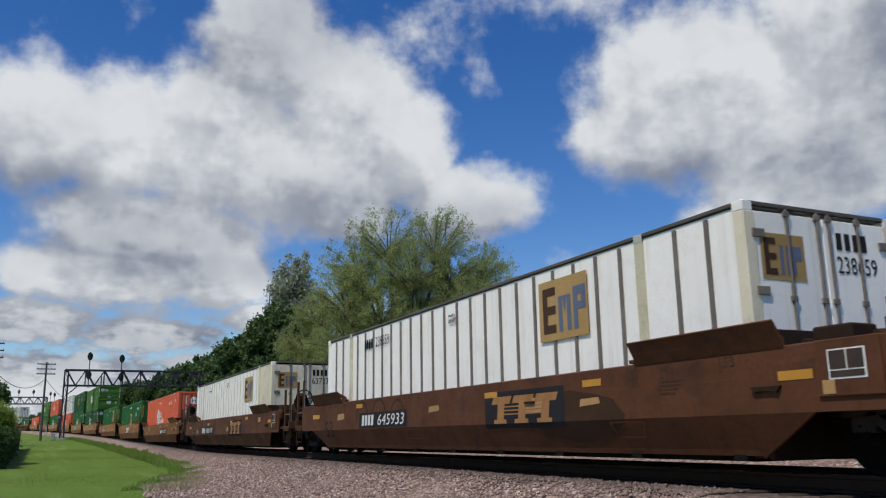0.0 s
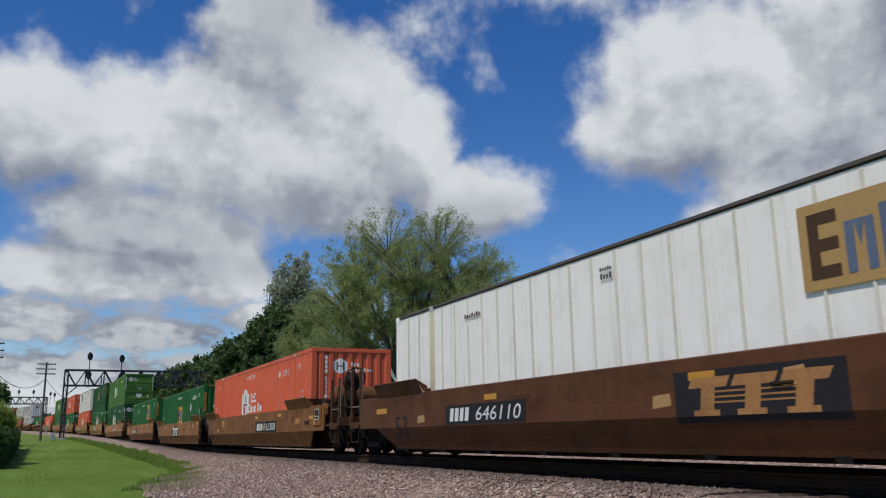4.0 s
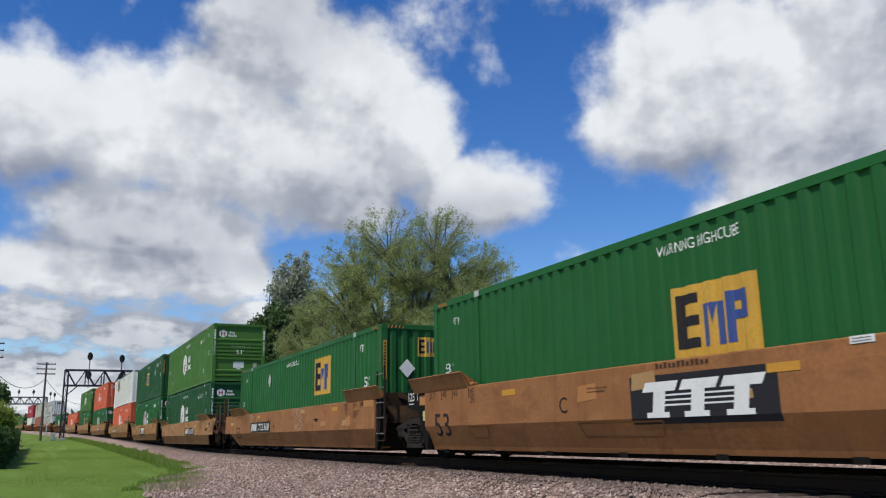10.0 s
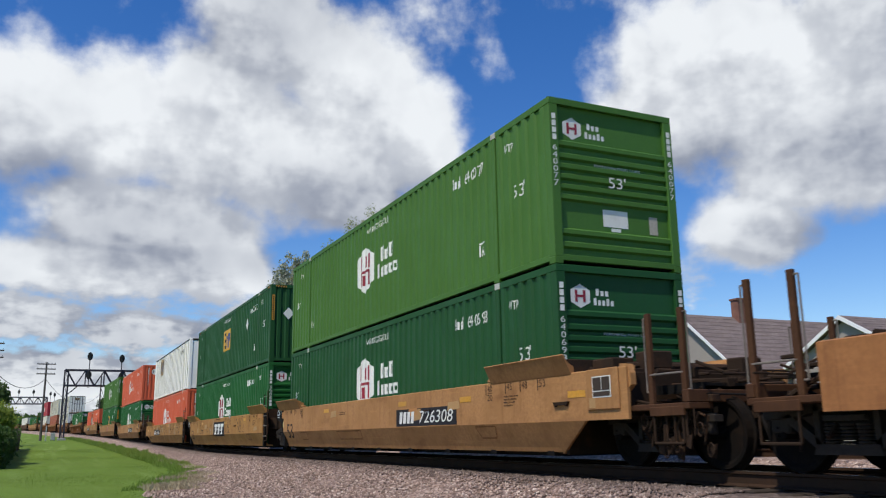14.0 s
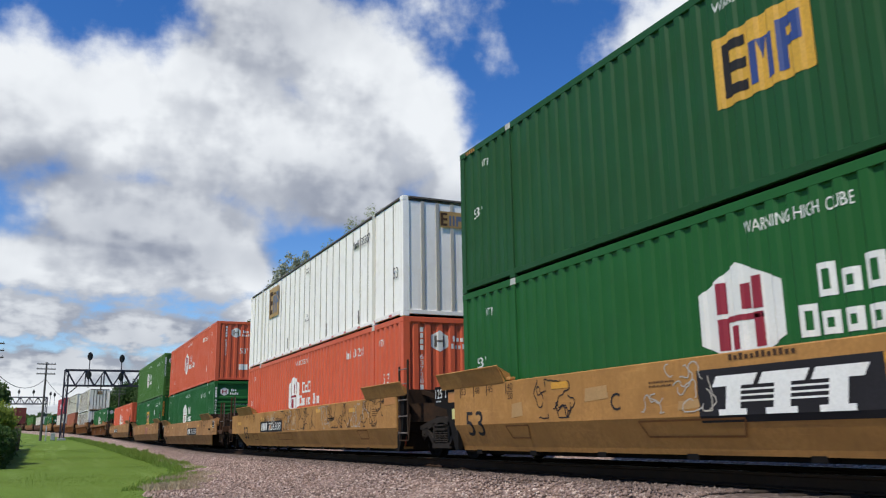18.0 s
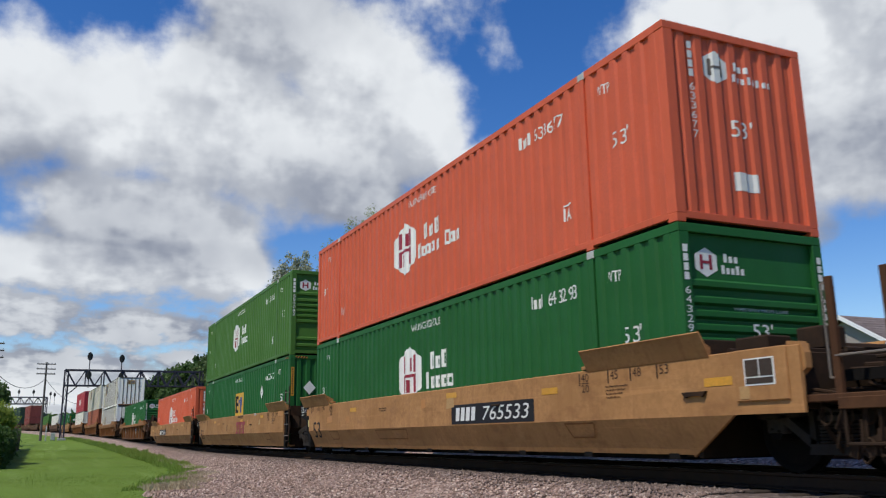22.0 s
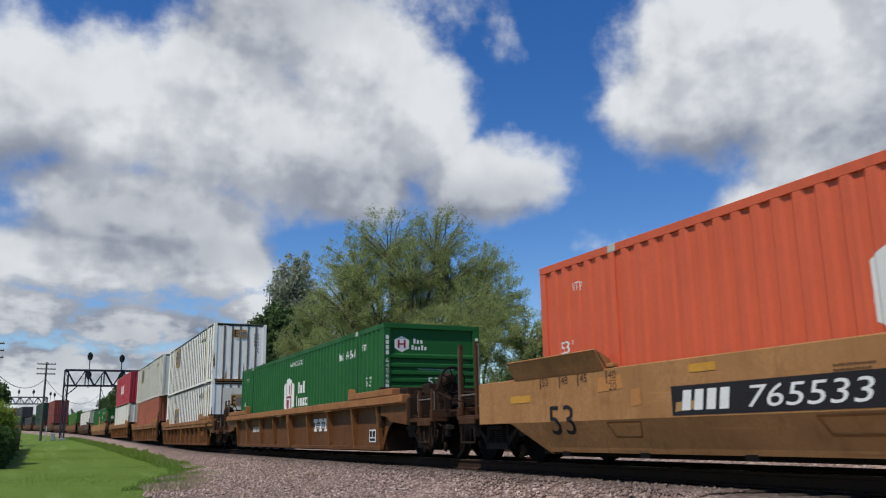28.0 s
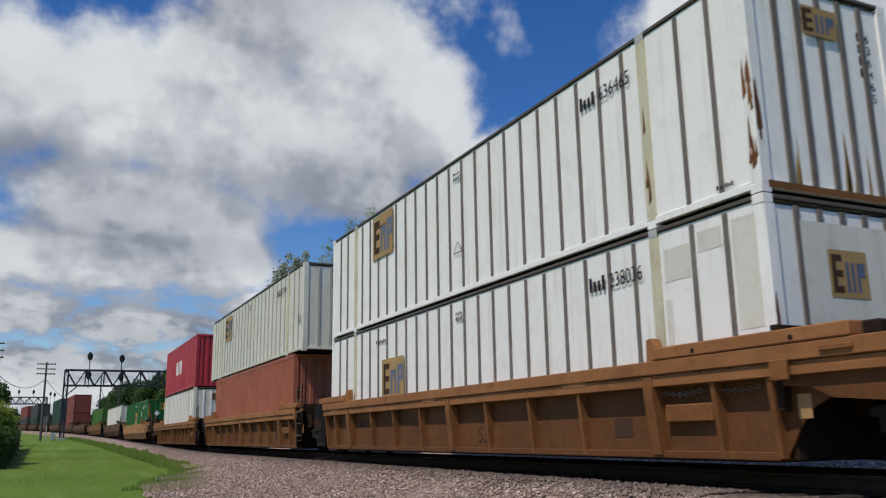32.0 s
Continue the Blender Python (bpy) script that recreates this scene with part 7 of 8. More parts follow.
    e /= np.linalg.norm(e, axis=1, keepdims=True)
    s = leaf_size * (0.5 + g.random((n, 1)))
    v = np.stack((p - d * s * long / 2, p + e * s * 0.5, p + d * s * long / 2, p - e * s * 0.5), 1).reshape(-1, 3)
    f = np.arange(n * 4).reshape(-1, 4)
    part("crown", scatter_mesh("crown", v, f, leaf), None, t, "loose crown of small leaves")
    return t


def tubes(name, segments, material):
    """Many tapered sticks (start, end, two radii) as one mesh, four-sided."""
    p, q = np.array([a[0] for a in segments]), np.array([a[1] for a in segments])
    r = np.array([(a[2], a[3]) for a in segments])
    d = q - p
    d /= np.maximum(np.linalg.norm(d, axis=1, keepdims=True), 1e-6)
    e = np.cross(d, np.where(np.abs(d[:, 2:]) > 0.9, (1.0, 0, 0), (0, 0, 1.0)))
    e /= np.linalg.norm(e, axis=1, keepdims=True)
    f = np.cross(d, e)
    ring = [e, f, -e, -f]
    v = np.stack([p + c * r[:, :1] for c in ring] + [q + c * r[:, 1:] for c in ring], 1)
    side = np.array([(i, (i + 1) % 4, 4 + (i + 1) % 4, 4 + i) for i in range(4)])
    faces = (side[None] + 8 * np.arange(len(p))[:, None, None]).reshape(-1, 4)
    return scatter_mesh(name, v.reshape(-1, 3), faces, material)


def lobed_tree(name, label, x, y, high, lobes, leaf, seed, turn=0.0, leaf_size=0.062, per_twig=16, bark=None, fork=0.16):
    """A broad tree of several domes: limbs fan out from a short trunk, each dome a spray of arching branches
    with fine twigs; the leaves sit on the outer twigs, so the limbs show through."""
    rng = random.Random(seed)
    t = thing(name, label, "tree", at=Matrix.Translation((x, y, grade(x) - 0.7)) @ Matrix.Rotation(turn, 4, "Z"))
    foot = Vector((0, 0, high * fork))
    wood = [(Vector((0, 0, -0.1)), foot, high * 0.034, high * 0.026)]
    strands = []

    def arch(p, q, lift, r1, r2, cuts=3):
        """A limb that leaves steeply and bends over."""
        pts = [p]
        for i in range(1, cuts + 1):
            k = i / cuts
            m = p.lerp(q, k) + Vector((rng.gauss(0, 0.03), rng.gauss(0, 0.03), 0)) * (q - p).length
            m.z += lift * math.sin(math.pi * k) * (q - p).length
            pts.append(m if i < cuts else q.copy())
        for i in range(cuts):
            a, b = r1 + (r2 - r1) * i / cuts, r1 + (r2 - r1) * (i + 1) / cuts
            wood.append((pts[i], pts[i + 1], a, b))
        return pts

    for u, v, z, w, h in lobes:
        w, h = w * 1.12, h * 1.06
        heart = Vector((u, v, z))
        root = Vector((u * 0.82, v * 0.82, z - h * 0.75))
        low = foot * rng.uniform(0.75, 1.15)
        arch(low, root, 0.05, high * 0.011, high * 0.0055, 4)
        for i in range(int(14 + 4.0 * w)):
            a, up = rng.uniform(0, 6.283), rng.uniform(-0.35, 1.0)
            side = math.sqrt(max(0.0, 1 - up * up))
            tip = heart + Vector((math.cos(a) * side * w, math.sin(a) * side * w, up * h)) * rng.uniform(0.6, 0.9)
            pts = arch(root.lerp(heart, rng.uniform(0, 0.45)), tip, 0.1, high * 0.003, high * 0.0009)
            for j in range(13):
                k = rng.uniform(0.2, 1.0)
                i0 = min(int(k * 3), 2)
                p = pts[i0].lerp(pts[i0 + 1], k * 3 - i0)
                out = (p - heart)
                d = (out / max(out.length, 0.1) * 0.8 + Vector((rng.gauss(0, 0.5), rng.gauss(0, 0.5), rng.gauss(0.3, 0.4)))).normalized()
                q = p + d * rng.uniform(0.4, 0.85) * (0.5 + 0.2 * w)
                rel = Vector(((q.x - u) / w, (q.y - v) / w, (q.z - z) / h))
                if rel.length > 1.04:
                    rel *= rng.uniform(0.94, 1.06) / rel.length
                    q = heart + Vector((rel.x * w, rel.y * w, rel.z * h))
                wood.append((p, q, 0.011, 0.004))
                strands.append((p, q))
        # short shoots that round off the dome
        for i in range(int(26 * w)):
            a, up = rng.uniform(0, 6.283), rng.uniform(-0.45, 1.0)
            side = math.sqrt(max(0.0, 1 - up * up))
            d = Vector((math.cos(a) * side, math.sin(a) * side, up))
            p = heart + Vector((d.x * w, d.y * w, d.z * h)) * rng.uniform(0.72, 0.93)
            q = p + (d * 0.5 + Vector((rng.gauss(0, 0.3), rng.gauss(0, 0.3), 0.35))) * rng.uniform(0.3, 0.6)
            wood.append((p, q, 0.008, 0.003))
            strands.append((p, q))
    part("trunk", tubes("trunk", wood, bark or M_TWIG), None, t, "grey-brown trunk and fanned limbs")
    g = np.random.default_rng(seed)
    p0, p1 = np.array([q[0] for q in strands]), np.array([q[1] for q in strands])
    counts = (per_twig * (0.35 + 1.3 * g.random(len(strands)))).astype(int)
    who = np.repeat(np.arange(len(strands)), counts)
    n = len(who)
    k = 0.1 + 1.0 * g.random((n, 1)) ** 0.8
    p = p0[who] + (p1[who] - p0[who]) * k + g.normal(0, 0.14, (n, 3))
    p[:, 2] -= 0.12 * g.random(n)
    d = (p1 - p0)[who] * 0.8 + g.normal(0, 0.5, (n, 3))
    d[:, 2] -= 0.25
    d /= np.linalg.norm(d, axis=1, keepdims=True)
    e = np.cross(d, g.normal(0, 1, (n, 3)))
    e /= np.linalg.norm(e, axis=1, keepdims=True)
    size = leaf_size * (0.5 + g.random((n, 1)))
    v = np.stack((p - d * size * 1.3, p + e * size * 0.45, p + d * size * 1.3, p - e * size * 0.45), 1).reshape(-1, 3)
    part("crown", scatter_mesh("crown", v, np.arange(n * 4).reshape(-1, 4), leaf), None, t, "feathery crown of small fresh leaves")
    return t


# domes of the crowns: across the line of sight, away from it, up; half width, half height
GREAT = [(-1.9, 0.5, 16.9, 3.3, 2.8), (2.7, -0.5, 16.5, 3.0, 2.9), (-4.8, 1.5, 15.0, 2.7, 2.4), (6.4, 1.0, 14.2, 2.6, 2.6), (0.4, -2.5, 13.6, 3.0, 2.6), (-5.6, -1.5, 11.4, 2.6, 2.3),
         (7.4, -1.0, 11.6, 2.2, 2.0), (4.6, -2.8, 11.0, 2.8, 2.2), (-1.2, 2.5, 14.0, 3.0, 2.5), (-2.4, -3.0, 10.2, 3.0, 2.3), (2.0, -3.2, 8.4, 3.0, 2.2), (6.4, 0.0, 8.8, 2.6, 2.2), (-5.4, 0.0, 8.2, 2.8, 2.4), (0.5, 3.0, 10.0, 3.2, 2.6), (3.8, 3.0, 13.0, 2.6, 2.4), (3.6, -1.0, 13.6, 2.8, 2.4), (-1.0, 2.5, 7.6, 3.4, 2.4), (3.4, 2.5, 8.2, 3.2, 2.4), (7.6, 2.0, 10.2, 2.6, 2.4), (-3.6, -2.2, 13.0, 2.6, 2.3), (0.8, 0.5, 11.6, 3.2, 2.4), (1.2, 2.5, 5.4, 3.6, 2.4)]
BUSHY = [(-1.8, 0, 11.4, 2.4, 2.2), (1.6, 0.5, 12.0, 2.2, 2.4), (-3.6, 0.5, 8.8, 2.4, 2.2), (3.2, -0.5, 9.6, 2.4, 2.2), (0, -2.2, 8.8, 2.6, 2.3), (-2.4, -1.5, 5.8, 2.6, 2.2), (2.6, -1.6, 5.8, 2.6, 2.2), (0.2, -1.0, 3.6, 2.8, 2.0)]
SPREAD = [(-2.6, 0, 8.6, 2.2, 1.9), (1.0, 0.5, 9.4, 2.2, 1.9), (3.8, 0, 8.0, 2.1, 1.8), (-0.5, -2.0, 7.0, 2.4, 1.9), (-3.6, -0.8, 5.4, 2.2, 1.8), (3.2, -1.5, 5.2, 2.4, 1.8), (0.2, -2.0, 3.8, 2.6, 1.8)]
FACING = radians(67.0)
lobed_tree("willow_tree", "large willow in fresh yellow-green spring leaf", -62.5, 26.5, 19.9, GREAT, M_WILLOW, 11, FACING, per_twig=23)
lobed_tree("willow_tree", "willow in thin spring leaf, bushy to the ground", -73.5, 24.0, 14.2, BUSHY, M_WILLOW, 12, FACING, per_twig=30)
lobed_tree("willow_tree", "low spreading willow with drooping twigs", -54.0, 28.5, 11.2, SPREAD, M_WILLOW, 13, FACING, per_twig=30)
tree("silver_maple", "slim tree with silvery pale young leaves", -95.0, 26.0, 23.0, 9.5, M_PALELEAF, 14, leaves=40, fill=100, leaf_size=0.15, spread=0.6, up=0.5, fluff=0.4, first=0.3)
tree("spruce_tree", "dark green bushy tree behind the train", -92.5, 23.4, 16.0, 9.5, M_MAPLE, 15, leaves=40, fill=130, leaf_size=0.2, forks=(6, 4, 4, 3), spread=0.8, up=0.25, fluff=0.5, first=0.2)
tree("spruce_tree", "dark green bushy tree behind the train", -116.0, 24.5, 15.0, 11.0, M_MAPLE, 16, leaves=40, fill=120, leaf_size=0.21, forks=(6, 4, 4, 3), spread=0.8, up=0.25, fluff=0.5, first=0.2)
tree("maple_tree", "mid-green leafy tree beside the line", -86.0, 25.5, 11.5, 10.0, M_HEDGE, 17, leaves=40, fill=120, leaf_size=0.14, forks=(6, 4, 4, 3), spread=0.9, up=0.2, fluff=0.5, first=0.15)
for i, (x, y, h, w) in enumerate(((-133, 25, 13.5, 12), (-150, 24, 13.5, 12), (-168, 25, 14.0, 13), (-187, 24, 13.2, 13), (-207, 25, 13.5, 14), (-228, 22, 13.0, 14), (-250, 21, 13.2, 14), (-275, 20, 11.5, 13))):
    tree("maple_tree", "dense dark green tree in a row along the line", x, y, h, w, M_HEDGE if i % 2 else M_MAPLE, 30 + i, leaves=24, fill=70, leaf_size=0.26, forks=(6, 4, 4, 3), spread=0.9, up=0.2, fluff=0.6, first=0.15)
tree("maple_tree", "low green bush behind the far track", -45.5, 27.5, 5.2, 8.0, M_HEDGE, 41, leaves=50, leaf_size=0.09, forks=(6, 4, 4, 3), spread=0.9, up=0.2, fluff=0.4, first=0.12)
tree("garden_tree", "small green tree between two houses", -44.0, 49.0, 9.0, 6.5, M_HEDGE, 42, leaves=20, leaf_size=0.2, forks=(6, 4, 4, 3), fluff=0.5, first=0.2)
tree("garden_tree", "dark green leafy tree beside a white house", -59.0, 38.5, 10.2, 7.5, M_MAPLE, 48, leaves=30, leaf_size=0.13, fill=130, forks=(6, 4, 4, 3), fluff=0.5, first=0.2)
tree("garden_tree", "small green tree behind the houses", -31.0, 50.0, 8.2, 5.0, M_HEDGE, 47, leaves=20, leaf_size=0.2, forks=(6, 4, 4, 3), fluff=0.5, first=0.2)
tree("garden_tree", "small green tree behind the houses", -66.0, 47.0, 8.6, 7.5, M_SHRUB, 43, leaves=20, leaf_size=0.2, forks=(6, 4, 4, 3), fluff=0.5, first=0.2)
tree("shrub", "bright green garden shrub behind a fence", -58.0, -3.7, 3.4, 4.0, M_SHRUB, 44, leaves=60, leaf_size=0.08, forks=(6, 4, 4, 3), spread=0.9, fluff=0.3, first=0.12)
tree("shrub", "bright green garden shrub behind a fence", -47.0, -2.6, 3.1, 3.4, M_SHRUB, 45, leaves=60, leaf_size=0.07, forks=(6, 4, 4, 3), spread=0.9, fluff=0.3, first=0.12)
tree("spruce_tree", "dark garden tree at the lawn's far end", -92.0, -4.9, 6.5, 4.0, M_MAPLE, 46, leaves=30, leaf_size=0.2, forks=(6, 4, 4, 3), fluff=0.5, first=0.2)


def bare_conifer(x, y, high):
    """A leafless spire with short side twigs."""
    t = thing("dead_conifer", "thin leafless conifer behind the houses", "tree", at=Matrix.Translation((x, y, grade(x) - 0.7)))
    bm = rod(bmesh.new(), (0, 0, 0), (0.1, 0, high), 0.14, 0.02, 7)
    rng = random.Random(5)
    for i in range(90):
        z = high * rng.uniform(0.3, 0.97)
        a, l = rng.uniform(0, 6.28), (high - z) * 0.22 + 0.25
        rod(bm, (0.1 * z / high, 0, z), (l * math.cos(a), l * math.sin(a), z + l * 0.25), 0.018, 0.005, 4)
    part("trunk", bm, M_BARK, t)


bare_conifer(-47.5, 40.0, 12.6)


def far_woods():
    """Low woods on the horizon, too far to tell apart."""
    g = np.random.default_rng(8)
    n = 26000
    a = np.radians(40 + 58 * g.random(n))
    r = 520 + 160 * g.random(n)
    x, y = -r * np.sin(a), r * np.cos(a)
    h = 9 + 5 * np.array([noise.noise((math.degrees(q) * 0.8, 0, 0)) for q in a])
    z = 6.0 + h * g.random(n) ** 0.7
    p = np.stack((x, y, z), 1)
    d, e = g.normal(0, 1.1, (n, 3)), g.normal(0, 1.1, (n, 3))
    v = np.stack((p - d, p + e, p + d, p - e), 1).reshape(-1, 3)
    tagged(new("far_woods", scatter_mesh("far_woods", v, np.arange(n * 4).reshape(-1, 4), M_MAPLE)), "low dark woods on the horizon", "woods", kind="stuff")


far_woods()


# ---------- houses beyond the far track ----------
def house(x, y, half, eave, ridge, deep, wall, label, chimney=None, turn=0.0):
    """A gabled house whose gable looks at the tracks; the ridge runs away from them."""
    base = grade(x) - 0.7
    t = thing("house", label, "house", group="houses beyond the line", at=pose(x, y, base, 0, 0, turn))
    e, r = eave - base, ridge - base
    bm = extrude(bmesh.new(), [(-half + 0.35, 0), (half - 0.35, 0), (half - 0.35, e), (0, r - 0.25), (-half + 0.35, e)], "y", 0.25, deep - 0.25)
    body = part("wall", bm, wall, t)
    course = once(("course", round(half, 2)), lambda: to_mesh("siding_board", block(bmesh.new(), -half + 0.36, half - 0.36, 0.222, 0.25, 0.0, 0.17), wall))
    z = 0.3
    while z < e - 0.2:
        part("siding_board", course, None, body, at=Matrix.Translation((0, 0, z)))
        z += 0.19
    for s in (-1, 1):
        bm = extrude(bmesh.new(), [(0, r), (s * half, e), (s * half, e - 0.14), (0, r - 0.14)], "y", 0, deep)
        roof = part("roof", bm, M_STONE_HOUSE, t, "dark grey-brown shingle roof")
        n = 14
        slope = math.atan2(r - e, half)
        row = once(("row", s, round(half, 2), deep), lambda: to_mesh("shingle", block(bmesh.new(), -0.13, 0.13, 0.02, deep - 0.02, 0.004, 0.014), M_STONE_HOUSE))
        for i in range(n):
            k = (i + 0.5) / n
            part("shingle", row, None, roof, at=Matrix.Translation((s * half * k, 0, r + (e - r) * k)) @ Matrix.Rotation(s * slope, 4, "Y"))
        bm = extrude(bmesh.new(), [(0, r + 0.01), (s * half, e + 0.01), (s * half, e - 0.2), (0, r - 0.2)], "y", -0.06, -0.004)
        part("rake_board", bm, M_TRIM, t, "white rake board")
        part("gutter", block(bmesh.new(), *sorted((s * half, s * (half + 0.1))), 0, deep, e - 0.16, e - 0.04, 0.01), M_TRIM, t, "white gutter")
    for wx, wz in ((-half * 0.45, 1.0), (half * 0.25, 1.0), (0.0, e - 0.9)):
        w = part("window", block(bmesh.new(), wx - 0.45, wx + 0.45, 0.17, 0.22, wz, wz + 1.2, 0.01), M_TRIM, t)
        part("pane", block(bmesh.new(), wx - 0.37, wx + 0.37, 0.15, 0.168, wz + 0.08, wz + 0.57), M_GLASS, w)
        part("pane", block(bmesh.new(), wx - 0.37, wx + 0.37, 0.15, 0.168, wz + 0.63, wz + 1.12), M_GLASS, w)
    for k in range(3):
        yy = deep * (0.2 + 0.28 * k)
        w = part("window", block(bmesh.new(), half - 0.35, half - 0.31, yy, yy + 0.9, 1.0, 2.2, 0.01), M_TRIM, t)
        part("pane", block(bmesh.new(), half - 0.309, half - 0.295, yy + 0.08, yy + 0.82, 1.08, 2.12), M_GLASS, w)
    if chimney:
        cx, cy, top = chimney
        c = part("chimney", block(bmesh.new(), cx - 0.3, cx + 0.3, cy - 0.3, cy + 0.3, r - 1.0, top - base, 0.01), M_BRICK, t, "brown brick chimney")
        part("chimney_cap", block(bmesh.new(), cx - 0.36, cx + 0.36, cy - 0.36, cy + 0.36, top - base, top - base + 0.12, 0.01), M_BRICK, c)
    return t


house(-49.5, 37.4, 3.96, 5.45, 8.48, 9.9, M_SIDING, "white clapboard house with brown-grey shingle roof")
house(-38.8, 34.0, 4.6, 3.55, 7.35, 15.0, M_TAUPE, "taupe house with brown-grey shingle roof and chimney", chimney=(0.25, 4.6, 8.35))
house(-27.6, 34.0, 3.6, 3.6, 5.75, 9.0, M_TAUPE, "grey-taupe house with white gable trim")


# ---------- signal bridges ----------
def signal_head(parent, y, z, x):
    bm = rod(bmesh.new(), (x + 0.1, y, z), (x + 0.16, y, z), 0.34, sides=24)
    for v in bm.verts:
        v.co.z = z + (v.co.z - z) * 1.6
    disc = part("backplate", bm, M_BLACK, parent, "black oval signal backplate")
    for k in (-0.28, 0.0, 0.28):
        bm = rod(bmesh.new(), (x + 0.16, y, z + k), (x + 0.2, y, z + k), 0.09, sides=12)
        part("lens", bm, M_LENS, disc, "dark signal lens")
        bm = extrude(bmesh.new(), [(y - 0.12, z + k), (y - 0.1, z + k + 0.1), (y, z + k + 0.13), (y + 0.1, z + k + 0.1), (y + 0.12, z + k), (y + 0.11, z + k), (y, z + k + 0.12), (y - 0.11, z + k)], "x", x + 0.16, x + 0.4)
        part("hood", bm, M_BLACK, disc)


def signal_bridge(x, y0, y1, low, high, label, masts, second_leg=True, w=0.14):
    """A lattice bridge over the tracks: leg towers, two trusses, masts with signal heads."""
    base = grade(x) - 0.7
    t = thing("signal_bridge", label, "signal bridge", at=Matrix.Translation((x, 0, 0)))
    deep = 1.2
    for y in (y0, y1) if second_leg else (y0,):
        leg = part("leg", block(block(bmesh.new(), -0.2, 0.2, y - 0.32, y - 0.12, base, high), -0.2, 0.2, y + 0.12, y + 0.32, base, high), M_GANTRY, t, "dark steel lattice leg")
        n = 9
        for k in range(n):
            a, b = base + (high - base) * k / n, base + (high - base) * (k + 1) / n
            part("lattice_bar", beam(bmesh.new(), (0.1, y - 0.12 if k % 2 else y + 0.12, a), (0.1, y + 0.12 if k % 2 else y - 0.12, b), 0.05, 0.07), M_GANTRY, leg)
        part("footing", block(bmesh.new(), -0.5, 0.5, y - 0.5, y + 0.5, base - 0.1, base + 0.3, 0.04), M_CABINET, t, "concrete footing")
    for dx in (-deep / 2, deep / 2):
        for z in (low, high):
            part("chord", beam(bmesh.new(), (dx, y0 - 0.2, z), (dx, y1 + 0.2, z), w * 1.5, w * 1.3), M_GANTRY, t)
        n = max(4, round((y1 - y0) / 1.15))
        for k in range(n):
            a, b = y0 + (y1 - y0) * k / n, y0 + (y1 - y0) * (k + 1) / n
            part("diagonal", beam(bmesh.new(), (dx, a, low if k % 2 else high), (dx, b, high if k % 2 else low), w * 0.8, w), M_GANTRY, t)
            if k % 2:
                part("upright", beam(bmesh.new(), (dx, b, low), (dx, b, high), w * 0.7, w * 0.7), M_GANTRY, t)
    part("walkway", block(bmesh.new(), -deep / 2, deep / 2, y0, y1, low - 0.03, low + 0.03), M_GANTRY, t)
    for k in (y0,):
        part("knee_brace", beam(bmesh.new(), (0, k + 0.1, low - 1.3), (0, k + 1.5, low), 0.1, 0.12), M_GANTRY, t)
    for y, top, heads in masts:
        m = part("mast", rod(bmesh.new(), (0.72, y, low - 0.3), (0.72, y, top), 0.06, sides=8), M_GANTRY, t, "signal mast")
        for z in heads:
            signal_head(t, y, z, 0.72)
    return t


signal_bridge(-120.0, 2.35, 19.5, 7.5, 9.5, "dark steel lattice signal bridge over the tracks", ((5.0, 11.2, (11.27, 8.82)), (8.95, 11.0, (11.06, 8.65))))
signal_bridge(-272.0, -15.5, 0.6, 11.0, 12.9, "distant steel signal bridge over the tracks", ((-6.8, 15.2, (14.4,)), (-3.0, 15.2, (14.4,)), (1.5, 14.6, (13.9,)), (2.6, 14.4, (13.6,))), w=0.22)


# ---------- line poles and wires ----------
def pole(x, y, top, arms, wide, label="weathered wooden line pole with crossarms"):
    t = thing("utility_pole", label, "pole", at=Matrix.Translation((x, y, 0)))
    part("shaft", rod(bmesh.new(), (0, 0, grade(x) - 0.8), (0, 0, top), 0.16, 0.1, 10), M_POLE, t)
    for k in range(arms):
        z = top - 0.25 - 0.62 * k
        a = part("crossarm", beam(bmesh.new(), (0.1, -wide / 2, z), (0.1, wide / 2, z), 0.1, 0.13), M_POLE, t)
        for i in range(6):
            yy = -wide / 2 + 0.1 + i * (wide - 0.2) / 5
            part("insulator", rod(bmesh.new(), (0.1, yy, z + 0.06), (0.1, yy, z + 0.2), 0.035, 0.02, 6), M_CABINET, a)
    return t


def wire(a, b, sag, r=0.02):
    a, b = Vector(a), Vector(b)
    bm = bmesh.new()
    last = a
    for i in range(1, 13):
        k = i / 12
        p = a.lerp(b, k) - Vector((0, 0, 4 * sag * k * (1 - k)))
        rod(bm, last, p, r, sides=5)
        last = p
    tagged(new("line_wire", to_mesh("line_wire", bm, M_WIRE)), "dark slack line wire between poles", "wire", group="line wires")


pole(-118.0, -0.1, 10.3, 3, 2.2)
pole(-84.0, -4.7, 9.3, 3, 2.2)
pole(-190.0, 14.2, 11.4, 3, 2.4)
pole(-160.0, 8.8, 11.5, 0, 2.0, "slim wooden pole with a guy wire")
wire((-84.0, -4.7, 7.2), (-118.0, -0.1, 8.2), 1.6, 0.035)
wire((-118.0, -0.1, 8.2), (-160.0, 8.8, 8.4), 2.4, 0.03)
wire((-160.0, 8.8, 8.4), (-190.0, 14.2, 10.2), 1.8, 0.03)
wire((-160.0, 8.8, 9.5), (-160.0, 11.6, 2.2), 0.0, 0.05)


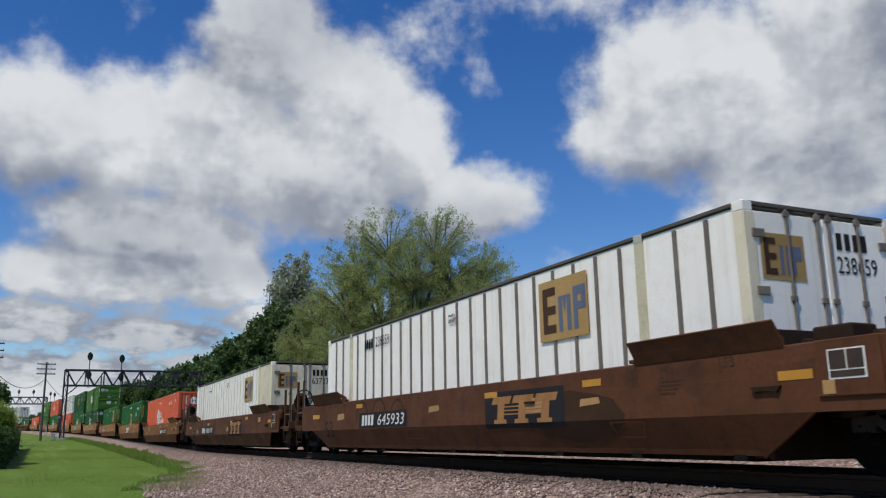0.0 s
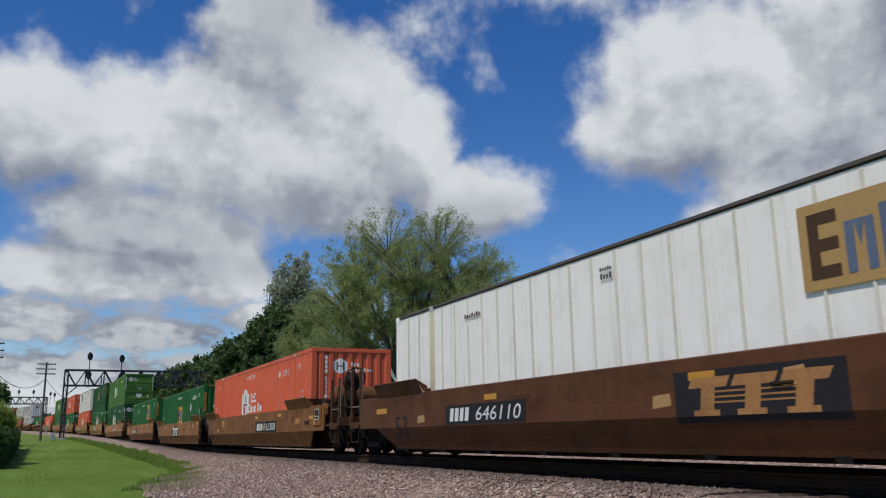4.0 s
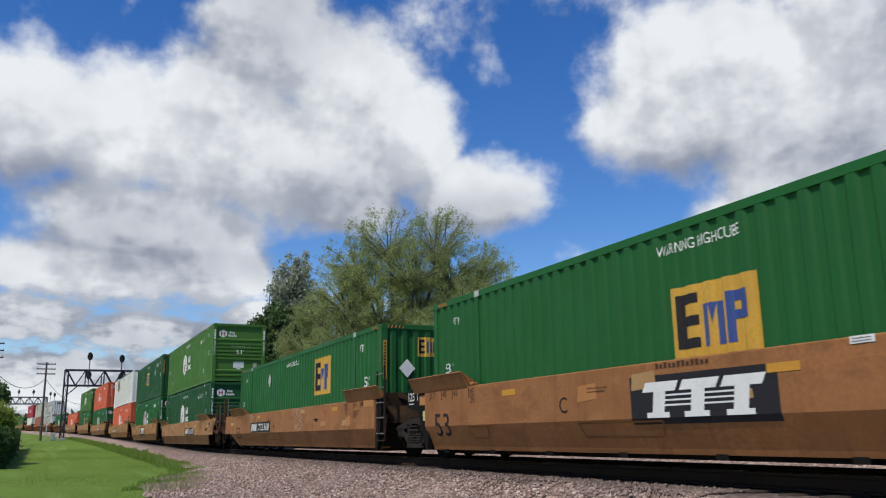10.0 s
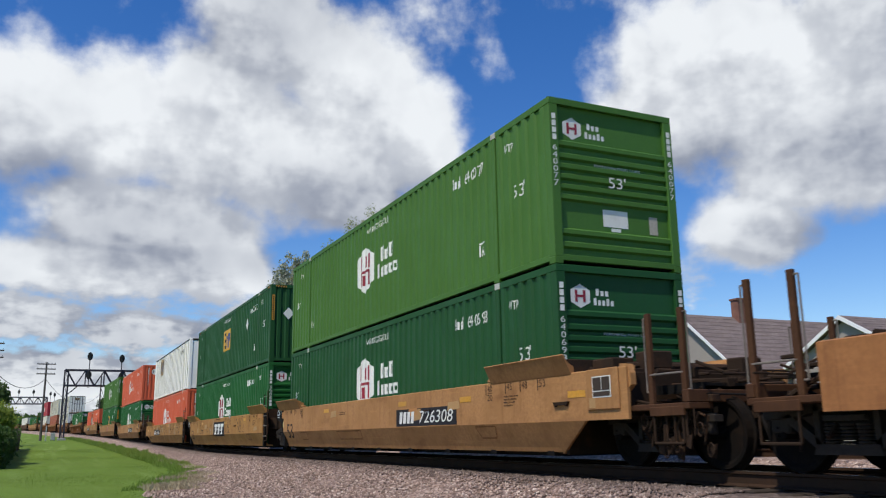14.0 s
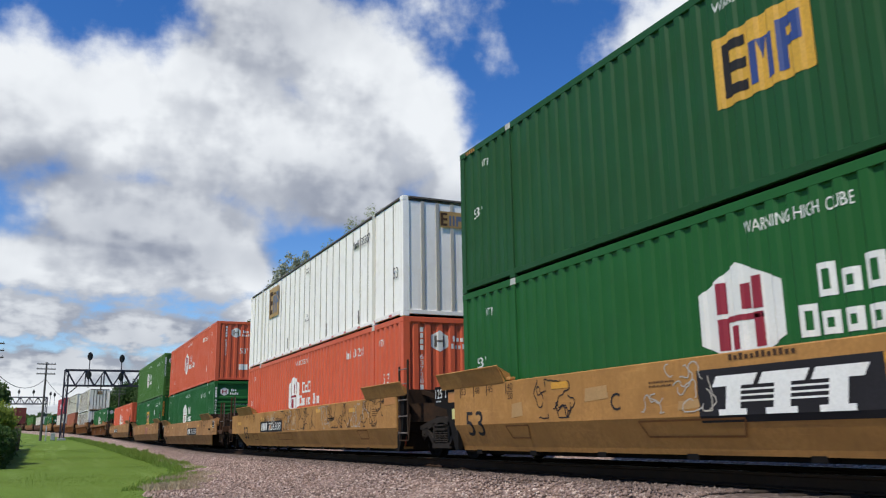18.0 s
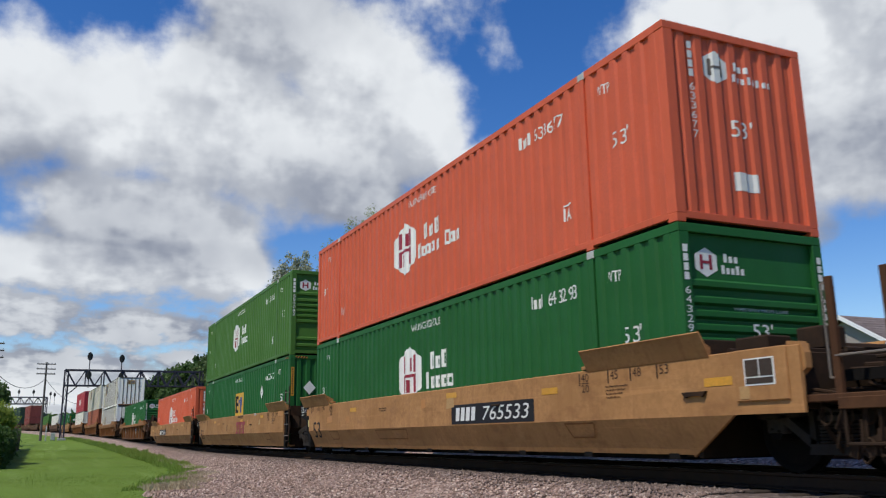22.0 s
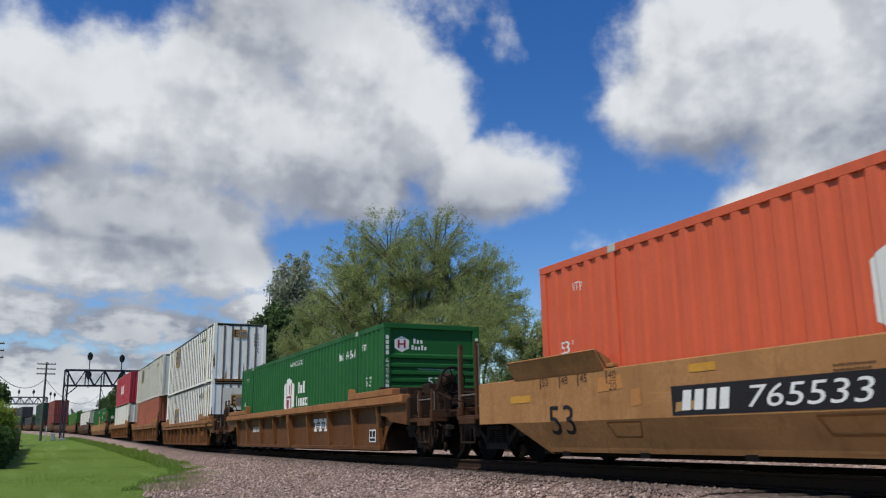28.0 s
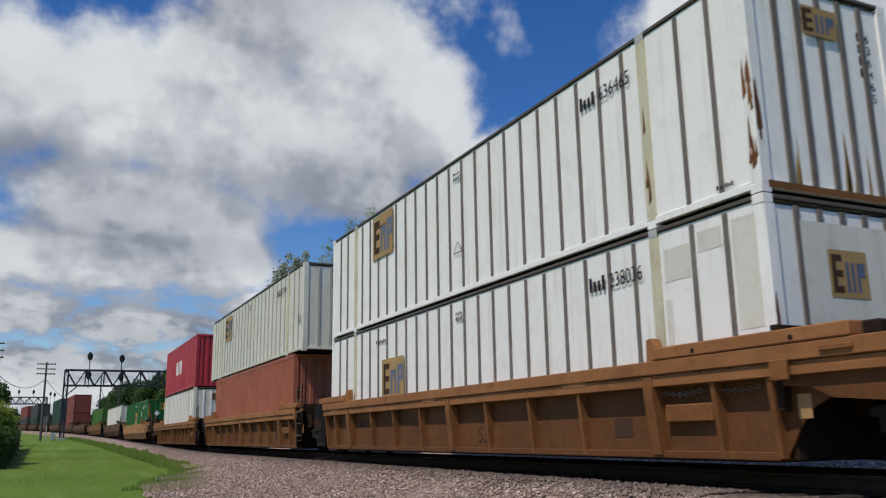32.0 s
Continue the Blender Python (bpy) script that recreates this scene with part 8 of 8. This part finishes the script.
# ---------- lineside cabinet, posts, fence ----------
def cabinet(x, y):
    b = grade(x) - 0.7
    t = thing("relay_cabinet", "grey metal relay cabinet on short legs", "cabinet", at=Matrix.Translation((x, y, b)))
    part("body", block(bmesh.new(), -0.2, 0.2, -0.25, 0.25, 0.15, 0.95, 0.02), M_CABINET, t)
    part("roof", block(bmesh.new(), -0.24, 0.24, -0.29, 0.29, 0.95, 1.0, 0.01), M_TRIM, t)
    part("door", block(bmesh.new(), 0.202, 0.215, -0.2, 0.2, 0.2, 0.9, 0.004), M_CABINET, t)
    for dx in (-0.16, 0.16):
        for dy in (-0.2, 0.2):
            part("leg", block(bmesh.new(), dx - 0.03, dx + 0.03, dy - 0.03, dy + 0.03, 0.0, 0.15), M_GANTRY, t)


cabinet(-117.0, 1.3)
m = thing("marker_post", "white lineside marker post", "post", at=Matrix.Translation((-118.5, 0.5, grade(-118.5) - 0.7)))
part("shaft", block(bmesh.new(), -0.06, 0.06, -0.06, 0.06, 0, 1.9, 0.01), M_TRIM, m)


def fence():
    """A leaning weathered board fence along the lawn."""
    t = thing("board_fence", "dark weathered board fence half overgrown", "fence")
    me = once("board", lambda: to_mesh("board", block(bmesh.new(), -0.07, 0.07, -0.012, 0.012, 0, 1.75, 0.008), M_FENCE))
    rng = random.Random(3)
    a, b = Vector((-41.0, -1.75)), Vector((-80.0, -1.6))
    n = 260
    for i in range(n):
        p = a.lerp(b, i / n)
        part("board", me, None, t, at=pose(p.x, p.y, grade(p.x) - 0.75 + rng.uniform(-0.06, 0.06), rng.uniform(-2, 2), rng.uniform(-2, 2), rng.uniform(-3, 3)))
    for k in range(17):
        p = a.lerp(b, k / 16)
        part("post", block(bmesh.new(), p.x - 0.05, p.x + 0.05, p.y - 0.13, p.y - 0.03, grade(p.x) - 0.8, grade(p.x) + 1.05, 0.006), M_FENCE, t)


fence()


def overgrowth():
    """Ivy and hedge shoots that cover the board fence."""
    g = np.random.default_rng(17)
    n = 13000
    x = -40.8 - 22 * g.random(n) ** 1.3
    lump = np.array([noise.noise((q * 0.9, 1.0, 0)) for q in x])
    z = -0.7 + (1.75 + 0.5 * lump) * g.random(n) ** 0.8
    y = -1.86 + (0.2 + 0.16 * lump) * g.normal(0, 0.8, n) + 0.12
    p = np.stack((x, y, z), 1)
    d, e = g.normal(0, 0.045, (n, 3)), g.normal(0, 0.035, (n, 3))
    v = np.stack((p - d, p + e, p + d, p - e), 1).reshape(-1, 3)
    tagged(new("ivy", scatter_mesh("ivy", v, np.arange(n * 4).reshape(-1, 4), M_HEDGE)), "dark green ivy and hedge shoots over the fence", "ivy", kind="stuff")


overgrowth()

# ---------- what moves ----------
def motions():
    """The clouds drift, the train rolls by, its wheels turn."""
    drift = Vector((math.sin(radians(77.4)), -math.cos(radians(77.4)), 0)) * 290
    walk(CLOUDS, [(float(t), Matrix.Translation(drift * (t / 32.0))) for t in (-4, 0, 8, 16, 24, 32, 36)])
    for ob, s, z in RIDERS:
        rows = []
        for t in range(-1, 34):
            x = s + travel(t)
            y, up, heading = track(x)
            rows.append((float(t), pose(x, y, up + z, 0, 0, heading)))
        walk(ob, rows)
    turns = [(k / 15.0, travel(k / 15.0) / WHEEL_R) for k in range(0, 481)]
    for ob, k in SPINNERS:
        walk(ob, [(t, Matrix.Translation((k, 0, WHEEL_R)) @ Matrix.Rotation(a, 4, "Y")) for t, a in turns])


motions()
